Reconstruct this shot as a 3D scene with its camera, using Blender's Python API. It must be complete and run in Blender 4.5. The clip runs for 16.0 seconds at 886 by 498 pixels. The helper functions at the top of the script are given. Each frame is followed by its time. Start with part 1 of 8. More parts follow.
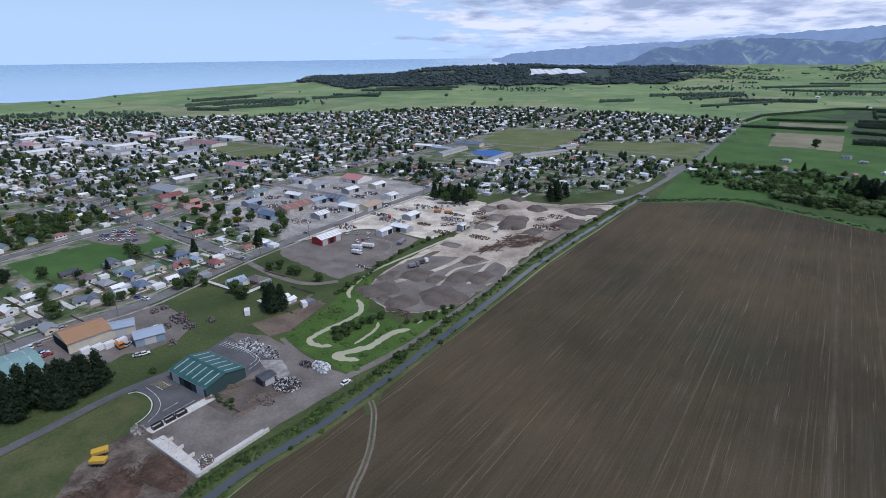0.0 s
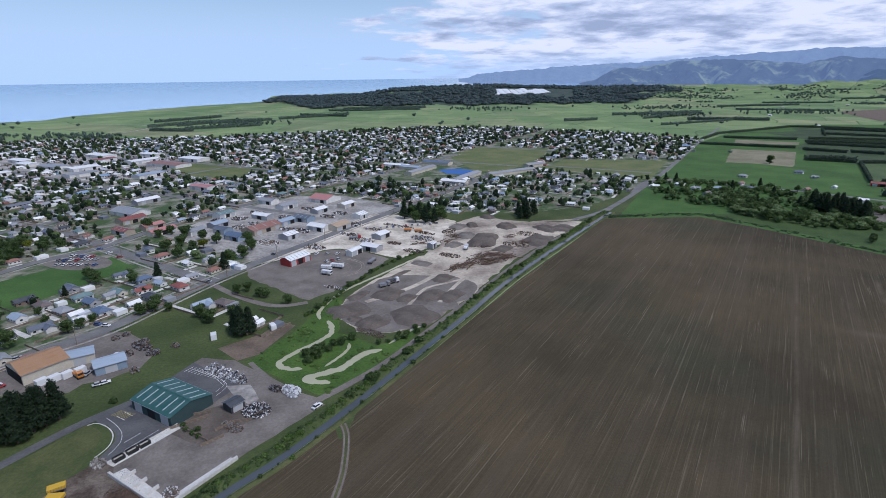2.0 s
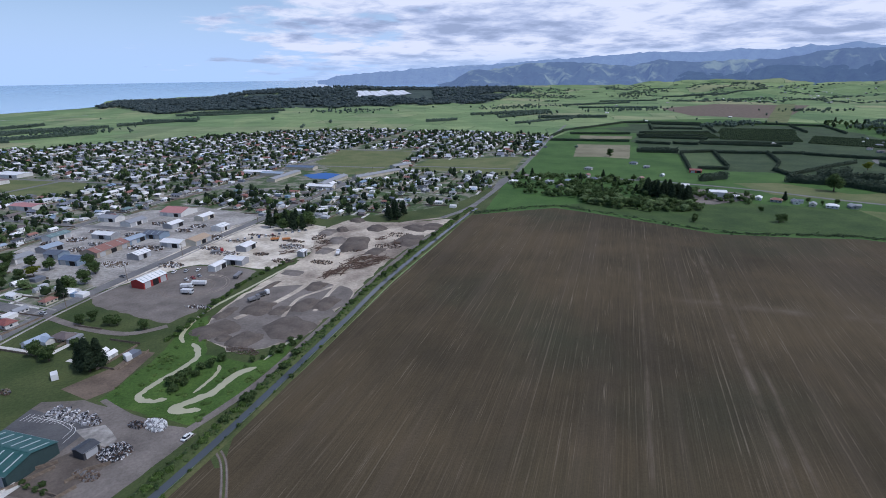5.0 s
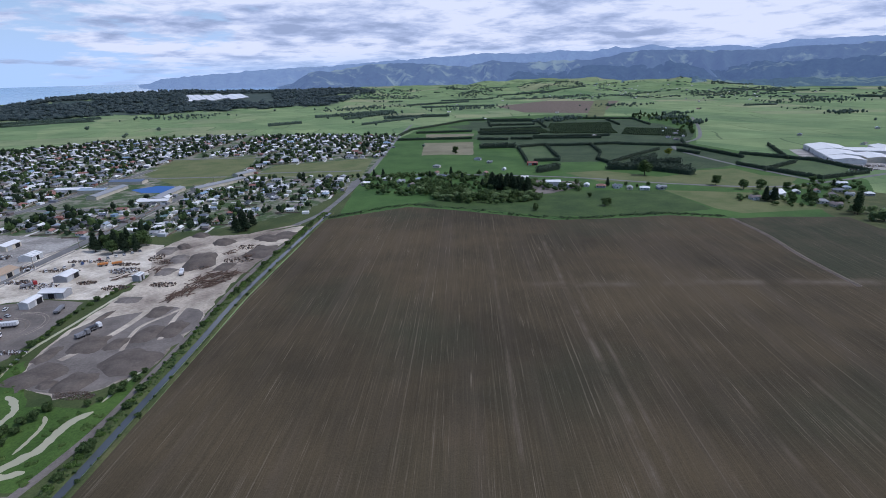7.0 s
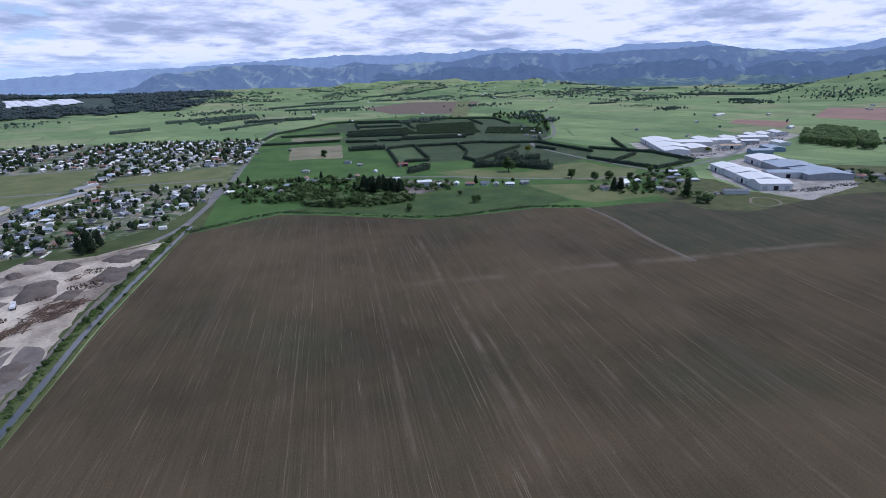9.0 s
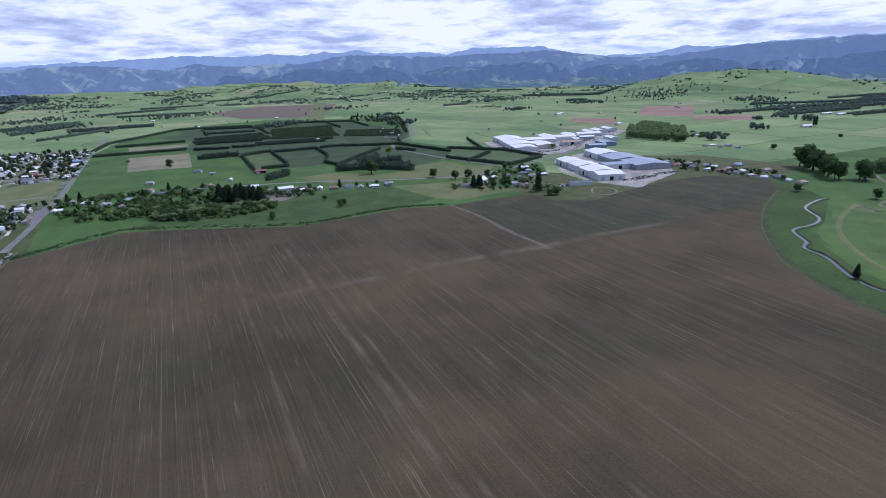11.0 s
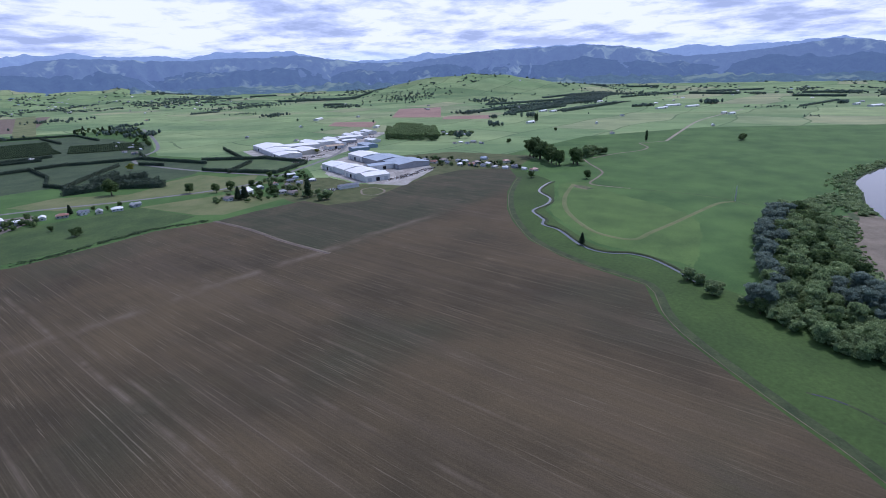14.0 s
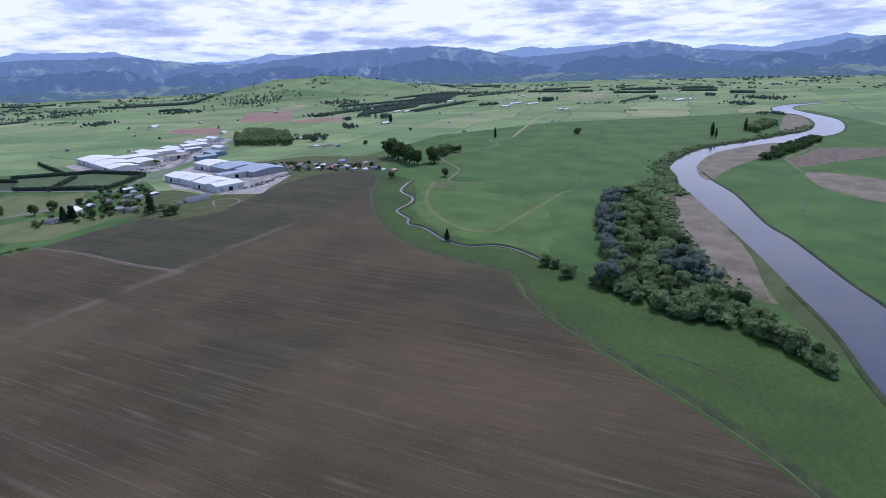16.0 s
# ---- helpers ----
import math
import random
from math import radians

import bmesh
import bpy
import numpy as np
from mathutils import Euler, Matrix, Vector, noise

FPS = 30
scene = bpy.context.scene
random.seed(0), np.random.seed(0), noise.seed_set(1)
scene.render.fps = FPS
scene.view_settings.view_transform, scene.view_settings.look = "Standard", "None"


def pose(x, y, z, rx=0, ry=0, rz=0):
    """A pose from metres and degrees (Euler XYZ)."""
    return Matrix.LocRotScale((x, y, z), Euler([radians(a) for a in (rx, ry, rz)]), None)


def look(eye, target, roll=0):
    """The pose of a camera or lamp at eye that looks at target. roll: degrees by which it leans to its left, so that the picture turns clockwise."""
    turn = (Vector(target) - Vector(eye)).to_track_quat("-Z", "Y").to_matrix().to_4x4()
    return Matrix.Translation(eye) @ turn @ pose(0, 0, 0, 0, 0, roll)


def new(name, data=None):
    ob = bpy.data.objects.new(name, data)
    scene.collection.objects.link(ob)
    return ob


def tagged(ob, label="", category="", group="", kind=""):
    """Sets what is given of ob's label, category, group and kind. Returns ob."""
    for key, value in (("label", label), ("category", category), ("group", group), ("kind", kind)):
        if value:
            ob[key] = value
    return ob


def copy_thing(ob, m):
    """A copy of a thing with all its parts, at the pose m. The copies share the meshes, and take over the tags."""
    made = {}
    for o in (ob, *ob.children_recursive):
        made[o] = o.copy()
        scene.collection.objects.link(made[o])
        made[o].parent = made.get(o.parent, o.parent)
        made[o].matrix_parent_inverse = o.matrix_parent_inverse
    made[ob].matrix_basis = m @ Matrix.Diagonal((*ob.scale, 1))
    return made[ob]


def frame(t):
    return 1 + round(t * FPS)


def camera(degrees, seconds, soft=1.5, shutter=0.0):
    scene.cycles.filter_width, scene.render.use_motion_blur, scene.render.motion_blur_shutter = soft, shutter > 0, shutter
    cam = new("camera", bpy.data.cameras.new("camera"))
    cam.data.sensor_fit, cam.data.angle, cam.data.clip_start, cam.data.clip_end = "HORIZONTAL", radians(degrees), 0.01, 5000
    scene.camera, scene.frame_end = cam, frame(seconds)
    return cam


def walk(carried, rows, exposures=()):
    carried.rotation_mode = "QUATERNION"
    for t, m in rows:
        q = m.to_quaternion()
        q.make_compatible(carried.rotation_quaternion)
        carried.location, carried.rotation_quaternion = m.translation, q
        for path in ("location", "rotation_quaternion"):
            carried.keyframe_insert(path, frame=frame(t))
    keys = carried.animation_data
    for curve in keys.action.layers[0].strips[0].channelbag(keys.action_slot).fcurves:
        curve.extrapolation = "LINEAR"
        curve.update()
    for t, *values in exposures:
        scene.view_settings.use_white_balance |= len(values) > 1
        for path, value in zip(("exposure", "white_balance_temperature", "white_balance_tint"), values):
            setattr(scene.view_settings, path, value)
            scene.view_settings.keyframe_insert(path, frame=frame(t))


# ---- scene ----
cam = camera(78.3, 16.0, soft=0.9)
PATH = [
    (0, (-11.289, 7.873, 113.888), (-11.294, 9.759, 113.222), -0.8),
    (0.5, (-11.391, 7.952, 113.923), (-11.37, 9.846, 113.28), -0.8),
    (1, (-11.508, 7.882, 113.973), (-11.462, 9.785, 113.361), -0.8),
    (1.5, (-11.431, 7.899, 114.007), (-11.365, 9.804, 113.401), -0.8),
    (2, (-11.508, 7.932, 114.023), (-11.402, 9.836, 113.419), -0.8),
    (2.5, (-11.514, 8.091, 114.043), (-11.354, 9.991, 113.44), -0.8),
    (3, (-11.62, 8.077, 114.166), (-11.391, 9.97, 113.563), -0.8),
    (3.5, (-11.596, 8.204, 114.239), (-11.296, 10.087, 113.636), -0.9),
    (6, (-11.078, 7.161, 114.915), (-10.292, 8.897, 114.308), -1.3),
    (6.5, (-11.242, 7.293, 114.949), (-10.332, 8.967, 114.34), -1.6),
    (7, (-11.12, 7.772, 115.086), (-10.091, 9.374, 114.474), -1.5),
    (7.5, (-11.066, 7.981, 115.312), (-9.928, 9.507, 114.698), -1.6),
    (8, (-10.93, 7.909, 115.497), (-9.705, 9.365, 114.881), -1.6),
    (8.5, (-11.0, 8.081, 115.609), (-9.703, 9.472, 114.991), -1.6),
    (9, (-11.279, 8.486, 115.671), (-9.904, 9.8, 115.053), -1.6),
    (11.5, (-14.865, 9.529, 115.856), (-13.136, 10.319, 115.233), -1.5),
    (12, (-14.991, 9.833, 115.762), (-13.202, 10.475, 115.139), -1.5),
    (12.5, (-14.863, 10.172, 115.671), (-13.032, 10.68, 115.047), -1.5),
    (13, (-14.653, 10.256, 115.572), (-12.793, 10.643, 114.948), -1.6),
    (13.5, (-14.346, 10.169, 115.439), (-12.466, 10.441, 114.814), -1.6),
    (14, (-14.043, 10.122, 115.278), (-12.15, 10.279, 114.652), -1.6),
    (14.5, (-13.761, 10.261, 115.204), (-11.862, 10.298, 114.578), -1.7),
    (15, (-13.856, 10.543, 115.332), (-11.959, 10.459, 114.703), -1.8),
    (15.5, (-14.011, 11.287, 115.593), (-12.129, 11.048, 114.96), -1.8),
    (16, (-14.198, 12.509, 115.821), (-12.332, 12.174, 115.185), -1.9),
]
walk(cam, [(t, look(eye, target, roll)) for t, eye, target, roll in PATH],
     exposures=[(0, -0.31, 5650, 15), (7, -0.39, 5550, 16), (11.5, -0.11, 5420, 22), (16, -0.10, 5390, 23)])

# ---- sky, sun ----
SUN_AZ, SUN_EL = 132.0, 56.0        # degrees clockwise from +y, and above the horizon
world = bpy.data.worlds.new("world")
scene.world = world
world.use_nodes = True


def sky_world():
    nt = world.node_tree
    n, l = nt.nodes, nt.links
    n.clear()
    out = n.new("ShaderNodeOutputWorld")
    sky = n.new("ShaderNodeTexSky")
    sky.sky_type, sky.sun_disc = 'NISHITA', False
    sky.sun_elevation, sky.sun_rotation = radians(SUN_EL), radians(SUN_AZ)
    sky.dust_density = 1.5
    clear = n.new("ShaderNodeBackground")
    clear.inputs["Strength"].default_value = 0.13
    l.new(sky.outputs[0], clear.inputs["Color"])
    tc = n.new("ShaderNodeTexCoord")
    sep = n.new("ShaderNodeSeparateXYZ")
    l.new(tc.outputs["Generated"], sep.inputs[0])

    def m(op, a, b=None, clamp=False):
        x = n.new("ShaderNodeMath")
        x.operation, x.use_clamp = op, clamp
        for i, v in enumerate((a, b)):
            if v is None:
                continue
            if isinstance(v, (int, float)):
                x.inputs[i].default_value = v
            else:
                l.new(v, x.inputs[i])
        return x.outputs[0]

    h = m('MAXIMUM', sep.outputs[2], 0.0)
    # pale haze low over the horizon
    haze = n.new("ShaderNodeBackground")
    haze.inputs["Color"].default_value, haze.inputs["Strength"].default_value = (0.54, 0.72, 0.97, 1), 1.2
    hz = n.new("ShaderNodeMapRange")
    hz.interpolation_type = 'SMOOTHSTEP'
    for key, v in (("From Min", 0.0), ("From Max", 0.22), ("To Min", 0.95), ("To Max", 0.0)):
        hz.inputs[key].default_value = v
    l.new(h, hz.inputs["Value"])
    low = n.new("ShaderNodeMixShader")
    l.new(hz.outputs[0], low.inputs[0])
    l.new(clear.outputs[0], low.inputs[1])
    l.new(haze.outputs[0], low.inputs[2])
    # a flat deck of cloud heaps, crowding together towards the horizon
    flat = n.new("ShaderNodeCombineXYZ")
    deep = m('ADD', h, 0.13)
    l.new(m('DIVIDE', sep.outputs[0], deep), flat.inputs[0])
    l.new(m('DIVIDE', sep.outputs[1], deep), flat.inputs[1])

    def heaps(scale, detail, place, rough=0.58):
        mp = n.new("ShaderNodeMapping")
        mp.inputs["Location"].default_value = place
        l.new(flat.outputs[0], mp.inputs["Vector"])
        t = n.new("ShaderNodeTexNoise")
        t.inputs["Scale"].default_value, t.inputs["Detail"].default_value, t.inputs["Roughness"].default_value = scale, detail, rough
        t.inputs["Distortion"].default_value = 0.15
        l.new(mp.outputs[0], t.inputs["Vector"])
        return t.outputs["Fac"]

    def span(v, lo, hi, a=0.0, b=1.0, soft=True):
        x = n.new("ShaderNodeMapRange")
        x.interpolation_type = 'SMOOTHSTEP' if soft else 'LINEAR'
        for key, w in (("From Min", lo), ("From Max", hi), ("To Min", a), ("To Max", b)):
            x.inputs[key].default_value = w
        l.new(v, x.inputs["Value"])
        return x.outputs[0]

    # closed cloud inland (+x), clear over the sea (-x)
    cover = m('MINIMUM', m('MAXIMUM', m('MULTIPLY', m('ADD', sep.outputs[0], -0.02), 0.85), -0.34), 0.30)
    mask = span(m('ADD', heaps(1.5, 10, (0, 0, 0)), cover), 0.46, 0.60)
    # grey bellies and white crowns
    belly = m('ADD', m('MULTIPLY', heaps(0.95, 5, (3.1, 7.7, 0), 0.5), 0.55), m('MULTIPLY', heaps(3.2, 9, (1.1, 2.7, 4), 0.6), 0.45))
    ramp = n.new("ShaderNodeValToRGB")
    e = ramp.color_ramp.elements
    e[0].position, e[0].color = 0.40, (0.42, 0.485, 0.63, 1)
    e[1].position, e[1].color = 0.54, (0.92, 0.935, 0.985, 1)
    for place, colour in ((0.455, (0.57, 0.635, 0.79, 1)), (0.495, (0.74, 0.785, 0.90, 1))):
        ramp.color_ramp.elements.new(place).color = colour
    l.new(belly, ramp.inputs[0])
    cloud = n.new("ShaderNodeBackground")
    # cloud bases darken overhead
    l.new(span(h, 0.12, 0.7, 1.10, 0.82, False), cloud.inputs["Strength"])
    l.new(ramp.outputs[0], cloud.inputs["Color"])
    mix2 = n.new("ShaderNodeMixShader")
    l.new(m('MULTIPLY', mask, span(h, 0.0, 0.05, 0.35, 1.0)), mix2.inputs[0])
    l.new(low.outputs[0], mix2.inputs[1])
    l.new(cloud.outputs[0], mix2.inputs[2])
    l.new(mix2.outputs[0], out.inputs[0])


sky_world()
sun_data = bpy.data.lights.new("sun", 'SUN')
sun_data.energy, sun_data.angle, sun_data.color = 2.5, radians(1.5), (1.0, 0.95, 0.87)
sun = new("sun", sun_data)
_s = Vector((math.sin(radians(SUN_AZ)) * math.cos(radians(SUN_EL)), math.cos(radians(SUN_AZ)) * math.cos(radians(SUN_EL)), math.sin(radians(SUN_EL))))
sun.matrix_world = look(_s * 900, (0, 0, 0))

# ---- materials ----
ROW_AZ = 35.3      # the way of the ditch and of the drill rows, degrees clockwise from +y


class Mat:
    """A small builder of node materials on the thing's own coordinates, in metres."""

    def __init__(self, name, rough=0.9, metal=0.0, spec=0.3):
        self.m = bpy.data.materials.new(name)
        self.m.use_nodes = True
        self.nt = self.m.node_tree
        self.b = self.nt.nodes["Principled BSDF"]
        self.b.inputs["Roughness"].default_value = rough
        self.b.inputs["Metallic"].default_value = metal
        self.b.inputs["Specular IOR Level"].default_value = spec
        self.tc = self.nt.nodes.new("ShaderNodeTexCoord").outputs["Object"]

    def at(self, rot=0.0, scale=(1, 1, 1)):
        out = self.tc
        for key, v in (("Rotation", (0, 0, radians(rot))), ("Scale", scale)):
            mp = self.nt.nodes.new("ShaderNodeMapping")
            mp.inputs[key].default_value = v
            self.nt.links.new(out, mp.inputs["Vector"])
            out = mp.outputs[0]
        return out

    def noise(self, scale, detail=4, rough=0.6, vec=None, w=0.0):
        t = self.nt.nodes.new("ShaderNodeTexNoise")
        t.inputs["Scale"].default_value, t.inputs["Detail"].default_value, t.inputs["Roughness"].default_value = scale, detail, rough
        self.nt.links.new(vec or self.tc, t.inputs["Vector"])
        return t.outputs["Fac"]

    def cells(self, scale, vec=None):
        t = self.nt.nodes.new("ShaderNodeTexVoronoi")
        t.inputs["Scale"].default_value = scale
        self.nt.links.new(vec or self.tc, t.inputs["Vector"])
        s = self.nt.nodes.new("ShaderNodeSeparateColor")
        self.nt.links.new(t.outputs["Color"], s.inputs[0])
        return s.outputs[0]

    def math(self, op, a, b=None):
        x = self.nt.nodes.new("ShaderNodeMath")
        x.operation = op
        for i, v in enumerate((a, b)):
            if isinstance(v, (int, float)):
                x.inputs[i].default_value = v
            elif v is not None:
                self.nt.links.new(v, x.inputs[i])
        return x.outputs[0]

    def rand(self):
        return self.nt.nodes.new("ShaderNodeObjectInfo").outputs["Random"]

    def island(self):
        return self.nt.nodes.new("ShaderNodeNewGeometry").outputs["Random Per Island"]

    def ramp(self, fac, stops, constant=False):
        r = self.nt.nodes.new("ShaderNodeValToRGB")
        if constant:
            r.color_ramp.interpolation = 'CONSTANT'
        els = r.color_ramp.elements
        while len(els) < len(stops):
            els.new(0.5)
        for e, (p, c) in zip(els, stops):
            e.position, e.color = p, (*c, 1) if len(c) == 3 else c
        self.nt.links.new(fac, r.inputs[0])
        return r.outputs[0]

    def span(self, fac, lo, hi, a=0.0, b=1.0):
        r = self.nt.nodes.new("ShaderNodeMapRange")
        for key, v in (("From Min", lo), ("From Max", hi), ("To Min", a), ("To Max", b)):
            r.inputs[key].default_value = v
        self.nt.links.new(fac, r.inputs["Value"])
        return r.outputs[0]

    def mix(self, fac, a, b, kind='MIX'):
        x = self.nt.nodes.new("ShaderNodeMix")
        x.data_type, x.blend_type = 'RGBA', kind
        for sock, v in ((x.inputs[0], fac), (x.inputs[6], a), (x.inputs[7], b)):
            if isinstance(v, (int, float)):
                sock.default_value = v
            elif isinstance(v, tuple):
                sock.default_value = (*v, 1)
            else:
                self.nt.links.new(v, sock)
        return x.outputs[2]

    def done(self, colour, bump=None, height=0.3, dist=1.0):
        if isinstance(colour, tuple):
            self.b.inputs["Base Color"].default_value = (*colour, 1)
        else:
            self.nt.links.new(colour, self.b.inputs["Base Color"])
        if bump is not None:
            bp = self.nt.nodes.new("ShaderNodeBump")
            bp.inputs["Strength"].default_value, bp.inputs["Distance"].default_value = height, dist
            self.nt.links.new(bump, bp.inputs["Height"])
            self.nt.links.new(bp.outputs[0], self.b.inputs["Normal"])
        return self.m


def two_tone(name, a, b, big=0.05, fine=1.5, rough=0.9, lo=0.35, hi=0.65, bump=0.25, mott=0.35, spec=0.25):
    """Broad patches from a to b, with a fine mottle."""
    k = Mat(name, rough, spec=spec)
    c = k.mix(k.span(k.noise(big, 5), lo, hi), a, b)
    f = k.noise(fine, 5, 0.7)
    c = k.mix(mott, c, k.ramp(f, [(0.3, (0.25, 0.25, 0.25)), (0.7, (0.85, 0.85, 0.85))]), 'OVERLAY')
    return k.done(c, f, bump, 0.3)


def ground_material():
    k = Mat("pasture", 0.95, spec=0.15)
    # rectangular paddocks, wandering a little, with drains and fence lines between them
    wander = k.nt.nodes.new("ShaderNodeTexNoise")
    wander.inputs["Scale"].default_value = 0.0028
    k.nt.links.new(k.tc, wander.inputs["Vector"])
    shove = k.nt.nodes.new("ShaderNodeVectorMath")
    shove.operation = 'MULTIPLY_ADD'
    shove.inputs[1].default_value = (150, 150, 0)
    k.nt.links.new(wander.outputs["Color"], shove.inputs[0])
    k.nt.links.new(k.at(ROW_AZ), shove.inputs[2])
    paddock = k.nt.nodes.new("ShaderNodeTexBrick")
    paddock.offset, paddock.squash, paddock.squash_frequency = 0.37, 1.6, 3
    for key, v in (("Color1", (0, 0, 0, 1)), ("Color2", (1, 1, 1, 1)), ("Mortar", (0.5, 0.5, 0.5, 1)), ("Scale", 1.0), ("Mortar Size", 2.2), ("Mortar Smooth", 0.3), ("Bias", 0.0), ("Brick Width", 190.0), ("Row Height", 125.0)):
        paddock.inputs[key].default_value = v
    k.nt.links.new(shove.outputs[0], paddock.inputs["Vector"])
    plots = paddock.outputs["Color"]
    # paddock greens, made paler and bluer for the far plain's haze and sun
    base = k.ramp(plots, [(0.0, (0.105, 0.165, 0.085)), (0.25, (0.190, 0.270, 0.135)), (0.45, (0.130, 0.205, 0.102)),
                          (0.65, (0.235, 0.300, 0.160)), (0.80, (0.155, 0.230, 0.120)), (0.95, (0.295, 0.280, 0.195))])
    strips = k.cells(0.011, k.at(ROW_AZ + 62, (0.16, 1, 1)))
    base = k.mix(0.4, base, k.ramp(strips, [(0.0, (0.10, 0.155, 0.085)), (0.5, (0.195, 0.265, 0.135)), (1.0, (0.30, 0.33, 0.185))]))
    broad = k.noise(0.012, 6, 0.6)
    base = k.mix(0.45, base, k.ramp(broad, [(0.3, (0.28, 0.33, 0.25)), (0.7, (0.75, 0.74, 0.60))]), 'OVERLAY')
    base = k.mix(k.math('MULTIPLY', paddock.outputs["Fac"], 0.55), base, (0.055, 0.085, 0.042))
    fine = k.noise(0.5, 6, 0.75)
    base = k.mix(0.4, base, k.ramp(fine, [(0.25, (0.22, 0.24, 0.2)), (0.75, (0.85, 0.85, 0.75))]), 'OVERLAY')
    return k.done(base, fine, 0.5, 0.4)


def soil_material():
    k = Mat("tilled_soil", 0.95, spec=0.15)
    base = k.mix(k.span(k.noise(0.009, 6), 0.36, 0.62), (0.054, 0.0445, 0.028), (0.098, 0.0755, 0.044))
    # greener seedlings over the far corner
    xyz = k.nt.nodes.new("ShaderNodeSeparateXYZ")
    k.nt.links.new(k.at(ROW_AZ), xyz.inputs[0])
    ruffle = k.math('MULTIPLY', k.math('SUBTRACT', k.noise(0.05, 4), 0.5), 22)
    corner = k.math('MULTIPLY', k.span(k.math('ADD', xyz.outputs[1], ruffle), 278, 300, 0.0, 0.85), k.span(k.math('ADD', xyz.outputs[0], k.math('MULTIPLY', ruffle, 0.2)), 196, 202))
    base = k.mix(corner, base, k.mix(k.span(k.noise(0.03, 4), 0.4, 0.6), (0.042, 0.050, 0.029), (0.070, 0.066, 0.042)))
    # a thin green of seedlings, in broad patches
    base = k.mix(k.span(k.noise(0.0062, 4, 0.5, k.at(20)), 0.51, 0.64, 0.0, 0.7), base, (0.050, 0.053, 0.032))
    fine_rows = k.noise(1.0, 3, 0.6, k.at(ROW_AZ, (2.2, 0.03, 1)))
    base = k.mix(0.20, base, k.ramp(fine_rows, [(0.36, (0.24, 0.24, 0.24)), (0.64, (0.80, 0.79, 0.75))]), 'OVERLAY')
    # the passes of the drill, a few metres wide, some darker and damper
    passes = k.noise(1.0, 4, 0.7, k.at(ROW_AZ, (0.30, 0.0035, 1)))
    base = k.mix(0.13, base, k.ramp(passes, [(0.34, (0.26, 0.26, 0.26)), (0.5, (0.5, 0.5, 0.5)), (0.68, (0.74, 0.73, 0.70))]), 'OVERLAY')
    # drill lines at an even spacing, each of its own strength
    for spacing, seed, share, much in ((2.4, 3.0, 0.62, 0.34), (7.2, 11.0, 0.55, 0.40)):
        lane = k.math('DIVIDE', k.math('ADD', xyz.outputs[0], k.math('MULTIPLY', ruffle, 0.03)), spacing)
        pick = k.nt.nodes.new("ShaderNodeTexWhiteNoise")
        pick.noise_dimensions = '1D'
        k.nt.links.new(k.math('ADD', k.math('FLOOR', lane), seed), pick.inputs["W"])
        along = k.nt.nodes.new("ShaderNodeCombineXYZ")
        k.nt.links.new(k.math('MULTIPLY', pick.outputs["Value"], 900), along.inputs[0])
        k.nt.links.new(k.math('MULTIPLY', xyz.outputs[1], 0.022), along.inputs[1])
        line = k.span(k.math('ABSOLUTE', k.math('SUBTRACT', k.math('FRACT', lane), 0.5)), 0.32 / spacing, 0.12 / spacing)
        some = k.math('MULTIPLY', k.span(pick.outputs["Value"], share, 1.0), k.span(k.noise(1.0, 4, 0.65, along.outputs[0]), 0.46, 0.62, 0.1, 1.0))
        base = k.mix(k.math('MULTIPLY', k.math('MULTIPLY', line, some), much * 1.6), base, (0.215, 0.180, 0.130))
    # long thin pale lines of dry crumb
    thin = k.noise(1.0, 3, 0.55, k.at(ROW_AZ, (1.9, 0.010, 1)))
    base = k.mix(k.span(thin, 0.62, 0.70, 0.0, 0.28), base, (0.190, 0.160, 0.115))
    wide_rows = k.noise(1.0, 2, 0.5, k.at(ROW_AZ, (0.085, 0.0045, 1)))
    base = k.mix(k.span(wide_rows, 0.5, 0.70, 0.0, 0.32), base, (0.110, 0.088, 0.064))
    # pale dry streaks along the rows, broken into dashes
    dash = k.noise(1.0, 2, 0.5, k.at(ROW_AZ, (2.6, 0.035, 1)))
    gate = k.noise(1.0, 2, 0.5, k.at(ROW_AZ, (0.16, 0.006, 1)))
    both = k.nt.nodes.new("ShaderNodeMath")
    both.operation = 'MULTIPLY'
    k.nt.links.new(k.span(dash, 0.615, 0.73), both.inputs[0])
    k.nt.links.new(k.span(gate, 0.42, 0.60), both.inputs[1])
    base = k.mix(k.math('MULTIPLY', both.outputs[0], 0.8), base, (0.215, 0.180, 0.130))
    # wheel lines along the rows, and the worn headland that crosses them
    for turn, place, half, lo, hi, much in ((ROW_AZ, 41.5, 1.6, -200, 400, 0.8), (ROW_AZ, 48.0, 1.0, 60, 330, 0.6), (ROW_AZ, 86.0, 1.2, -100, 260, 0.55), (ROW_AZ, 3.0, 1.0, 0, 380, 0.5), (ROW_AZ, 118.0, 1.0, -150, 280, 0.5), (ROW_AZ - 90, 290.0, 5.0, -330, -10, 0.75)):
        sep = k.nt.nodes.new("ShaderNodeSeparateXYZ")
        k.nt.links.new(k.at(turn), sep.inputs[0])
        bend = k.math('MULTIPLY', k.noise(0.02, 3), 2.0 if turn == ROW_AZ else 16.0)
        off = k.math('ABSOLUTE', k.math('SUBTRACT', k.math('ADD', sep.outputs[0], bend), place + (1.0 if turn == ROW_AZ else 8.0)))
        near = k.span(off, half * 1.3, 0.0)
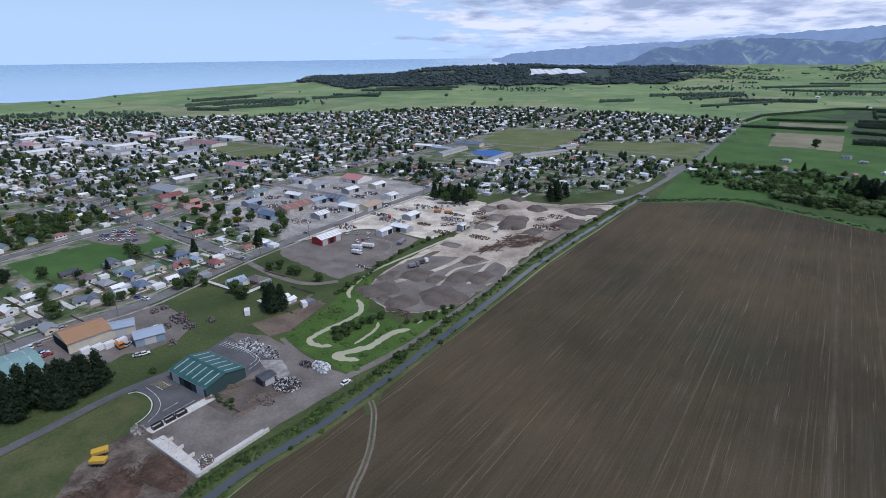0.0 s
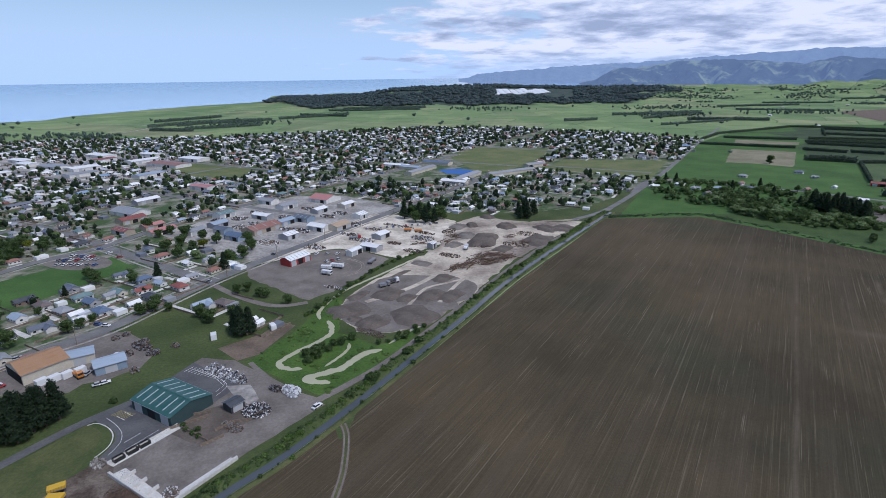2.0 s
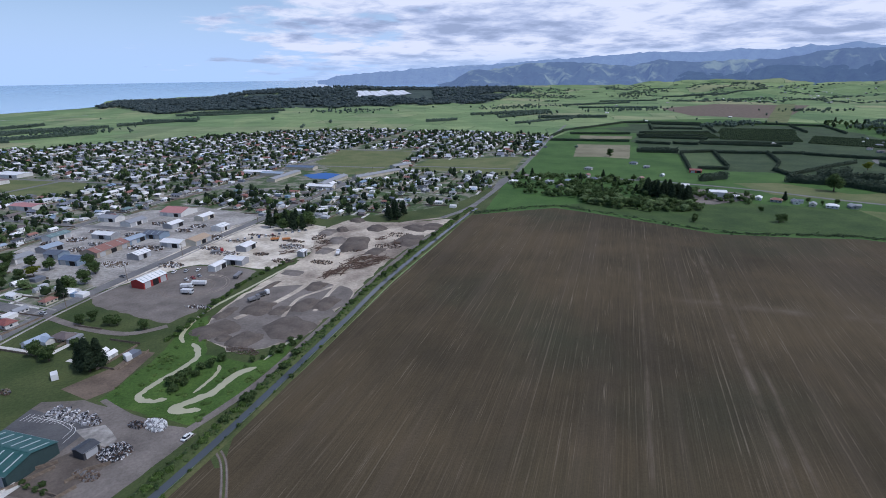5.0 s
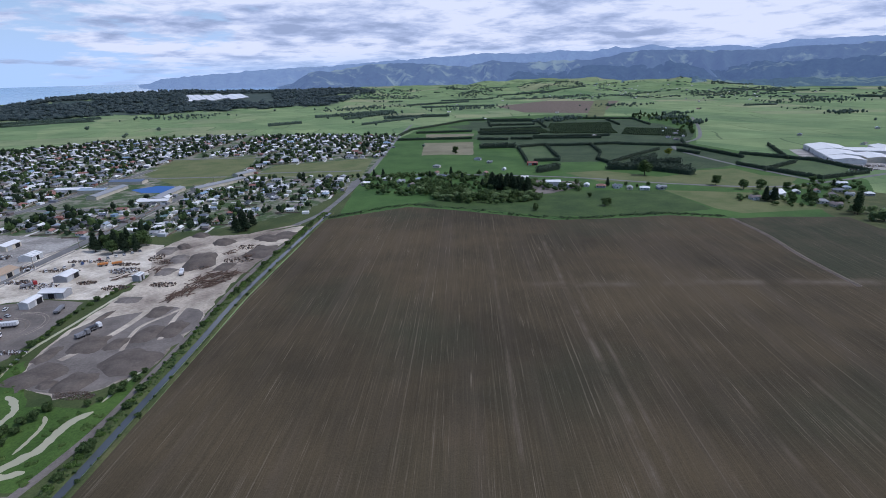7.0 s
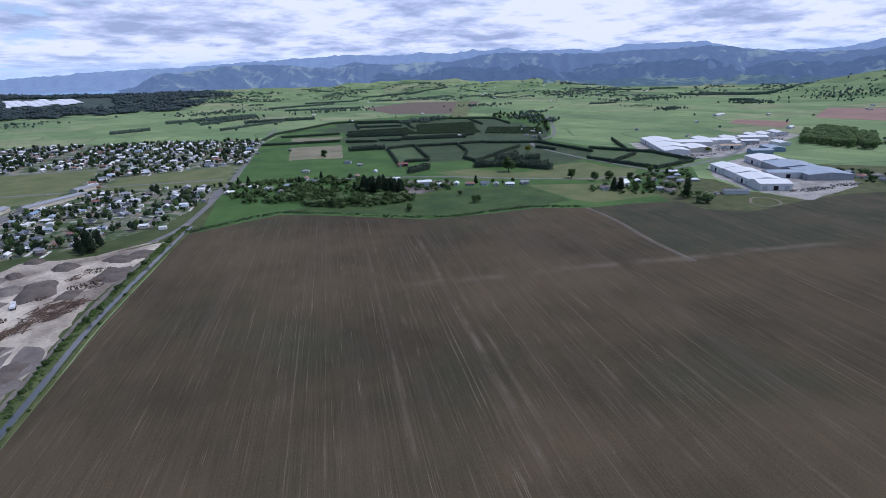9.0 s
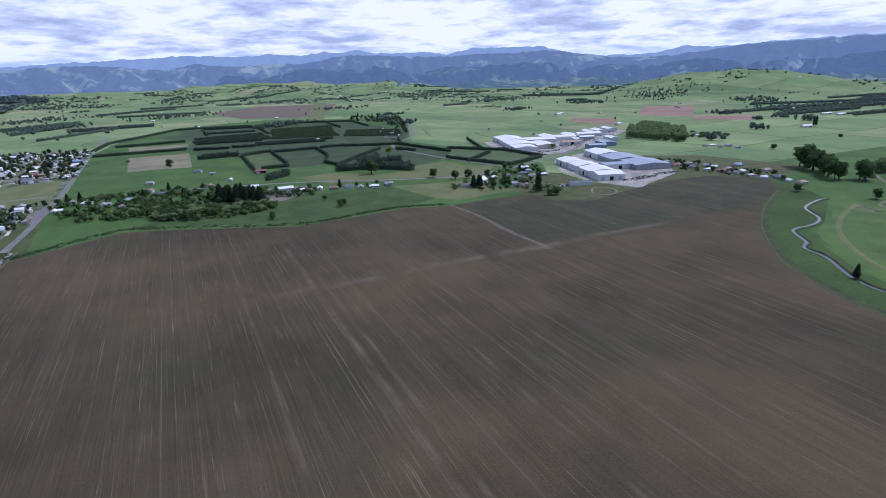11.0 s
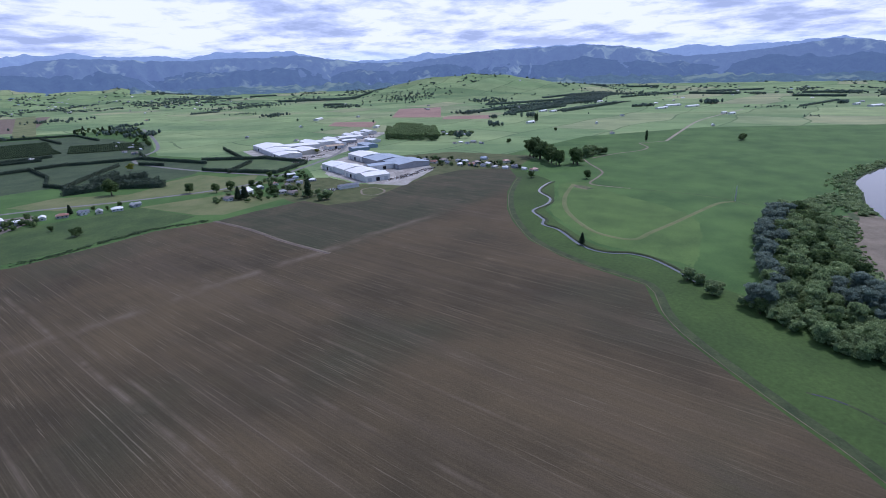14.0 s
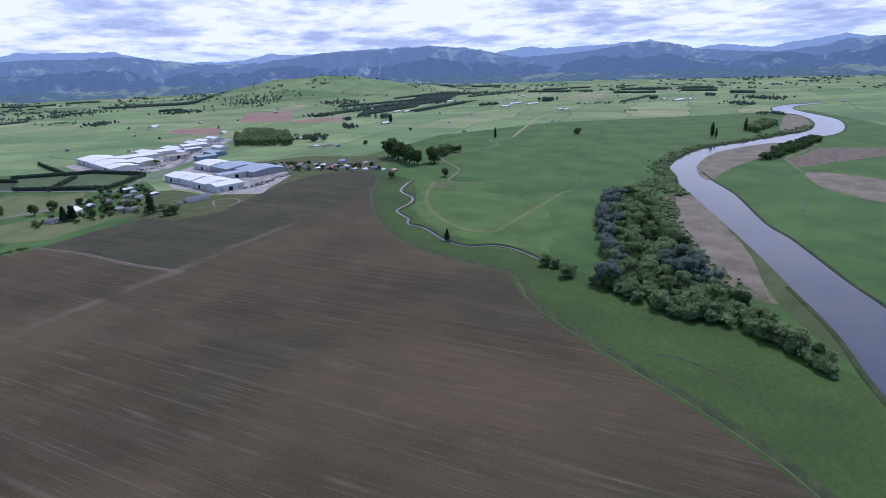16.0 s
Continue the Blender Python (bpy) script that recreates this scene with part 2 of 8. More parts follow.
        run = k.math('MULTIPLY', k.span(sep.outputs[1], lo, lo + 40), k.span(sep.outputs[1], hi, hi - 40))
        worn = k.math('MULTIPLY', k.math('MULTIPLY', near, run), k.span(k.noise(0.035, 4), 0.42, 0.62, 0.06, much))
        base = k.mix(worn, base, (0.165, 0.135, 0.100))
    clods = k.noise(0.9, 6, 0.8)
    base = k.mix(0.3, base, k.ramp(clods, [(0.3, (0.3, 0.3, 0.3)), (0.7, (0.72, 0.72, 0.72))]), 'OVERLAY')
    return k.done(base, clods, 0.6, 0.3)


def water_material(name, colour, rough=0.06, ripple=0.12, scale=0.5):
    k = Mat(name, rough, spec=0.5)
    n = k.noise(scale, 4, 0.6)
    c = k.mix(k.span(k.noise(0.02, 4), 0.35, 0.65), colour, tuple(v * 1.25 for v in colour))
    return k.done(c, n, ripple, 0.2)


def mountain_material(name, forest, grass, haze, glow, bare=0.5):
    """Far ranges of forest and open grass: a backdrop whose emission paints in the blue of the air."""
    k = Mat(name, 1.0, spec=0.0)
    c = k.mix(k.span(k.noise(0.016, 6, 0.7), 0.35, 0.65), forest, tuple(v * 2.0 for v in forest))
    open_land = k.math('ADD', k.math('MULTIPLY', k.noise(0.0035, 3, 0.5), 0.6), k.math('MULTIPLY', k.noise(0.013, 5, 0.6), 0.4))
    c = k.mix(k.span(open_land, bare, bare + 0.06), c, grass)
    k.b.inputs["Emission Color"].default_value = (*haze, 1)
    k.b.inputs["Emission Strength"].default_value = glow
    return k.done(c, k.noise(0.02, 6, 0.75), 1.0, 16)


M = {}
M["ground"] = ground_material()
M["soil"] = soil_material()
M["grass"] = two_tone("lush_grass", (0.033, 0.064, 0.014), (0.056, 0.100, 0.021), 0.016, 0.45, lo=0.36, hi=0.66, mott=0.42)
M["lawn"] = two_tone("mown_lawn", (0.043, 0.096, 0.022), (0.076, 0.147, 0.035), 0.022, 0.9)
M["drygrass"] = two_tone("dry_grass", (0.100, 0.130, 0.045), (0.165, 0.175, 0.075), 0.03, 0.8)
M["straw"] = two_tone("dry_straw_field", (0.165, 0.155, 0.095), (0.265, 0.240, 0.160), 0.02, 0.6)
M["rough"] = two_tone("rough_grass", (0.055, 0.075, 0.025), (0.105, 0.110, 0.045), 0.08, 1.0)
# pale gravel, lightened further for the sun falling on the works yard
M["gravel"] = two_tone("sunlit_pale_gravel", (0.40, 0.350, 0.28), (0.70, 0.635, 0.53), 0.06, 0.5, lo=0.38, hi=0.6, mott=0.45)
M["dust"] = two_tone("grey_hardfill", (0.135, 0.119, 0.106), (0.225, 0.199, 0.176), 0.07, 0.9)
M["darkfill"] = two_tone("dark_metal_fill", (0.096, 0.080, 0.068), (0.148, 0.124, 0.105), 0.12, 1.2)
M["yardfill"] = two_tone("trodden_yard_gravel", (0.200, 0.165, 0.135), (0.56, 0.490, 0.395), 0.022, 0.5, lo=0.40, hi=0.60, mott=0.45)
M["mown"] = two_tone("mown_pasture", (0.058, 0.108, 0.026), (0.092, 0.160, 0.038), 0.03, 0.8)
M["meadow"] = two_tone("wet_meadow", (0.044, 0.088, 0.016), (0.078, 0.138, 0.028), 0.06, 0.9, mott=0.6)
M["asphalt"] = two_tone("worn_asphalt", (0.145, 0.143, 0.142), (0.21, 0.205, 0.20), 0.09, 1.5, rough=0.85)
M["tarmac"] = two_tone("dark_tarmac", (0.088, 0.088, 0.092), (0.130, 0.129, 0.130), 0.09, 1.5, rough=0.8)
# dull olive grass, with the near ground's cloud shade in its darker tone
M["olive"] = two_tone("olive_grass_shaded", (0.044, 0.066, 0.020), (0.082, 0.102, 0.036), 0.03, 0.8, mott=0.5)
M["bankgreen"] = two_tone("bank_growth_ground", (0.030, 0.046, 0.018), (0.062, 0.080, 0.032), 0.12, 0.8, mott=0.5)
M["concrete"] = two_tone("concrete", (0.50, 0.485, 0.455), (0.66, 0.64, 0.60), 0.2, 2.0)
M["edgegrass"] = two_tone("field_edge_grass", (0.035, 0.066, 0.019), (0.064, 0.104, 0.030), 0.04, 0.7, mott=0.5)
# dark orchard grass, deepened to take in the cloud shadow across the blocks
M["orchard_floor"] = two_tone("orchard_floor", (0.034, 0.058, 0.026), (0.058, 0.086, 0.038), 0.03, 0.4, mott=0.5)
M["orchard_grass"] = two_tone("orchard_grass", (0.060, 0.098, 0.040), (0.094, 0.135, 0.055), 0.04, 0.5, mott=0.5)
M["earth"] = two_tone("bare_earth", (0.11, 0.085, 0.065), (0.19, 0.145, 0.11), 0.1, 1.0)
M["brushdirt"] = two_tone("dirt_with_litter", (0.075, 0.056, 0.044), (0.175, 0.145, 0.118), 0.16, 1.4, lo=0.4, hi=0.62, mott=0.6)
M["pinksoil"] = two_tone("reddish_tilled_soil", (0.24, 0.15, 0.12), (0.31, 0.20, 0.16), 0.01, 0.4)
M["river"] = water_material("river_water", (0.045, 0.052, 0.072), 0.09, 0.08, 0.35)
M["ditchwater"] = water_material("ditch_water", (0.075, 0.085, 0.092), 0.10, 0.08, 0.8)
M["stream"] = water_material("stream_water", (0.035, 0.045, 0.05), 0.1, 0.06, 0.6)
M["milky"] = water_material("milky_pond_water", (0.40, 0.385, 0.255), 0.3, 0.03, 0.4)
# sea blue, lightened to hold the haze towards the horizon
M["sea"] = water_material("hazed_sea_water", (0.26, 0.42, 0.62), 0.12, 0.02, 0.05)
M["town"] = two_tone("town_ground", (0.058, 0.096, 0.034), (0.27, 0.25, 0.205), 0.06, 0.35, lo=0.44, hi=0.62, mott=0.5)
M["hardstand"] = two_tone("pale_hardstand", (0.25, 0.235, 0.215), (0.40, 0.38, 0.35), 0.05, 0.4, lo=0.4, hi=0.6, mott=0.45)
# bluff scrub, its tone lifted to blue-grey for the haze before it
M["scrubfloor"] = two_tone("hazed_scrub_floor", (0.045, 0.066, 0.058), (0.070, 0.095, 0.075), 0.02, 0.1)
M["sandgrowth"] = two_tone("sand_with_growth", (0.050, 0.076, 0.030), (0.185, 0.150, 0.100), 0.09, 0.8, lo=0.42, hi=0.60, mott=0.5)
M["sandlane"] = two_tone("pale_lane_gravel", (0.225, 0.195, 0.150), (0.330, 0.290, 0.225), 0.05, 0.7)
M["sand"] = two_tone("river_sand", (0.136, 0.114, 0.084), (0.230, 0.195, 0.146), 0.05, 0.7)
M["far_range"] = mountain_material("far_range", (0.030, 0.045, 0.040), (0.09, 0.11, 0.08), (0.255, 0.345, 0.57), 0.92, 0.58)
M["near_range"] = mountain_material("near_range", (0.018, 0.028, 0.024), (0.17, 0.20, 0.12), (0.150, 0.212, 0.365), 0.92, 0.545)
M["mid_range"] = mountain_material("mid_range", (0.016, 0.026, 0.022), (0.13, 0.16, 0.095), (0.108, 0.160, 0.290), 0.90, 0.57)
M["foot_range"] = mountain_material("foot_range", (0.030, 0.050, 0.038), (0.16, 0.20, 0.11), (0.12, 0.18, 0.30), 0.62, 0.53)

# ---- the lie of the land ----


def lerp_table(table, x):
    """A piecewise-linear profile through (x, value) pairs."""
    return float(np.interp(x, [p[0] for p in table], [p[1] for p in table]))


def smooth(a, b, x):
    t = min(1.0, max(0.0, (x - a) / (b - a)))
    return t * t * (3 - 2 * t)


EYE_Z = 115.0
BLUFF = [(-17, -2.6), (-14.6, -2.3), (-12.7, -1.9), (-5.2, -1.8), (-1.8, -1.3), (1, -1.15), (6.9, -1.05), (13.7, -1.25), (24, -1.5), (30, -1.6)]
FOOTHILLS = [(16, -1.55), (20.6, -1.35), (28.4, -1.15), (34, -1.15), (43, -0.85), (48, -0.9), (50.6, -1.2), (55.5, -0.95), (60, -1.3), (66, -1.7)]
KNOLL = [(76, -2.2), (78.8, -1.6), (81.3, -1.2), (85, -0.75), (88.3, -0.45), (91.5, -0.7), (96, -1.3), (101.6, -2.0), (104, -2.6)]


def land(x, y):
    """Height of the ground: a plain that lifts gently far out, a wooded bluff by the sea, foothills and a grassy knoll."""
    r = math.hypot(x, y)
    z = 87.0 * ((r - 2500) / 2200) ** 2 if r > 2500 else 0.0
    if r < 1600:
        return 0.0
    az = math.degrees(math.atan2(x, y))
    n = noise.noise((x / 330, y / 330, 3.0)) * 0.6 + noise.noise((x / 130, y / 130, 9.0)) * 0.4 + (0.5 - abs(noise.noise((x / 85, y / 85, 5.0)))) * 0.28
    if -20 < az < 34:
        w = smooth(-17, -13, az) * (1 - smooth(22, 31, az))
        top = EYE_Z + math.tan(radians(lerp_table(BLUFF, az))) * 2950
        z += w * max(0, top - 4) * smooth(2200, 2950, r) * (1 - smooth(3100, 3600, r)) * (1 + 0.12 * n)
    if 14 < az < 70:
        w = smooth(16, 24, az) * (1 - smooth(60, 68, az))
        top = EYE_Z + math.tan(radians(lerp_table(FOOTHILLS, az))) * 3400
        z += w * max(0, top - 24) * smooth(2450, 3400, r) ** 1.3 * (1 - smooth(3500, 4200, r)) * max(0.1, 0.85 + 1.5 * n)
    if 74 < az < 106:
        top = EYE_Z + math.tan(radians(lerp_table(KNOLL, az))) * 2600
        z += max(0, top) * math.exp(-((r - 2600) / 330) ** 2) * smooth(75, 80, az) * (1 - smooth(100, 105, az)) * (0.92 + 0.38 * n)
    return z


def part(name, bm, material, parent=None, label="", smooth_shade=False):
    """Links a bmesh, or a mesh, as one object under a thing or a part."""
    if isinstance(bm, bmesh.types.BMesh):
        me = bpy.data.meshes.new(name)
        bm.to_mesh(me)
        bm.free()
    else:
        me = bm
    if smooth_shade:
        me.polygons.foreach_set("use_smooth", [True] * len(me.polygons))
    if material is not None and not me.materials:
        for mt in (material if isinstance(material, (list, tuple)) else [material]):
            me.materials.append(mt)
    ob = new(name, me)
    if parent is not None:
        ob.parent = parent
    if label:
        ob["label"] = label
    return ob


def mesh_of(name, verts, faces):
    me = bpy.data.meshes.new(name)
    me.from_pydata([tuple(map(float, v)) for v in verts], [], faces)
    me.update()
    return me


def ground_sheet():
    rings = [0, 60, 200, 500, 900, 1300, 1600] + [1600 + 40 * i for i in range(1, 82)]
    azs = [i * 0.4 for i in range(275)] + [110.0 + i for i in range(250)]
    verts, faces = [(0, 0, 0)], []
    for r in rings[1:]:
        for a in azs:
            x, y = r * math.sin(radians(a)), r * math.cos(radians(a))
            verts.append((x, y, land(x, y)))
    n = len(azs)
    for j in range(n):
        faces.append((0, 1 + (j + 1) % n, 1 + j))
    for i in range(len(rings) - 2):
        for j in range(n):
            a, b = 1 + i * n + j, 1 + i * n + (j + 1) % n
            faces.append((a, b, b + n, a + n))
    ob = part("ground", mesh_of("ground", verts, faces), M["ground"], smooth_shade=True)
    return tagged(ob, "broad green pasture plain reaching to the hills", "ground", kind="structure")


from mathutils.geometry import delaunay_2d_cdt


def catmull(pts, closed=False, step=5):
    """A smooth line through the points."""
    p = [Vector((x, y, 0)) for x, y in pts]
    n, out = len(p), []
    for i in range(n if closed else n - 1):
        if closed:
            a, b, c, d = p[i - 1], p[i], p[(i + 1) % n], p[(i + 2) % n]
        else:
            a, b, c, d = p[max(i - 1, 0)], p[i], p[i + 1], p[min(i + 2, n - 1)]
        for s in range(step):
            t = s / step
            q = 0.5 * ((2 * b) + (c - a) * t + (2 * a - 5 * b + 4 * c - d) * t * t + (3 * b - a - 3 * c + d) * t ** 3)
            out.append((q.x, q.y))
    if not closed:
        out.append((p[-1].x, p[-1].y))
    return out


def sheet(name, pts, lift, material, label, category="ground", curve=0, kind="structure", ragged=0.0):
    """A patch of ground cover with the given outline."""
    if curve:
        pts = catmull(pts, True, curve)
    if ragged:
        out = []
        for i, (x, y) in enumerate(pts):
            x2, y2 = pts[(i + 1) % len(pts)]
            k = max(1, int(math.hypot(x2 - x, y2 - y) / 5))
            for s in range(k):
                px, py = x + (x2 - x) * s / k, y + (y2 - y) * s / k
                out.append((px + ragged * noise.noise((px / 6, py / 6, 1)), py + ragged * noise.noise((px / 6, py / 6, 7))))
        pts = out
    bm = bmesh.new()
    flat = delaunay_2d_cdt([Vector(p) for p in pts], [(i, (i + 1) % len(pts)) for i in range(len(pts))], [], 1, 0.001)
    vs = [bm.verts.new((v.x, v.y, 0)) for v in flat[0]]
    for f in flat[2]:
        bm.faces.new([vs[i] for i in f])
    r = max(math.hypot(x, y) for x, y in pts)
    if r > 1500:
        for axis in (0, 1):
            lo, hi = min(v.co[axis] for v in bm.verts), max(v.co[axis] for v in bm.verts)
            k = lo + 60
            while k < hi:
                co, no = [0, 0, 0], [0, 0, 0]
                co[axis], no[axis] = k, 1
                bmesh.ops.bisect_plane(bm, geom=bm.verts[:] + bm.edges[:] + bm.faces[:], plane_co=co, plane_no=no)
                k += 60
    for v in bm.verts:
        v.co.z = land(v.co.x, v.co.y) + lift
    bmesh.ops.recalc_face_normals(bm, faces=bm.faces)
    if sum(f.normal.z for f in bm.faces) < 0:
        bmesh.ops.reverse_faces(bm, faces=bm.faces[:])
    return tagged(part(name, bm, material), label, category, kind=kind)


def ribbon_mesh(name, pts, profile, step=5, both=True):
    """A strip along a smooth line; profile is a row of (sideways, up) across it."""
    line = catmull(pts, False, step) if step > 1 else pts
    verts, faces, m = [], [], len(profile)
    for i, (x, y) in enumerate(line):
        a, b = line[max(i - 1, 0)], line[min(i + 1, len(line) - 1)]
        dx, dy = b[0] - a[0], b[1] - a[1]
        d = math.hypot(dx, dy) or 1
        nx, ny = dy / d, -dx / d
        for s, u in profile:
            px, py = x + nx * s, y + ny * s
            verts.append((px, py, land(px, py) + u))
        if i:
            o = i * m
            for j in range(m - 1):
                faces.append((o - m + j, o - m + j + 1, o + j + 1, o + j))
    return mesh_of(name, verts, faces)


def ribbon(name, pts, width, lift, material, label, category="road", step=5, kind="structure"):
    w = width / 2
    return tagged(part(name, ribbon_mesh(name, pts, [(-w, lift), (w, lift)], step), material), label, category, kind=kind)


def beside(pts, off):
    """The line shifted sideways (plus: to its right)."""
    out = []
    for i, (x, y) in enumerate(pts):
        a, b = pts[max(i - 1, 0)], pts[min(i + 1, len(pts) - 1)]
        d = math.hypot(b[0] - a[0], b[1] - a[1])
        out.append((x + off * (b[1] - a[1]) / d, y - off * (b[0] - a[0]) / d))
    return out


def mound_profile(w, h):
    return [(-w, 0.02), (-w * 0.55, h * 0.7), (0, h), (w * 0.55, h * 0.7), (w, 0.02)]


ground_sheet()

# sea beyond the coast
COAST = [(-100, 1900), (-60, 2100), (-38.3, 2143), (-32.5, 2130), (-30.4, 2317), (-26.8, 2484), (-21, 2773), (-15.8, 2935), (-12.6, 3167), (-8, 3600), (18, 3700), (19, 4800)]


def sea_sheet():
    verts, faces = [], []
    cols, rows = 240, 30
    for i in range(cols + 1):
        az = -100 + 119 * i / cols
        r0 = lerp_table(COAST, az) + 25 * noise.noise((az * 0.6, 2, 0))
        for j in range(rows + 1):
            r = r0 + (4846 - r0) * j / rows
            z = 87.0 * ((r - 2500) / 2200) ** 2 if r > 2500 else 0
            verts.append((r * math.sin(radians(az)), r * math.cos(radians(az)), z + 0.8))
    for i in range(cols):
        for j in range(rows):
            a = i * (rows + 1) + j
            faces.append((a, a + rows + 1, a + rows + 2, a + 1)[::-1])
    me = mesh_of("sea", verts, faces)
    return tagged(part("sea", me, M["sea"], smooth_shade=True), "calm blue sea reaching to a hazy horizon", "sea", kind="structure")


sea_sheet()

# ---- mountain ranges ----
FAR_SKYLINE = [(4, -0.2), (7.6, 0.3), (12.4, 0.65), (17.6, 0.95), (23, 1.1), (28.5, 1.5), (33, 1.65), (37.5, 1.94), (40.8, 1.74), (45.2, 1.97), (47.3, 1.7),
               (49.6, 2.1), (50.9, 1.92), (52.9, 2.19), (54.8, 1.85), (59.9, 1.8), (61.7, 1.6), (63.3, 1.95), (65.5, 2.1), (71.1, 2.06), (73.6, 1.41), (77.2, 1.08),
               (81.1, 1.08), (83.7, 1.67), (86.3, 1.51), (92.8, 1.86), (99.5, 2.03), (106.2, 1.19), (108.9, 1.62), (111.6, 1.42), (117.4, 1.61), (120.4, 1.78),
               (124.3, 0.98), (126.5, 1.17), (130.1, 0.79), (135.5, 1.62), (137, 1.3), (142, 1.6), (150, 1.2)]
NEAR_SKYLINE = [(15.9, -0.6), (18.2, -0.4), (19.8, 0.5), (22.7, 0.7), (25.3, 1.1), (27.9, 1.2), (31.1, 1.15), (33.2, 0.85), (35.4, 0.75), (37.7, 1.2), (41, 0.92), (44.4, 1.05), (47.8, 1.05), (50, 1.5), (52.2, 1.75), (55.2, 1.65),
                (58.4, 1.5), (61.6, 1.4), (65, 1.6), (68.3, 1.55), (71.1, 1.75), (74.5, 1.35), (77.2, 0.95), (80.5, 0.85), (83.2, 0.95), (85.9, 1.25), (88.9, 1.65), (91.8, 1.75), (95, 1.85), (99.5, 2.0), (102.8, 1.78), (106.2, 1.1), (108.4, 0.65),
                (111.7, 0.82), (114.8, 1.05), (117.9, 1.45), (120.4, 1.72), (122.8, 1.33), (125.2, 0.8), (128.4, 0.55), (131, 0.4), (133.8, 0.7), (135.6, 1.2), (138, 1.3), (143, 1.0), (150, 0.8)]


def mountain_range(name, skyline, foot, crest, back, material, label, rough, seed, relief=1.0):
    """A range of hills with spurs and gullies that run down from its crest."""
    a0, a1 = skyline[0][0], skyline[-1][0]
    cols, rows = int((a1 - a0) / 0.16), 40
    tc = (crest - foot) / (back - foot)
    verts, faces = [], []
    for i in range(cols + 1):
        az = a0 + (a1 - a0) * i / cols
        el = lerp_table(skyline, az) + rough * noise.fractal((az * 0.8, seed, 0), 0.8, 2.1, 6)
        end = smooth(a0, a0 + 3, az) * (1 - smooth(a1 - 2, a1, az))
        top = max(0, EYE_Z + math.tan(radians(el)) * crest - 87.0 * ((crest - 2500) / 2200) ** 2)
        for j in range(rows + 1):
            t = j / rows
            r = foot + (back - foot) * t
            base = 87.0 * ((r - 2500) / 2200) ** 2
            x, y = r * math.sin(radians(az)), r * math.cos(radians(az))
            warp = 90 * noise.noise((x / 300, y / 300, seed + 5))
            ridge = 1 - 2 * abs(noise.noise(((az + warp * 0.012) * 0.62, r / 620, seed)))
            fine = 1 - 2 * abs(noise.noise((x / 95 + warp * 0.01, y / 95, seed + 2)))
            u = t / tc
            if u < 1:
                slope = u ** 1.15
                cut = math.sin(math.pi * u) * relief
                z = slope + cut * (0.34 * (ridge - 0.45) + 0.13 * (fine - 0.5))
            else:
                z = 1 - (u - 1) / (1 / tc - 1) * 0.6
            verts.append((x, y, base - 3 + top * end * max(0.0, z)))
    for i in range(cols):
        for j in range(rows):
            a = i * (rows + 1) + j
            faces.append((a, a + 1, a + rows + 2, a + rows + 1))
    return tagged(part(name, mesh_of(name, verts, faces), material, smooth_shade=True), label, "mountains", kind="structure")


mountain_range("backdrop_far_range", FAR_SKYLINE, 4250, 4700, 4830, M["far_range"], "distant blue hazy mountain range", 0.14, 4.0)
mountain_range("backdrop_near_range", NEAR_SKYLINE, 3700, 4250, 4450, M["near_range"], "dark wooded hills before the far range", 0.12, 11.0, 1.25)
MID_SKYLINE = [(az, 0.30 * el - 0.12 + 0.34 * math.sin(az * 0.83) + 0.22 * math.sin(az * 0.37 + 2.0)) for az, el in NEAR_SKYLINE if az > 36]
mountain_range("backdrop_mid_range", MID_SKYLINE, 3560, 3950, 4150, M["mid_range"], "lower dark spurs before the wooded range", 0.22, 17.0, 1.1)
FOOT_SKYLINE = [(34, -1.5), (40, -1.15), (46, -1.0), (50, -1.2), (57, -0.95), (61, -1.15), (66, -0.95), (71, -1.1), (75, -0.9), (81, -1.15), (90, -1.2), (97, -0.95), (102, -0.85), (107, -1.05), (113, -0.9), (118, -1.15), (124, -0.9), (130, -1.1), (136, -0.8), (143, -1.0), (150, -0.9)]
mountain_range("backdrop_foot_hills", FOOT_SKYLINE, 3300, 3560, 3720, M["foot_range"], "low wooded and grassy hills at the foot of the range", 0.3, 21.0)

# ---- fields, yards, roads and water ----
sheet("river_plain", [(-70, -160), (60, -76), (250, -36), (400, 44), (655, 34), (760, -20), (950, -160), (1060, -400), (1040, -1000), (800, -900), (520, -760), (300, -620), (60, -330)], 0.03, M["lawn"], "green flats on both sides of the river", "grass")
sheet("road_corner", [(100, 428), (205, 432), (275, 580), (225, 575), (140, 490)], 0.025, M["olive"], "rough grass at the road corner", "grass")
sheet("near_ground", [(-260, 90), (-90, 96), (-77, 127), (142, 436), (172, 482), (90, 475), (-24, 490), (-133, 320), (-198, 212)], 0.02, M["olive"], "plain grass between the road and the ditch", "grass")
sheet("river_ground", [(655, 30), (400, 40), (250, -40), (60, -80), (-70, -150), (40, -170), (60, -140), (132, -172), (252, -126), (345, -62), (560, -60), (640, -40)], 0.04, M["grass"], "lush grass along the field edge", "grass")
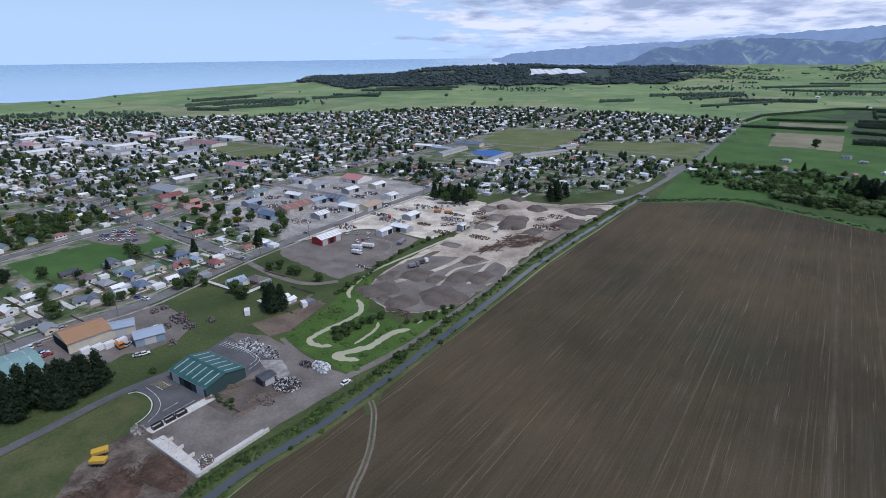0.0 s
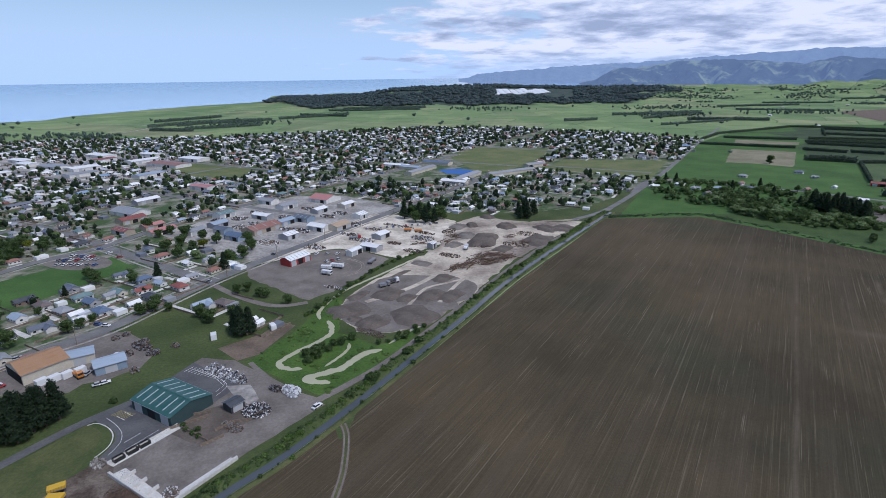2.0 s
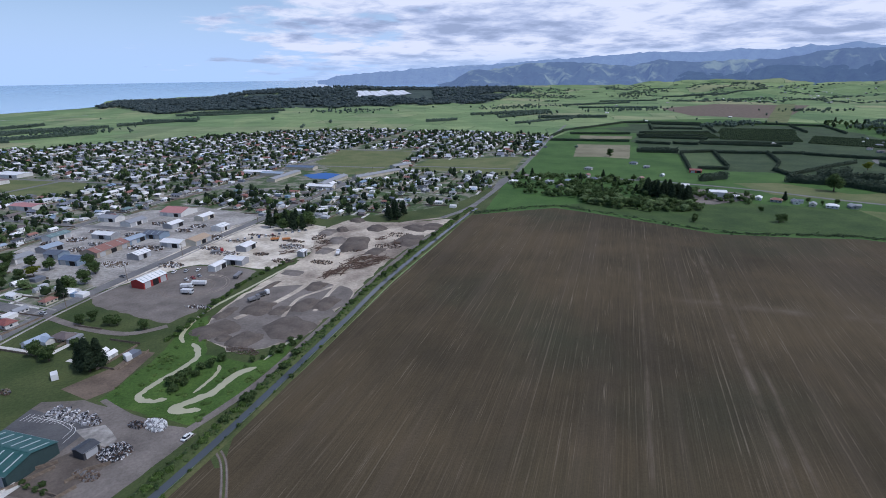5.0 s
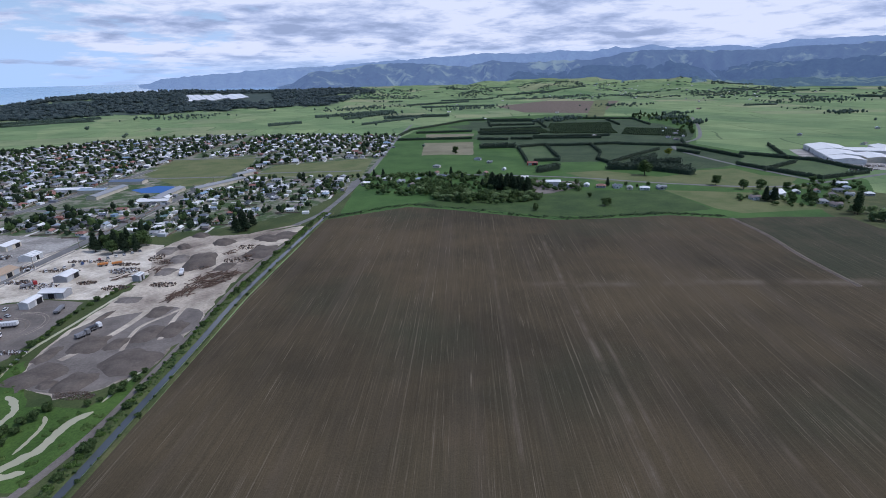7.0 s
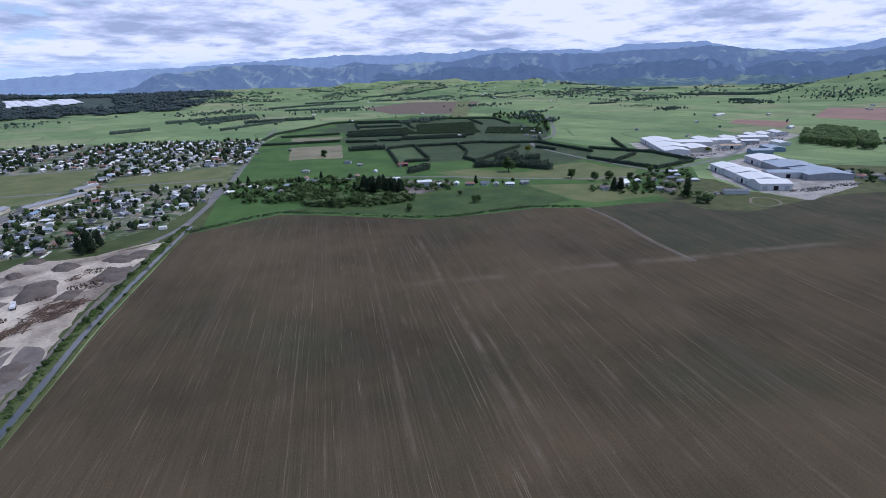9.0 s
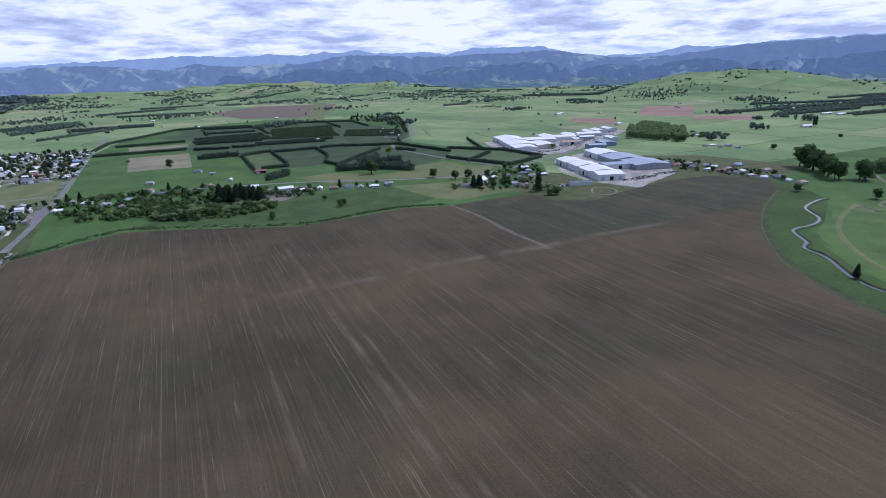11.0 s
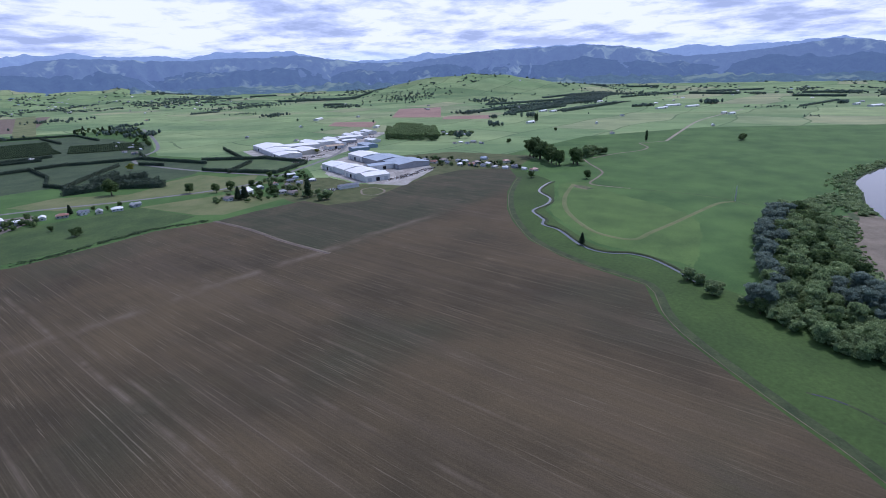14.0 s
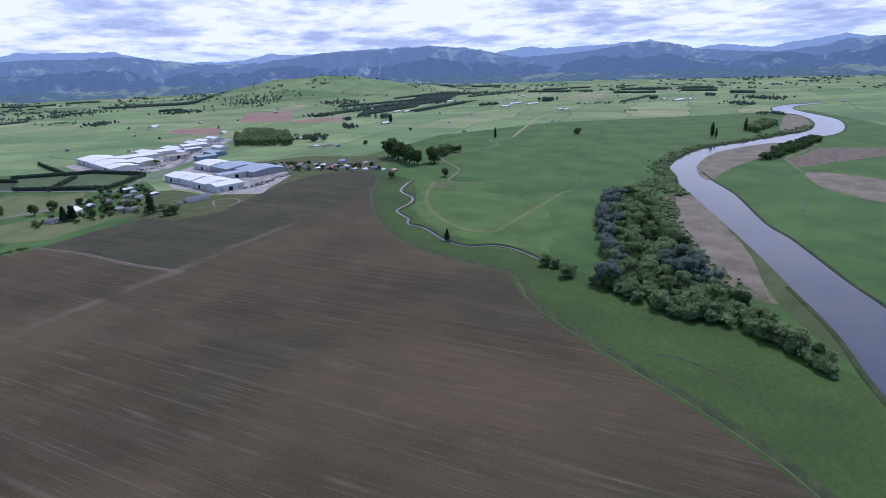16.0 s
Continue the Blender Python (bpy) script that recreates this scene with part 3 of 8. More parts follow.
FIELD = [(-80, -150), (-110, 60), (-73, 124), (-66, 136), (-32, 181), (-9, 214), (16, 252), (50, 304), (103, 376), (146, 436), (176, 436), (226, 434), (251, 399), (297, 317), (345, 288), (380, 271),
         (407, 236), (442, 215), (481, 183), (463, 155), (481, 121), (536, 103), (597, 75), (638, 40), (645, -18), (590, -24), (513, -11), (447, -8), (404, -11),
         (355, -20), (319, -38), (298, -53), (271, -77), (237, -74), (212, -76), (173, -86), (150, -93), (131, -99), (97, -106), (60, -110), (0, -150)]
sheet("field", FIELD, 0.06, M["soil"], "brown tilled field with pale drill rows", "field")
sheet("field_verge", [(-46, 168), (-34, 184), (-30, 188), (-33.5, 178), (-35, 170), (-36, 163), (-38.5, 163), (-40, 168)], 0.10, M["olive"], "rough grass where the track leaves the ditch", "grass", ragged=0.8)
FARM_TRACK = [(-39.5, 112), (-37.7, 129), (-36.1, 137), (-35.1, 148), (-35.9, 163.5), (-38, 171)]
ribbon("farm_track", FARM_TRACK, 2.4, 0.11, M["earth"], "narrow dirt track curving along the field edge", "track")
ribbon("track_middle", FARM_TRACK, 0.7, 0.125, M["rough"], "strip of rough grass between wheel ruts", "track")
for off in (-0.75, 0.75):
    ribbon("wheel_rut", beside(FARM_TRACK, off), 0.45, 0.13, M["dust"], "pale worn wheel rut of the farm track", "track")
DITCH = [(-95, 100), (-77, 127), (-69, 139), (-54, 156), (-34, 184), (-13, 216), (12, 254), (46, 307), (99, 379), (142, 436), (160, 458)]
ribbon("ditch_water", DITCH, 3.0, 0.12, M["ditchwater"], "straight drainage ditch with dark water", "ditch")
for off, w, h, nm in ((-4.2, 2.9, 1.0, "ditch_bank"), (2.9, 1.3, 0.5, "ditch_bank")):
    tagged(part(nm, ribbon_mesh(nm, beside(DITCH, off), mound_profile(w, h)), M["olive"] if off < 0 else M["rough"]), "overgrown bank of the ditch", "bank", kind="structure")
ACCESS = [(-72, 158), (-63, 170), (-50, 185), (-39, 196), (-25, 212), (-7, 239), (17, 275), (50, 327), (92, 383), (135, 430), (182, 497)]
ribbon("access_road", ACCESS, 3.4, 0.16, M["dust"], "pale gravel access road beside the ditch", "road")
ribbon("east_road", [(120, 436), (150, 458), (182, 495), (228, 556), (289, 641), (398, 802), (484, 930), (661, 1180)], 5.4, 0.2, M["asphalt"], "straight grey country road running out of the town")

sheet("pond_meadow", [(-84, 217), (-68, 247), (-62, 275), (-51, 288), (-50, 263), (-48, 243), (-37, 234), (-29, 228), (-8, 245), (-18, 225), (-40, 195), (-46, 188), (-63, 200)], 0.07,
      M["meadow"], "lush green wet meadow round the ponds", "meadow", ragged=1.5)
sheet("metal_yard", [(-54, 263), (-51, 278), (-40, 303), (-21, 334), (6, 373), (18, 433), (44, 456), (69, 440), (86, 432), (128, 430), (92, 387), (46, 329), (20, 283), (-3, 250), (-11, 244), (-24, 240), (-38, 243)],
      0.08, M["yardfill"], "pale gravel yard with stockpiles", "yard", ragged=3)
sheet("lower_yard", [(-53, 262), (-49, 279), (-39, 302), (-24, 318), (0, 316), (14, 314), (26, 296), (18, 281), (-4, 251), (-12, 245), (-24, 241), (-38, 244)], 0.10, M["dust"], "grey-brown trodden fill of the lower yard", "yard", ragged=4)
sheet("truck_yard", [(-118, 338), (-96, 356), (-69, 374), (-45, 366), (-28, 349), (-44, 317), (-58, 295), (-69, 283), (-84, 296), (-110, 320)], 0.08, M["dust"], "grey hardfill truck yard", "yard", ragged=2)
sheet("works_yard", [(-112, 347), (-77, 430), (-44, 475), (10, 458), (23, 442), (7, 379), (-21, 349), (-45, 368), (-69, 376)], 0.075, M["gravel"], "pale gravel ground of the industrial yards", "yard", ragged=3)
sheet("recycling_yard", [(-106, 151), (-113, 179), (-114, 199), (-104, 223), (-89, 219), (-74, 207), (-46, 183), (-67, 158), (-84, 135)], 0.08, M["dust"], "worn grey hardfill of the recycling yard", "yard", ragged=0.8)
ribbon("dirt_track", [(-82, 217), (-79, 213), (-68, 200), (-60, 193), (-50, 187)], 2.2, 0.13, M["dust"], "worn dirt track round the meadow", "track")
sheet("forecourt", [(-109.5, 157), (-113.5, 159), (-112.6, 163), (-112.6, 167), (-114.6, 171.6), (-119.4, 176.2), (-124.2, 178.4), (-127.5, 182.5), (-121, 190), (-114, 199), (-106, 219), (-81, 199), (-87, 188), (-95, 175), (-103, 164)], 0.12, M["tarmac"], "dark asphalt forecourt of the green shed", "yard")
sheet("pen_dirt", [(-97, 171), (-84, 163), (-74, 170), (-70, 177), (-76, 183), (-84, 186), (-90, 183)], 0.1, M["darkfill"], "bare dark dirt between the pens", "yard", ragged=2)
sheet("concrete_apron", [(-86, 199), (-77, 199), (-71, 189), (-73, 184.5), (-77, 188), (-80, 190)], 0.13, M["hardstand"], "pale concrete apron behind the shed", "yard", ragged=0.6)
sheet("dirt_patch", [(-122, 130), (-121, 140), (-117, 149), (-113.5, 158), (-107, 156), (-105, 151), (-84, 135), (-84, 118), (-118, 118)], 0.09, M["brushdirt"], "bare brown dirt with rubble", "yard", ragged=3)
sheet("corner_grass", [(-170, 120), (-150, 141), (-133, 167), (-127, 178), (-119, 172), (-116, 158), (-120, 140), (-119, 130), (-122, 100)], 0.065, M["rough"], "dry rough grass corner", "grass")
sheet("paddock", [(-160, 250), (-149, 275), (-123, 262), (-107, 239), (-94, 233), (-106, 219), (-122, 199), (-134, 180), (-152, 196), (-140, 211), (-126, 223), (-128, 237), (-153, 253)], 0.06,
      M["olive"], "grassy paddock behind the sheds", "paddock", ragged=1)
sheet("contractor_yard", [(-189, 212), (-183, 220), (-175, 240), (-163, 252), (-150, 252), (-134, 240), (-126.5, 228), (-127, 216), (-135, 207.5), (-144, 206), (-146, 199), (-156, 197), (-168, 198), (-187, 204)], 0.07, M["dust"], "hardfill yard round the orange-roofed shed", "yard", ragged=2)
sheet("garden_soil", [(-100, 231), (-88, 219), (-80, 224), (-70, 252), (-78, 257), (-84, 244)], 0.075, M["earth"], "patch of dug garden soil", "garden")
sheet("park", [(-274, 313), (-236, 283), (-220, 292), (-190, 348), (-217, 372), (-244, 350)], 0.06, M["lawn"], "wide green park lawn", "park")
sheet("car_park", [(-256, 362), (-244, 384), (-214, 365), (-210, 349), (-231, 347)], 0.11, M["dust"], "paved oval car park", "car park", curve=4)
sheet("sports_ground", [(-338, 763), (-334, 815), (-230, 753), (-214, 724), (-222, 674), (-282, 686)], 0.08, M["drygrass"], "mown sports ground among houses", "sports ground")
sheet("school_field", [(44, 819), (98, 928), (210, 886), (183, 806), (113, 688), (70, 683)], 0.08, M["drygrass"], "mown school playing field", "sports ground")
sheet("hay_field", [(149, 693), (204, 765), (340, 737), (256, 601), (203, 660)], 0.08, M["drygrass"], "dry yellowish grass field", "field")
sheet("roadside_field", [(330, 660), (395, 775), (462, 887), (590, 826), (410, 573), (340, 600), (305, 632)], 0.08, M["lawn"], "green grass field beside the road", "field")
sheet("green_strip", [(240, 440), (258, 405), (305, 325), (380, 278), (425, 261), (461, 334), (396, 388), (374, 430), (330, 395), (280, 445)], 0.05, M["edgegrass"], "dull green grass strip beyond the field", "field")
sheet("light_field", [(461, 334), (513, 276), (495, 205), (431, 238), (430, 262)], 0.055, M["drygrass"], "pale mown grass field", "field")
sheet("hedged_meadow", [(583, 379), (628, 360), (571, 240), (550, 289), (499, 346)], 0.06, M["drygrass"], "light meadow inside shelter belts", "field")
sheet("lush_strip", [(556, -98), (500, -112), (450, -142), (400, -152), (330, -127), (304, -112), (330, -84), (346, -66), (372, -58), (402, -50), (440, -44), (490, -58), (548, -66)], 0.062, M["mown"], "paler mown grass inside the stream bend", "pasture", curve=2, ragged=2)
sheet("reddish_field", [(1425, 254), (1748, 282), (1785, 153), (1401, 124)], 0.4, M["pinksoil"], "reddish freshly tilled field", "field")
sheet("reddish_strip", [(1418, 116), (1446, -1), (1333, -1), (1337, 116)], 0.3, M["pinksoil"], "narrow reddish tilled strip", "field")
sheet("reddish_plot", [(1225, 368), (1320, 377), (1315, 272), (1175, 258)], 0.3, M["pinksoil"], "reddish tilled plot near the sheds", "field")
sheet("brown_field", [(1238, 1577), (1570, 1695), (1747, 1457), (1207, 1072), (1100, 1269)], 0.5, M["earth"], "distant brown tilled field", "field")
sheet("light_strip", [(1712, 1551), (1800, 1555), (1118, 985), (1096, 1024)], 0.7, M["drygrass"], "pale strip of ripening grass", "field")
FIELD_EDGE = [(590, -26), (513, -13), (447, -10), (404, -13), (355, -22), (319, -40), (298, -55), (271, -78), (237, -76), (212, -78), (173, -88), (150, -95), (131, -101), (97, -108), (60, -112), (0, -152)]
ribbon("field_edge", FIELD_EDGE, 0.35, 0.1, M["earth"], "pale worn edge of the tilled field", "track", step=3)
ribbon("field_verge_dark", beside(FIELD_EDGE, -2.6), 4.4, 0.075, M["bankgreen"], "dark rank grass along the edge of the tilled field", "grass", step=3)
ribbon("wet_swale", [(167, -106), (161, -115), (149, -121.5), (134, -124), (118, -124)], 1.3, 0.085, M["bankgreen"], "shallow wet swale in the grass", "swale", step=6)
ribbon("swale_water", [(166, -107.5), (163, -112.5), (159.5, -116)], 0.7, 0.1, M["stream"], "narrow pool of standing water", "water", step=6)
sheet("shed_meadow", [(470, 186), (455, 155), (474, 118), (530, 98), (592, 70), (632, 36), (640, -22), (740, -60), (790, 60), (760, 130), (690, 84), (640, 74), (548, 96), (560, 150), (600, 190), (590, 240), (500, 215)], 0.052, M["rough"], "rough grass between the field and the sheds", "grass", ragged=3)
PACK_A = [(722, 262), (740, 330), (830, 395), (930, 330), (1090, 262), (1070, 205), (930, 215), (840, 218), (760, 232)]
PACK_B = [(548, 96), (566, 150), (612, 196), (680, 226), (760, 212), (768, 168), (735, 128), (690, 84), (640, 74)]
sheet("packhouse_ground", PACK_B, 0.07, M["hardstand"], "paved grounds of the grey packing sheds", "yard", ragged=3)
sheet("packhouse_ground", PACK_A, 0.07, M["hardstand"], "paved grounds of the packing sheds", "yard", ragged=3)

# river, stream, sand bars
LEFT_BANK = [(60, -135), (96, -157), (132, -175), (164, -193), (212, -213), (272, -238), (327, -259), (414, -292), (448, -303), (492, -328), (543, -353), (606, -415), (656, -488), (683, -569), (725, -667),
             (760, -742), (854, -835), (958, -900), (1030, -915), (1119, -975), (1186, -1070), (1194, -1157)]
RIGHT_BANK = [(60, -185), (115, -210), (179, -235), (211, -246), (280, -274), (319, -286), (402, -326), (456, -344), (503, -363), (532, -385), (580, -437), (620, -502), (645, -580), (675, -665),
              (700, -730), (764, -810), (864, -895), (960, -940), (1010, -960), (1098, -1010), (1150, -1085), (1160, -1160)]
sheet("river", catmull(LEFT_BANK, False, 4) + catmull(RIGHT_BANK, False, 4)[::-1], 0.10, M["river"], "wide calm river reflecting the cloudy sky", "river")
sheet("sand_margin", [(402, -252), (424, -292), (325, -261), (263, -235), (205, -211), (180, -197), (196, -188), (216, -180), (255, -184), (320, -205)], 0.075, M["sandgrowth"], "patchy grass and sand beside the river", "sand bank", curve=4, ragged=7)
sheet("sand_bank", [(392, -260), (408, -290), (325, -257), (280, -238), (228, -214), (208, -200), (222, -192), (256, -197), (318, -219)], 0.09, M["sand"], "sandy river bank with sparse growth", "sand bank", curve=4, ragged=6)
sheet("river_verge", [(345, -266), (325, -262), (263, -237), (205, -211), (150, -188), (140, -176), (176, -185), (212, -199), (262, -229), (320, -256)], 0.097, M["olive"], "rough grass along the river", "grass", curve=3)
sheet("gravel_bar", [(529, -376), (610, -460), (652, -565), (640, -587), (566, -491), (508, -401), (462, -343)], 0.12, M["sand"], "bare gravel bar inside the river bend", "gravel bar", curve=3, ragged=2)
ribbon("river_track", [(622, -620), (577, -557), (540, -500), (504, -478), (472, -458), (445, -454)], 2.5, 0.14, M["sand"], "pale track beside the river", "track")
sheet("gravel_bar_far", [(981, -890), (923, -880), (832, -806), (752, -727), (765, -690), (877, -790)], 0.12, M["sand"], "bare gravel bar at the far bend", "gravel bar", curve=3)
sheet("river_flat", [(460, -350), (503, -372), (530, -440), (540, -480), (489, -468), (420, -560), (250, -520), (120, -400), (60, -232), (115, -214), (179, -238), (211, -250), (280, -279), (402, -332)], 0.05, M["lawn"], "bright green river flat", "field")
sheet("brown_plot", [(530, -494), (597, -600), (560, -680), (523, -640), (503, -531), (489, -468)], 0.09, M["earth"], "brown tilled plot beyond the river", "field")
sheet("bare_plot", [(467, -461), (410, -493), (330, -440), (341, -416), (373, -413), (408, -419)], 0.09, M["sand"], "bare pinkish ground beyond the river", "field", curve=3)
sheet("stream_flat", [(560, -50), (513, -16), (447, -12), (404, -14), (355, -23), (319, -41), (298, -56), (271, -80), (237, -77), (212, -79), (173, -89), (131, -102), (97, -109), (40, -118), (60, -135), (96, -155),
                      (132, -170), (224, -122), (262, -112), (300, -102), (323, -76), (340, -60), (370, -52), (400, -42), (440, -34), (490, -50), (546, -60)], 0.055, M["grass"],
      "lush green bank between field and stream", "meadow")
STREAM = [(560, -60), (547, -52), (515, -42), (484, -49), (461, -44), (439, -30), (420, -33), (408, -36), (394, -34), (379, -44), (345, -53), (330, -62), (325, -72), (324, -82), (314, -93), (291, -102), (275, -106)]
ribbon("stream", STREAM, 2.5, 0.12, M["stream"], "narrow winding stream", "stream")
tagged(part("stream_bank", ribbon_mesh("stream_bank", beside(STREAM, 1.9), mound_profile(0.9, 0.25)), M["grass"]), "dark overgrown stream bank", "bank", kind="structure")
tagged(part("stream_bank", ribbon_mesh("stream_bank", beside(STREAM, -2.3), mound_profile(1.4, 0.8)), M["bankgreen"]), "steep grassy stream bank", "bank", kind="structure")
tagged(part("terrace_edge", ribbon_mesh("terrace_edge", [(546, -80), (487, -63), (433, -58), (382, -66), (362, -78), (355, -93), (371, -108), (396, -132), (425, -158), (458, -189), (463, -204)], mound_profile(2.2, 0.35)), M["drygrass"]), "low worn grassy terrace edge in the pasture", "bank", kind="structure")
ribbon("pasture_drain", [(561, -86), (527, -124), (506, -159), (486, -192), (450, -211)], 1.1, 0.1, M["bankgreen"], "narrow overgrown drain across the pasture", "ditch")
sheet("stock_scrape", [(546, -78), (536, -90), (522, -97), (518, -88), (530, -78)], 0.1, M["sandgrowth"], "bare trodden scrape at the track end", "ground", ragged=1)
ribbon("farm_track_river", [(720, -110), (704, -116), (668, -118), (630, -122), (606, -121), (575, -108), (554, -98), (540, -101), (522, -131)], 2.6, 0.1, M["sand"], "worn pale farm track through pasture", "track")
ribbon("farm_track_hill", [(710, -126), (749, -168), (772, -204), (800, -224), (826, -226), (850, -226), (856, -240), (869, -271)], 3.2, 0.15, M["sand"], "pale farm track across the pasture", "track")
ribbon("farm_lane", [(869, -271), (1009, -341), (1183, -433), (1330, -540), (1459, -642)], 5.0, 0.22, M["sandlane"], "straight pale gravel lane across the pasture", "track")
DRAIN = [(409, 236), (384, 195), (354, 158), (325, 115)]
ribbon("drain_line", DRAIN, 1.3, 0.12, M["darkfill"], "narrow dark drain cut across the field", "drain")
for off, w, h, mt in ((-1.25, 0.75, 0.45, "sand"), (1.2, 0.6, 0.3, "earth")):
    tagged(part("drain_spoil", ribbon_mesh("drain_spoil", beside(DRAIN, off), mound_profile(w, h)), M[mt]), "low bank of pale dug soil along the drain", "bank", kind="structure")

ribbon("coast_track", [(-981, 2301), (-860, 2190), (-760, 2118), (-619, 2342)], 7, 0.4, M["hardstand"], "pale track near the beach", "track")
ribbon("coast_road", [(-800, 1180), (-716, 1261), (-681, 1305), (-669, 1455), (-736, 1552), (-900, 1600)], 7, 0.4, M["hardstand"], "pale road behind the beach", "road")
# ponds
for pts, w in (([(-55, 256), (-52, 248), (-52, 241), (-56, 234), (-63, 226), (-69, 218), (-69, 213), (-64, 210), (-59, 210)], 2.7), ([(-27, 224), (-35, 220), (-42, 210), (-48, 206), (-55, 203), (-54, 200), (-46, 198)], 3.7),
               ([(-42, 231), (-42, 225), (-46, 217), (-50, 211)], 1.5), ([(-8, 352), (-30, 323), (-50, 297), (-58, 280), (-61, 266), (-59, 258)], 1.9), ([(-24, 229), (-14, 242), (-9, 246)], 1.6)):
    line = catmull(pts, False, 8)
    sides = [[], []]
    for i, (x, y) in enumerate(line):
        end = min(1.0, 0.3 + min(i, len(line) - 1 - i) * 0.22)
        for s, side in zip((-1, 1), sides):
            q = beside(line, s * w / 2 * end * (1 + 0.55 * noise.noise((x / 2.5, y / 2.5, 5 * s))))[i]
            side.append(q)
    sheet("pond", sides[0] + sides[1][::-1], 0.12, M["milky"], "milky settling pond channel in green reeds", "pond")

# town roads
MAIN = [(-240, 130), (-198, 209), (-180, 233), (-161, 255), (-150, 278), (-133, 316), (-112, 353), (-88, 391), (-56, 443), (-24, 490), (60, 620), (110, 690)]
CROSS = [(-133, 316), (-174, 349), (-236, 398), (-285, 437), (-318, 460), (-386, 495), (-520, 590)]
SECOND = [(-330, 255), (-284, 322), (-262, 365), (-236, 398), (-206, 470), (-168, 528), (-125, 596), (-67, 660), (30, 800), (60, 850)]
for k_, (nm, pts, w) in enumerate((("main_road", MAIN, 8), ("cross_road", CROSS, 8), ("second_street", SECOND, 7))):
    ribbon(nm, pts, w, 0.2 + 0.006 * k_, M["asphalt"], "grey asphalt town road")
    for s in (-1, 1):
        o = beside(pts, s * (w / 2 + 2.6))
        tagged(part("footpath", ribbon_mesh("footpath", o, [(-0.6, 0.04), (-0.6, 0.24 + 0.008 * k_ + 0.004 * s), (0.6, 0.24 + 0.008 * k_ + 0.004 * s), (0.6, 0.04)], 5), M["hardstand"]), "pale concrete footpath", "footpath", kind="structure")
ribbon("lane", [(-133, 316), (-109, 292), (-86, 277), (-69, 280)], 4, 0.18, M["dust"], "gravel lane to the paddock")
ribbon("driveway", [(-165, 122), (-148, 148.7), (-141, 159.8), (-133.2, 172.4), (-127.5, 180), (-119, 189)], 4.2, 0.2, M["tarmac"], "asphalt driveway past the pines")
ribbon("east_lane", [(210, 535), (267, 600), (361, 534), (441, 444), (491, 355), (548, 282), (613, 257), (733, 235), (825, 233), (1000, 260)], 6, 0.18, M["asphalt"], "grey country lane behind the gardens")
ribbon("north_lane", [(613, 257), (665, 400), (741, 520), (870, 561), (1051, 679), (1237, 815)], 6, 0.3, M["asphalt"], "country lane between orchards")

sheet("river_pasture", [(560, -62), (640, -30), (700, -140), (780, -230), (860, -290), (980, -380), (900, -640), (780, -640), (690, -560), (660, -480), (610, -405), (543, -345), (448, -262), (420, -205), (360, -165), (310, -145), (252, -126), (300, -108),
                        (326, -80), (345, -62), (372, -54), (400, -46), (440, -40), (490, -54)], 0.045, M["lawn"], "wide even green pasture by the river", "pasture")

# darker lawn laid over the ground stands in for cloud shade here
sheet("east_paddocks", [(150, 425), (215, 420), (243, 392), (288, 308), (374, 260), (398, 226), (468, 176), (500, 140), (560, 190), (660, 236), (745, 370), (800, 520), (1060, 690), (1230, 830), (1080, 1160), (860, 1215), (640, 1090), (490, 935), (300, 650), (228, 552)], 0.03, M["lawn"],
      "hedged green paddocks beyond the field", "field", ragged=2)
for nm, pts in (("river_bank", LEFT_BANK[:5]), ("river_bank", LEFT_BANK[8:]), ("river_bank", RIGHT_BANK[:9]), ("river_bank", RIGHT_BANK[12:])):
    sd = 1.6 if pts[0] in RIGHT_BANK else -1.6
    tagged(part(nm, ribbon_mesh(nm, beside(pts, sd), [(-1.5, 0.05), (-1.0, 0.5), (0.0, 0.8), (0.7, 0.5), (1.5, 0.03)], 5), M["bankgreen"]), "low overgrown bank of the river", "bank", kind="structure")
for pts in ([(556, -96), (500, -110), (450, -140), (400, -150), (330, -125), (300, -112)], [(512, -152), (470, -205), (440, -215)], [(343, -336), (330, -359), (364, -407), (359, -436)], [(530, -470), (560, -540), (620, -620), (700, -720)]):
    ribbon("faint_track", pts, 1.8, 0.075, M["mown"], "faint worn track in the grass", "track")

# standing places of the houses beyond the field
EAST = [(418, 396), (425, 383), (435, 372), (440, 359), (449, 348), (464, 341), (269, 584), (273, 565), (276, 542), (277, 517), (300, 538), (240, 558), (338, 562), (331, 538), (395, 470), (382, 522), (442, 618), (437, 587),
        (418, 531), (365, 603), (487, 260), (540, 249), (516, 217), (511, 204), (700, 115), (693, 96), (691, 77), (684, 58), (673, 42), (667, 27), (660, 12), (650, -1), (643, -14), (712, 90), (706, 66), (694, 36),
        (699, 45), (684, 22), (716, 12), (672, 6), (690, -16), (647, -26), (634, -36), (625, -46), (878, 40), (877, 17), (889, 51), (892, 30), (880, 60), (580, 205), (565, 215), (550, 222), (595, 230), (610, 240), (560, 240), (575, 228), (1010, 80), (1030, 60), (1000, 50), (1040, 90), (870, 590), (890, 620), (840, 600), (910, 660), (930, 640), (820, 570), (960, 690)]
sheet("industry_ground", [(-116, 352), (-205, 424), (-178, 500), (-130, 560), (-80, 556), (-24, 500), (-60, 440)], 0.05, M["hardstand"], "pale hard ground of the industrial streets", "yard", ragged=3)
sheet("centre_ground", [(-300, 690), (-330, 850), (-420, 930), (-700, 960), (-750, 820), (-570, 690), (-420, 680)], 0.05, M["hardstand"], "paved ground of the town centre", "yard", ragged=3)

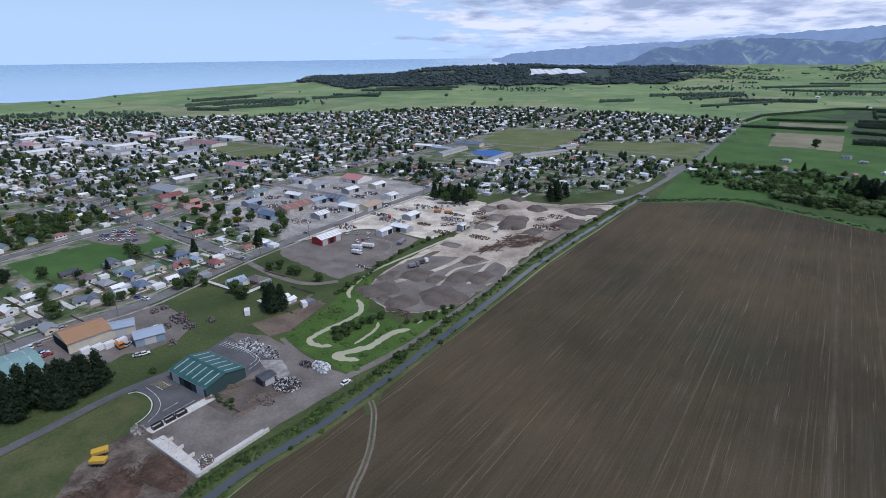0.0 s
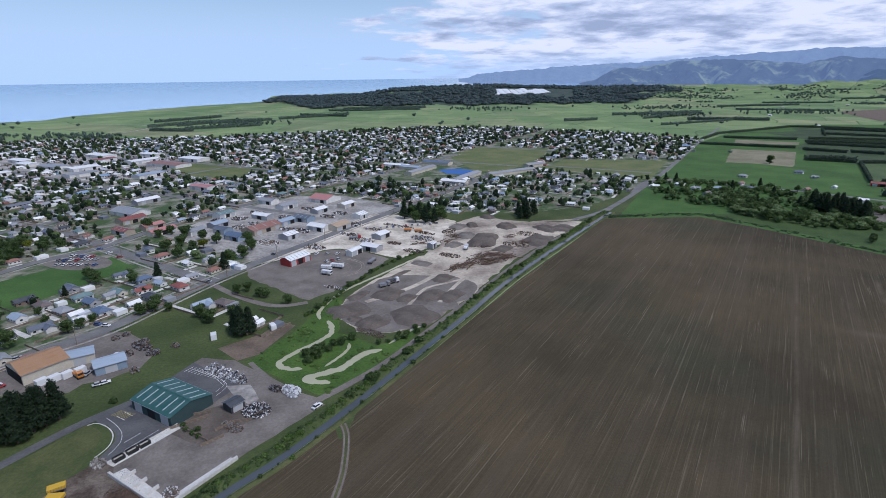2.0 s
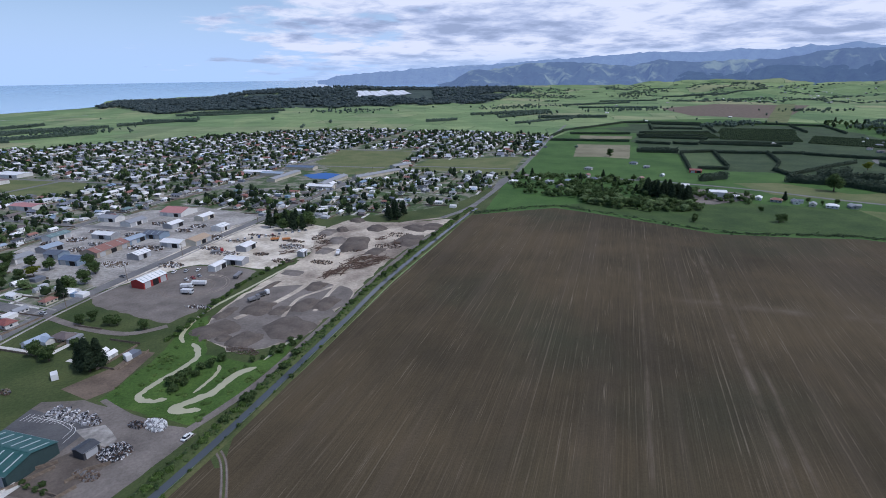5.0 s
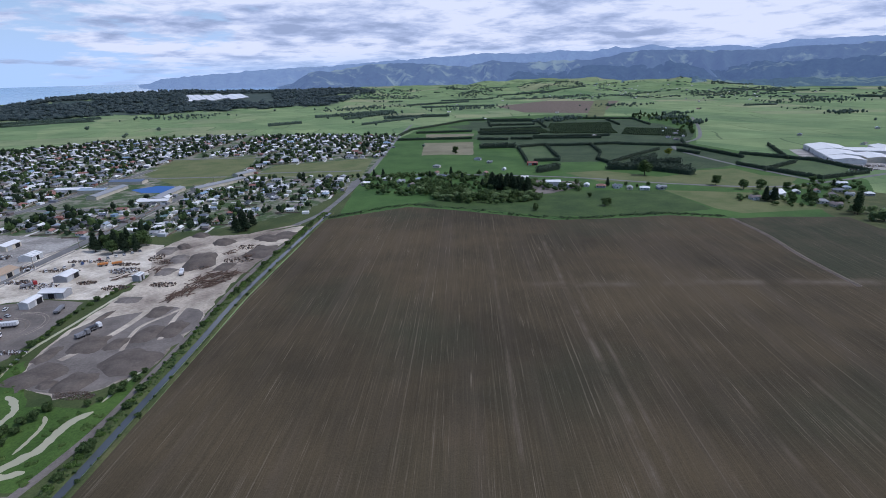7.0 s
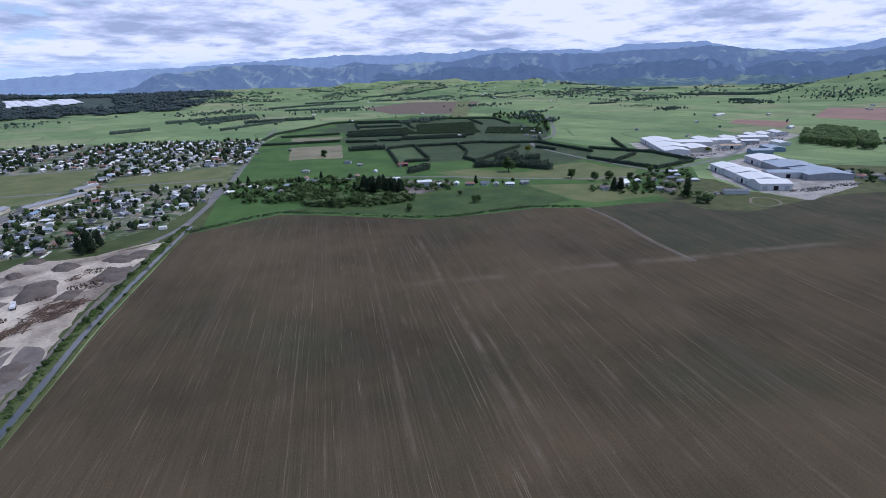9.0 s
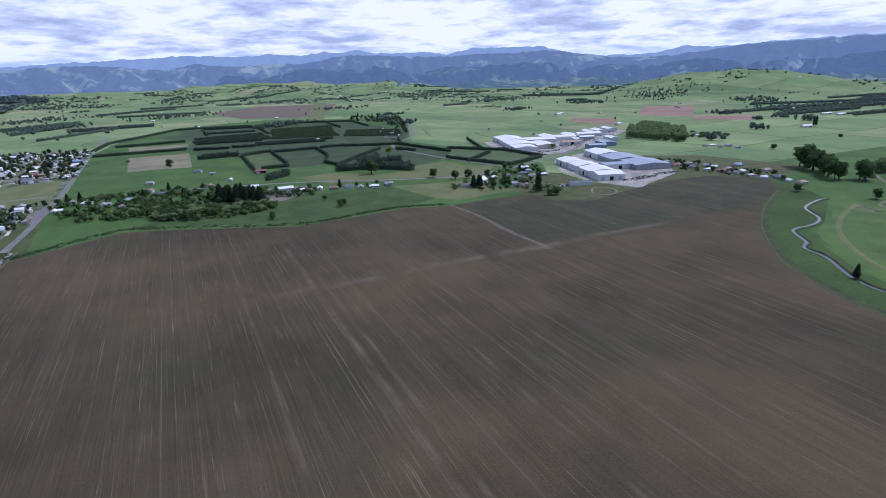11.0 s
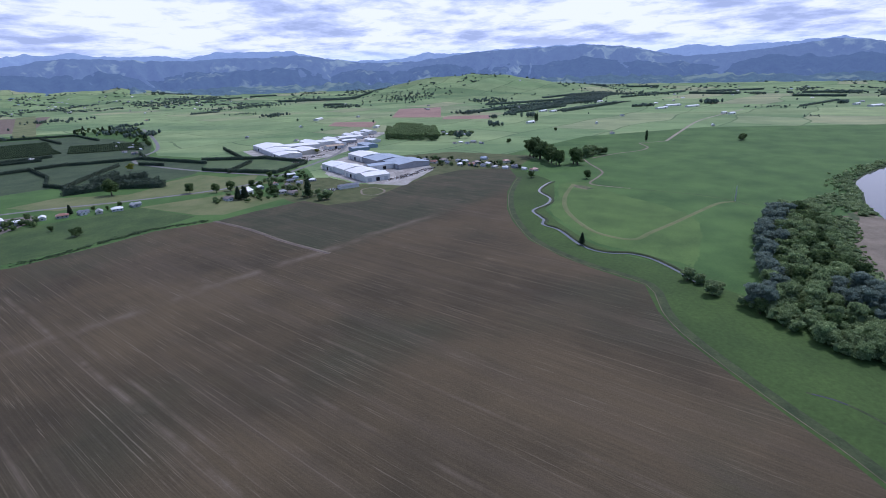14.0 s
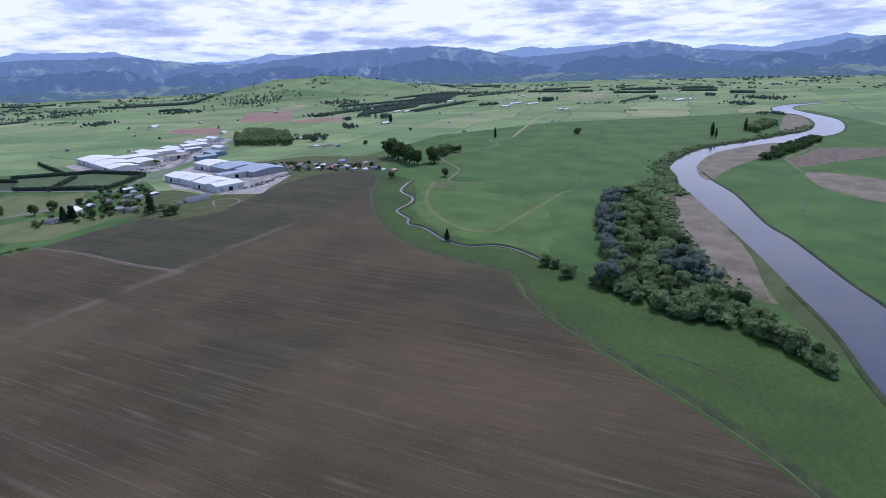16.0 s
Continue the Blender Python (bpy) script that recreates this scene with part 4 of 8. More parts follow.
# ---- foliage ----


def leaf_material(name, dark, light, rough=0.75):
    k = Mat(name, rough, spec=0.2)
    c = k.ramp(k.island(), [(0.0, dark), (0.55, tuple((a + b) / 2 for a, b in zip(dark, light))), (1.0, light)])
    c = k.mix(k.span(k.rand(), 0, 1, 0.0, 0.3), c, tuple(v * 0.55 for v in dark))
    # thin leaves let part of the light through
    thin = k.nt.nodes.new("ShaderNodeBsdfTranslucent")
    k.nt.links.new(c, thin.inputs["Color"])
    both = k.nt.nodes.new("ShaderNodeMixShader")
    both.inputs[0].default_value = 0.55
    k.nt.links.new(k.b.outputs[0], both.inputs[1])
    k.nt.links.new(thin.outputs[0], both.inputs[2])
    k.nt.links.new(both.outputs[0], k.nt.nodes["Material Output"].inputs["Surface"])
    return k.done(c)


LEAF = {
    "broad": leaf_material("broad_leaves", (0.055, 0.100, 0.036), (0.190, 0.265, 0.095)),
    "dark": leaf_material("dark_needles", (0.026, 0.046, 0.028), (0.075, 0.112, 0.056)),
    "silver": leaf_material("silver_leaves", (0.130, 0.178, 0.140), (0.335, 0.415, 0.335)),
    "willow": leaf_material("willow_leaves", (0.120, 0.185, 0.080), (0.430, 0.540, 0.250)),
    "yellow": leaf_material("yellow_leaves", (0.120, 0.150, 0.020), (0.300, 0.330, 0.050)),
    # belt, bluff and hazy leaves: distance haze mixed into their paler, bluer colours
    "belt": leaf_material("hazed_belt_leaves", (0.060, 0.088, 0.066), (0.145, 0.190, 0.125)),
    "hedge": leaf_material("shelter_leaves", (0.038, 0.068, 0.036), (0.120, 0.172, 0.078)),
    "bluff": leaf_material("hazed_bluff_leaves", (0.095, 0.132, 0.136), (0.205, 0.255, 0.240)),
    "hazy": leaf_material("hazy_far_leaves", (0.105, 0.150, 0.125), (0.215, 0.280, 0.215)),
    "reed": leaf_material("reed_leaves", (0.090, 0.165, 0.040), (0.240, 0.340, 0.100)),
}
BARK = two_tone("bark", (0.06, 0.045, 0.035), (0.11, 0.09, 0.07), 0.5, 4.0)
rng = np.random.default_rng(5)


def leaves(centres, outward, size, r):
    """Small tilted quads at the points; outward gives the way that they roughly face."""
    n = len(centres)
    d = outward / (np.linalg.norm(outward, axis=1, keepdims=True) + 1e-6) + r.normal(0, 0.55, (n, 3))
    d /= np.linalg.norm(d, axis=1, keepdims=True) + 1e-6
    h = r.normal(0, 1, (n, 3))
    u = np.cross(d, h)
    u /= np.linalg.norm(u, axis=1, keepdims=True) + 1e-6
    v = np.cross(d, u)
    s = (size * r.uniform(0.6, 1.35, n))[:, None]
    a = r.uniform(0.55, 1.0, n)[:, None]
    quads = np.stack([centres - u * s - v * s * a * 0.4, centres + u * s * 0.3 - v * s * a, centres + u * s + v * s * a * 0.4, centres - u * s * 0.3 + v * s * a], 1)
    return quads.reshape(-1, 3)


ICO = None


def ico():
    global ICO
    if ICO is None:
        bm = bmesh.new()
        bmesh.ops.create_icosphere(bm, subdivisions=1, radius=1)
        ICO = (np.array([v.co[:] for v in bm.verts]), [tuple(v.index for v in f.verts) for f in bm.faces])
        bm.free()
    return ICO


def crown_mesh(name, lobes, count, size, r, core=0.72):
    """A crown of many leaf quads over lobes (centre, radii), with a ragged dark inside."""
    iv, jf = ico()
    verts, faces = [], []
    area = np.array([l[1][0] * l[1][2] for l in lobes])
    share = np.maximum(6, (count * area / area.sum()).astype(int))
    for (c, rad), k in zip(lobes, share):
        c, rad = np.array(c, float), np.array(rad, float)
        o = len(verts)
        verts.extend((iv * rad * core * r.uniform(0.8, 1.15, (len(iv), 1)) + c).tolist())
        faces.extend(tuple(i + o for i in f) for f in jf)
        d = r.normal(0, 1, (k, 3))
        d[:, 2] = np.abs(d[:, 2]) * 0.9 - 0.35 * r.random(k)
        d /= np.linalg.norm(d, axis=1, keepdims=True)
        p = c + d * rad * r.uniform(0.75, 1.08, (k, 1))
        q = leaves(p, d, size, r)
        o = len(verts)
        verts.extend(q.tolist())
        faces.extend((o + 4 * i, o + 4 * i + 1, o + 4 * i + 2, o + 4 * i + 3) for i in range(k))
    return mesh_of(name, verts, faces)


def trunk_mesh(name, height, radius, lean=0.0, limbs=3, r=None):
    """A tapered trunk with a few limbs."""
    bm = bmesh.new()
    cuts, ring = 5, 7
    rows = []
    for i in range(cuts):
        t = i / (cuts - 1)
        rr = radius * (1.25 - 0.9 * t) * (1.25 if i == 0 else 1)
        rows.append([bm.verts.new((lean * t * t * height + rr * math.cos(a * 2 * math.pi / ring), rr * math.sin(a * 2 * math.pi / ring), height * t)) for a in range(ring)])
    for a, b in zip(rows, rows[1:]):
        for i in range(ring):
            bm.faces.new((a[i], a[(i + 1) % ring], b[(i + 1) % ring], b[i]))
    for k in range(limbs):
        az, z0 = k * 2.3 + 0.4, height * (0.55 + 0.12 * k)
        d = Vector((math.cos(az), math.sin(az), 0.9)).normalized()
        s = d.cross(Vector((0, 0, 1))).normalized()
        t = d.cross(s)
        base, tip = Vector((0, 0, z0)), Vector((0, 0, z0)) + d * height * 0.55
        q0 = [bm.verts.new(base + (s * math.cos(a) + t * math.sin(a)) * radius * 0.45) for a in (0, 1.57, 3.14, 4.71)]
        q1 = [bm.verts.new(tip + (s * math.cos(a) + t * math.sin(a)) * radius * 0.12) for a in (0, 1.57, 3.14, 4.71)]
        for i in range(4):
            bm.faces.new((q0[i], q0[(i + 1) % 4], q1[(i + 1) % 4], q1[i]))
    me = bpy.data.meshes.new(name)
    bm.to_mesh(me)
    bm.free()
    return me


def round_lobes(r, h, w, n, low=0.35):
    out = [((0, 0, h * 0.62), (w * 0.36, w * 0.36, h * 0.3))]
    for _ in range(n):
        a, q = r.uniform(0, 2 * math.pi), r.uniform(0.35, 1.0)
        z = r.uniform(low, 0.86) * h
        out.append(((math.cos(a) * w * 0.32 * q, math.sin(a) * w * 0.32 * q, z), (w * r.uniform(0.15, 0.27),) * 2 + (h * r.uniform(0.10, 0.19),)))
    return out


def cone_lobes(r, h, w, n):
    out = []
    for i in range(n):
        t = (i + 0.5) / n
        a, q = i * 2.4, (1 - t) * w * 0.28
        s = w * (0.16 + 0.26 * (1 - t))
        out.append(((math.cos(a) * q, math.sin(a) * q, h * (0.14 + 0.82 * t)), (s, s, h * 0.13)))
    return out


def column_lobes(r, h, w, n):
    return [((r.uniform(-.1, .1) * w, r.uniform(-.1, .1) * w, h * (0.12 + 0.84 * (i + .5) / n)),
             (w * 0.5 * math.sin(math.pi * min(0.97, 0.16 + 0.8 * (i + .5) / n)) ** 0.7 + 0.2,) * 2 + (h * 0.75 / n,)) for i in range(n)]


TREES = {}


def tree_kind(key, lobes_of, h, w, n, count, size, leaf, trunk_h, trunk_r, variants=3):
    TREES[key] = []
    for v in range(variants):
        r = np.random.default_rng(sum(map(ord, key)) + 31 * v)
        crown = crown_mesh("crown", lobes_of(r, h, w, n), count, size, r)
        crown.materials.append(LEAF[leaf])
        trunk = trunk_mesh("trunk", trunk_h, trunk_r, 0.04)
        trunk.materials.append(BARK)
        TREES[key].append((crown, trunk))


tree_kind("broad", lambda r, h, w, n: round_lobes(r, h, w, n, 0.24), 9, 9, 17, 1100, 0.36, "broad", 4.5, 0.28, 4)
tree_kind("willow", lambda r, h, w, n: round_lobes(r, h, w, n, 0.14), 8.5, 10.5, 22, 1500, 0.36, "willow", 3.5, 0.3, 4)
tree_kind("silver", lambda r, h, w, n: round_lobes(r, h, w, n, 0.16), 10, 9.5, 22, 1500, 0.36, "silver", 4.5, 0.3, 3)
tree_kind("yellow", round_lobes, 7, 8, 9, 700, 0.42, "yellow", 3.0, 0.25, 2)
tree_kind("bush", lambda r, h, w, n: round_lobes(r, h, w, n, 0.12), 3.2, 4.6, 9, 420, 0.34, "broad", 0.8, 0.12, 3)
tree_kind("conifer", cone_lobes, 13, 6.6, 20, 1500, 0.32, "dark", 6, 0.32, 3)
tree_kind("poplar", column_lobes, 19, 4.4, 9, 800, 0.42, "hedge", 5, 0.3, 2)
tree_kind("reeds", lambda r, h, w, n: round_lobes(r, h, w, n, 0.12), 1.8, 4.0, 8, 200, 0.34, "reed", 0.4, 0.06, 3)
TREE_WORDS = {"broad": ("tree", "leafy green broadleaf tree", "tree"), "willow": ("willow_tree", "bushy light green willow tree", "tree"),
              "silver": ("silver_poplar", "dense silver-blue leafed tree", "tree"), "yellow": ("golden_tree", "yellow-green leafed garden tree", "tree"),
              "bush": ("bush", "low dense green bush", "bush"), "conifer": ("conifer", "tall dark green conifer", "tree"),
              "poplar": ("poplar", "slender upright dark poplar", "tree"), "reeds": ("reed_clump", "clump of bright green reeds", "reeds")}
_turn = [0]


def tree(key, x, y, scale=1.0, tall=1.0, label="", group=""):
    """A tree: a bare Empty with its trunk and its crown."""
    _turn[0] += 1
    k = _turn[0]
    crown, trunk = TREES[key][k % len(TREES[key])]
    nm, words, cat = TREE_WORDS[key]
    ob = new(nm)
    ob.empty_display_size = 0.5
    ob.matrix_world = Matrix.Translation((x, y, land(x, y))) @ Matrix.Rotation(k * 2.399, 4, 'Z') @ Matrix.Diagonal((scale, scale, scale * tall, 1))
    for n_, me in (("trunk", trunk), ("crown", crown)):
        part(n_, me, None, ob)
    return tagged(ob, label or words, cat, group)


def hedge(pts, height, width, leaf="hedge", label="tall dark clipped shelter belt of close trees", size=0.75, density=0.95, name="shelter_belt", top=0.22):
    """A long close row of trees: leaf quads over a ragged wall-shaped core, on a row of trunks."""
    r = np.random.default_rng(int(abs(pts[0][0] * 7 + pts[0][1])))
    line = []
    for (x0, y0), (x1, y1) in zip(pts, pts[1:]):
        d = math.hypot(x1 - x0, y1 - y0)
        k = max(2, int(d / 3))
        line += [(x0 + (x1 - x0) * i / k, y0 + (y1 - y0) * i / k) for i in range(k)]
    line.append(pts[-1])
    core_v, core_f, cs, ds = [], [], [], []
    m = 5
    for i, (x, y) in enumerate(line):
        a, b = line[max(i - 1, 0)], line[min(i + 1, len(line) - 1)]
        d = math.hypot(b[0] - a[0], b[1] - a[1])
        nx, ny = (b[1] - a[1]) / d, -(b[0] - a[0]) / d
        h = height * (1 + top * noise.noise((x / 5, y / 5, 2)))
        w = width / 2 * (1 + 0.2 * noise.noise((x / 4, y / 4, 8)))
        z = land(x, y)
        for s, u in ((-.8, 0), (-.85, .6), (0, .9), (.85, .6), (.8, 0)):
            core_v.append((x + nx * s * w, y + ny * s * w, z + u * h))
        if i:
            o = i * m
            core_f += [(o - m + j, o - m + j + 1, o + j + 1, o + j) for j in range(m - 1)]
        cnt = max(3, int(3 * (2 * h + width) / (size * size * 2.4) * density))
        s = r.uniform(-1, 1, cnt)
        side = r.random(cnt) < width / (2 * h + width) + 0.12
        sgn = np.where(r.random(cnt) < 0.5, -1, 1)
        px = np.where(side, s, sgn * (1 + 0.1 * r.normal(0, 1, cnt)))
        pz = np.where(side, h * (0.92 + 0.1 * r.random(cnt)), h * r.random(cnt))
        al = r.uniform(-1.6, 1.6, cnt)
        cs.append(np.stack([x + nx * px * w + (-ny) * al, y + ny * px * w + nx * al, z + pz], 1))
        ds.append(np.stack([nx * px * (1 - side), ny * px * (1 - side), 0.35 + side], 1))
    q = leaves(np.concatenate(cs), np.concatenate(ds), size, r)
    o = len(core_v)
    faces = core_f + [(o + 4 * i, o + 4 * i + 1, o + 4 * i + 2, o + 4 * i + 3) for i in range(len(q) // 4)]
    me = mesh_of("foliage", core_v + q.tolist(), faces)
    ob = new(name)
    part("foliage", me, LEAF[leaf], ob)
    bm = bmesh.new()
    for x, y in line[::2]:
        bmesh.ops.create_cone(bm, segments=5, radius1=0.22, radius2=0.12, depth=height * 0.6, matrix=Matrix.Translation((x, y, land(x, y) + height * 0.3)))
    part("trunk_row", bm, BARK, ob)
    return tagged(ob, label, "hedge")


def far_trees(name, spots, leaf, label, quads=10, size=0.9):
    """Woods too far to count: small ragged crowns joined into one."""
    r = np.random.default_rng(len(spots) + 3)
    iv, jf = ico()
    spots = np.array(spots)                       # x, y, height, width
    n, k = len(spots), len(iv)
    z = np.array([land(x, y) for x, y in spots[:, :2]])
    base = np.stack([spots[:, 0], spots[:, 1], z + spots[:, 2] * 0.52], 1)
    rad = np.stack([spots[:, 3] * 0.42, spots[:, 3] * 0.42, spots[:, 2] * 0.46], 1)
    v = iv[None] * r.uniform(0.7, 1.12, (n, k, 1)) * rad[:, None, :] + base[:, None, :]
    faces = [tuple(i + j * k for i in f) for j in range(n) for f in jf]
    d = r.normal(0, 1, (n * quads, 3))
    d[:, 2] = np.abs(d[:, 2]) - 0.25
    d /= np.linalg.norm(d, axis=1, keepdims=True)
    rr = np.repeat(rad, quads, 0)
    p = np.repeat(base, quads, 0) + d * rr * r.uniform(0.85, 1.15, (n * quads, 1))
    q = leaves(p, d, 1.0, r).reshape(-1, 4, 3)
    q = (q - p[:, None, :]) * (rr[:, :1, None] * 0.34 * size) + p[:, None, :]
    o = n * k
    faces += [(o + 4 * i, o + 4 * i + 1, o + 4 * i + 2, o + 4 * i + 3) for i in range(len(q))]
    me = mesh_of(name, np.concatenate([v.reshape(-1, 3), q.reshape(-1, 3)]).tolist(), faces)
    return tagged(part(name, me, LEAF[leaf]), label, "trees", kind="stuff")


def inside(x, y, poly):
    c, n = False, len(poly)
    for i in range(n):
        (x0, y0), (x1, y1) = poly[i], poly[i - 1]
        if (y0 > y) != (y1 > y) and x < (x1 - x0) * (y - y0) / (y1 - y0) + x0:
            c = not c
    return c


def scatter(poly, gap, r, tries=12):
    """Points about gap apart inside a polygon."""
    xs, ys = [p[0] for p in poly], [p[1] for p in poly]
    out = []
    want = int((max(xs) - min(xs)) * (max(ys) - min(ys)) / gap ** 2 * tries / 3)
    cell = {}
    for _ in range(want):
        x, y = r.uniform(min(xs), max(xs)), r.uniform(min(ys), max(ys))
        c = (int(x // gap), int(y // gap))
        if inside(x, y, poly) and all(math.hypot(x - a, y - b) > gap for i in (-1, 0, 1) for j in (-1, 0, 1) for a, b in cell.get((c[0] + i, c[1] + j), ())):
            cell.setdefault(c, []).append((x, y))
            out.append((x, y))
    return out


# the pine plantation by the driveway
for i, (x, y) in enumerate(scatter([(-160, 157), (-153, 163), (-144, 168), (-136, 177), (-139, 183), (-153, 177), (-163, 170)], 3.6, rng)):
    tree("conifer", x, y, 1.0 + 0.3 * rng.random(), 1.0, "tall dark pine in a close plantation", "pine plantation")
for x, y, s in ((-93, 243, 1.15), (-90, 246, 1.0), (-97, 247, 0.9), (-95, 250, 0.8)):
    tree("conifer", x, y, s)
for x, y in ((-111, 297), (-106, 300), (-97, 291), (-93, 289), (-79, 279)):
    tree("broad", x, y, 0.62, group="young trees by the lane")
for x, y in ((-149, 284), (-152, 272), (-148, 276)):
    tree("broad", x, y, 0.7)
for x, y in scatter([(-24, 452), (-10, 440), (3, 436), (19, 452), (14, 470), (-5, 476)], 6.5, rng):
    tree("conifer" if rng.random() < 0.45 else "broad", x, y, 0.85 + 0.4 * rng.random(), group="trees by the metal yard")
for x, y in scatter([(74, 444), (88, 442), (94, 458), (86, 468), (76, 460)], 5.5, rng):
    tree("conifer", x, y, 0.8 + 0.3 * rng.random(), group="dark trees by the road")
for x, y in scatter([(-300, 346), (-262, 386), (-262, 400), (-305, 404), (-340, 400), (-310, 340)], 10, rng):
    tree("broad" if rng.random() < 0.8 else "yellow", x, y, 0.85 + 0.4 * rng.random(), group="park trees")
for x, y in scatter([(-52, 219), (-42, 232), (-40, 236), (-52, 230), (-60, 219), (-58, 214)], 3.4, rng):
    tree("bush", x, y, 0.7 + 0.6 * rng.random(), group="scrub between the ponds")
for x, y in scatter([(-29, 229), (-12, 244), (-4, 246), (-18, 232)], 3.2, rng):
    tree("bush", x, y, 0.5 + 0.4 * rng.random(), group="scrub below the yard")
for i, (x, y) in enumerate(((-199,425), (-185,417), (-169,409), (-155,397), (-131,393), (-125,379), (-126,362), (-131,351), (-160,385), (-179,394), (-184,381), (-170,365), (-223,441), (-205,418))):
    tree("yellow" if i == 8 else "broad", x, y, 0.75 + 0.4 * rng.random(), group="garden trees by the main road")
for x, y, sc in ((-196, 240, 1.0), (-177, 253, 0.8), (-174, 258, 0.6), (-172, 265, 0.5), (-146.5, 276, 0.8), (-151, 272, 0.5), (-139, 275, 0.55), (-215, 260, 0.8), (-200, 321, 0.9), (-208, 329, 0.9), (-205, 276, 0.5), (-120, 266, 0.8), (-112.6, 259, 0.8), (-194.5, 265, 0.5), (-235, 289, 0.8), (-105, 268, 0.6), (-116, 262, 0.5)):
    tree("broad", x, y, sc, group="garden trees by the road")
tree("bush", -124.7, 190.7, 0.7)
# reeds and scrub on the ditch bank
for off, lo, hi, step, sc in ((-4.4, 4, 420, 3.6, 0.85), (2.9, 0, 420, 11.0, 0.45)):
    line = beside(catmull(DITCH, False, 20), off)
    run, last = 0.0, None
    for p in line:
        if last:
            run += math.hypot(p[0] - last[0], p[1] - last[1])
        last = p
        if run > step:
            run = 0.0
            tree("reeds" if rng.random() < 0.75 else "bush", p[0] + rng.uniform(-.8, .8), p[1] + rng.uniform(-.8, .8), sc * rng.uniform(0.7, 1.35), group="growth on the ditch bank")
line = beside(catmull([(-6, 354), (-28, 327), (-40, 303), (-51, 278), (-59, 261)], False, 14), 3.0)
for i, p in enumerate(line[::2]):
    tree("bush" if i % 3 == 0 else "reeds", p[0] - 4 + rng.uniform(-1, 1), p[1] + 1, rng.uniform(0.5, 1.0), group="growth along the creek")

# the grove by the river
SILVER = (239.0, -171.0)
GROVE = [(408, -205), (436, -236), (418, -250), (322, -206), (254, -184), (212, -174), (172, -170), (142, -166), (128, -160), (160, -161), (180, -154), (193, -136), (224, -123), (244, -117),
         (252, -134), (309, -153), (361, -175)]
for x, y in scatter(GROVE, 5.8, rng):
    edge = -0.47 * (x - 126) - 160
    silver = (-0.52 * (x - 244) - 117 - y < 15 + 14 * noise.noise((x / 12, y / 12, 5)) and x > 236) or math.hypot((x - SILVER[0]) / 1.6, y - SILVER[1]) < 13
    low = x < 235
    tree("silver" if silver else "broad" if rng.random() < 0.25 else "willow", x, y, ((0.52 if low else 0.78) + 0.45 * rng.random()) * (0.95 if silver else 1), 1.0 + 0.35 * rng.random(), group="grove by the river")
for x, y in scatter([(128, -160), (142, -168), (172, -171), (205, -173), (232, -160), (240, -122), (224, -124), (193, -137), (180, -154), (160, -161)], 5.2, rng)[:26]:
    tree("willow", x, y, 0.5 + 0.25 * rng.random(), 1.1, group="grove by the river")
for x, y, s in ((278, -102, 0.85), (273, -107, 0.7), (257, -108, 0.95), (262, -113, 0.7)):
    tree("willow", x, y, s)
tree("conifer", 344, -55, 0.62)
for x, y, s, kx in ((735, -50, 2.4, "broad"), (722, -54, 2.5, "broad"), (714, -62, 2.3, "broad"), (704, -60, 2.0, "broad"), (700, -70, 2.2, "broad"), (688, -70, 1.8, "broad"), (676, -72, 2.1, "broad"), (660, -76, 1.9, "broad"), (662, -80, 1.7, "broad"),
                    (668, -98, 1.9, "broad"), (662, -102, 1.8, "broad"), (674, -103, 1.7, "broad"), (718, -122, 1.5, "willow"), (728, -128, 1.6, "willow"), (738, -134, 1.5, "willow"), (750, -144, 1.4, "willow"), (742, -150, 1.3, "broad"),
                    (573, -98, 1.2, "broad"), (584, -40, 1.0, "broad"), (868, -385, 1.3, "broad"), (862, -380, 1.1, "broad"), (876, -390, 1.2, "broad"), (879, -27, 1.0, "broad"), (1048, -122, 0.8, "broad")):
    tree(kx, x, y, s, 1.18 if s > 1.4 else 0.85)
for x, y, s in ((861, -238, 1.0), (743, -549, 1.2), (739, -547, 1.1), (724, -542, 0.85), (786, -641, 1.1), (1226, -103, 1.1), (1231, -100, 1.0)):
    tree("poplar", x, y, s)
for x, y in scatter([(752, -640), (775, -662), (850, -760), (870, -745), (800, -650)], 9, rng):
    tree("willow", x, y, 0.9 + 0.5 * rng.random(), group="willows on the river bank")
for x, y in scatter([(537, -476), (545, -470), (625, -575), (665, -655), (650, -660), (600, -580), (545, -492)], 6.5, rng):
    tree("bush", x, y, 1.6 + 1.2 * rng.random(), group="scrub beside the gravel bar")
for x, y in ((532, 278), (522, 289)):
    tree("broad", x, y, 1.15)
for x, y in ((492, 252), (490, 243), (494, 247), (487, 250)):
    tree("conifer", x, y, 0.95)
for x, y, s, kx in ((370, 326, 0.75, "broad"), (381, 358, 0.55, "broad"), (306, 351, 0.6, "broad"), (312, 357, 0.6, "broad"), (453, 689, 1.3, "broad"), (499, 182, 0.8, "willow"), (505, 176, 0.8, "willow"), (502, 188, 0.7, "willow"),
                    (499, 233, 0.8, "broad"), (522, 227, 0.9, "broad"), (510, 220, 0.8, "broad"), (514, 398, 2.0, "broad"), (548, 262, 0.9, "broad"), (600, 262, 0.9, "broad"), (588, 232, 0.7, "broad")):
    tree(kx, x, y, s)
tree("poplar", 493, 181, 1.05)
tree("poplar", 496, 184, 0.95)
tree("willow", 487, 161, 1.2)
tree("willow", 483, 166, 0.9)
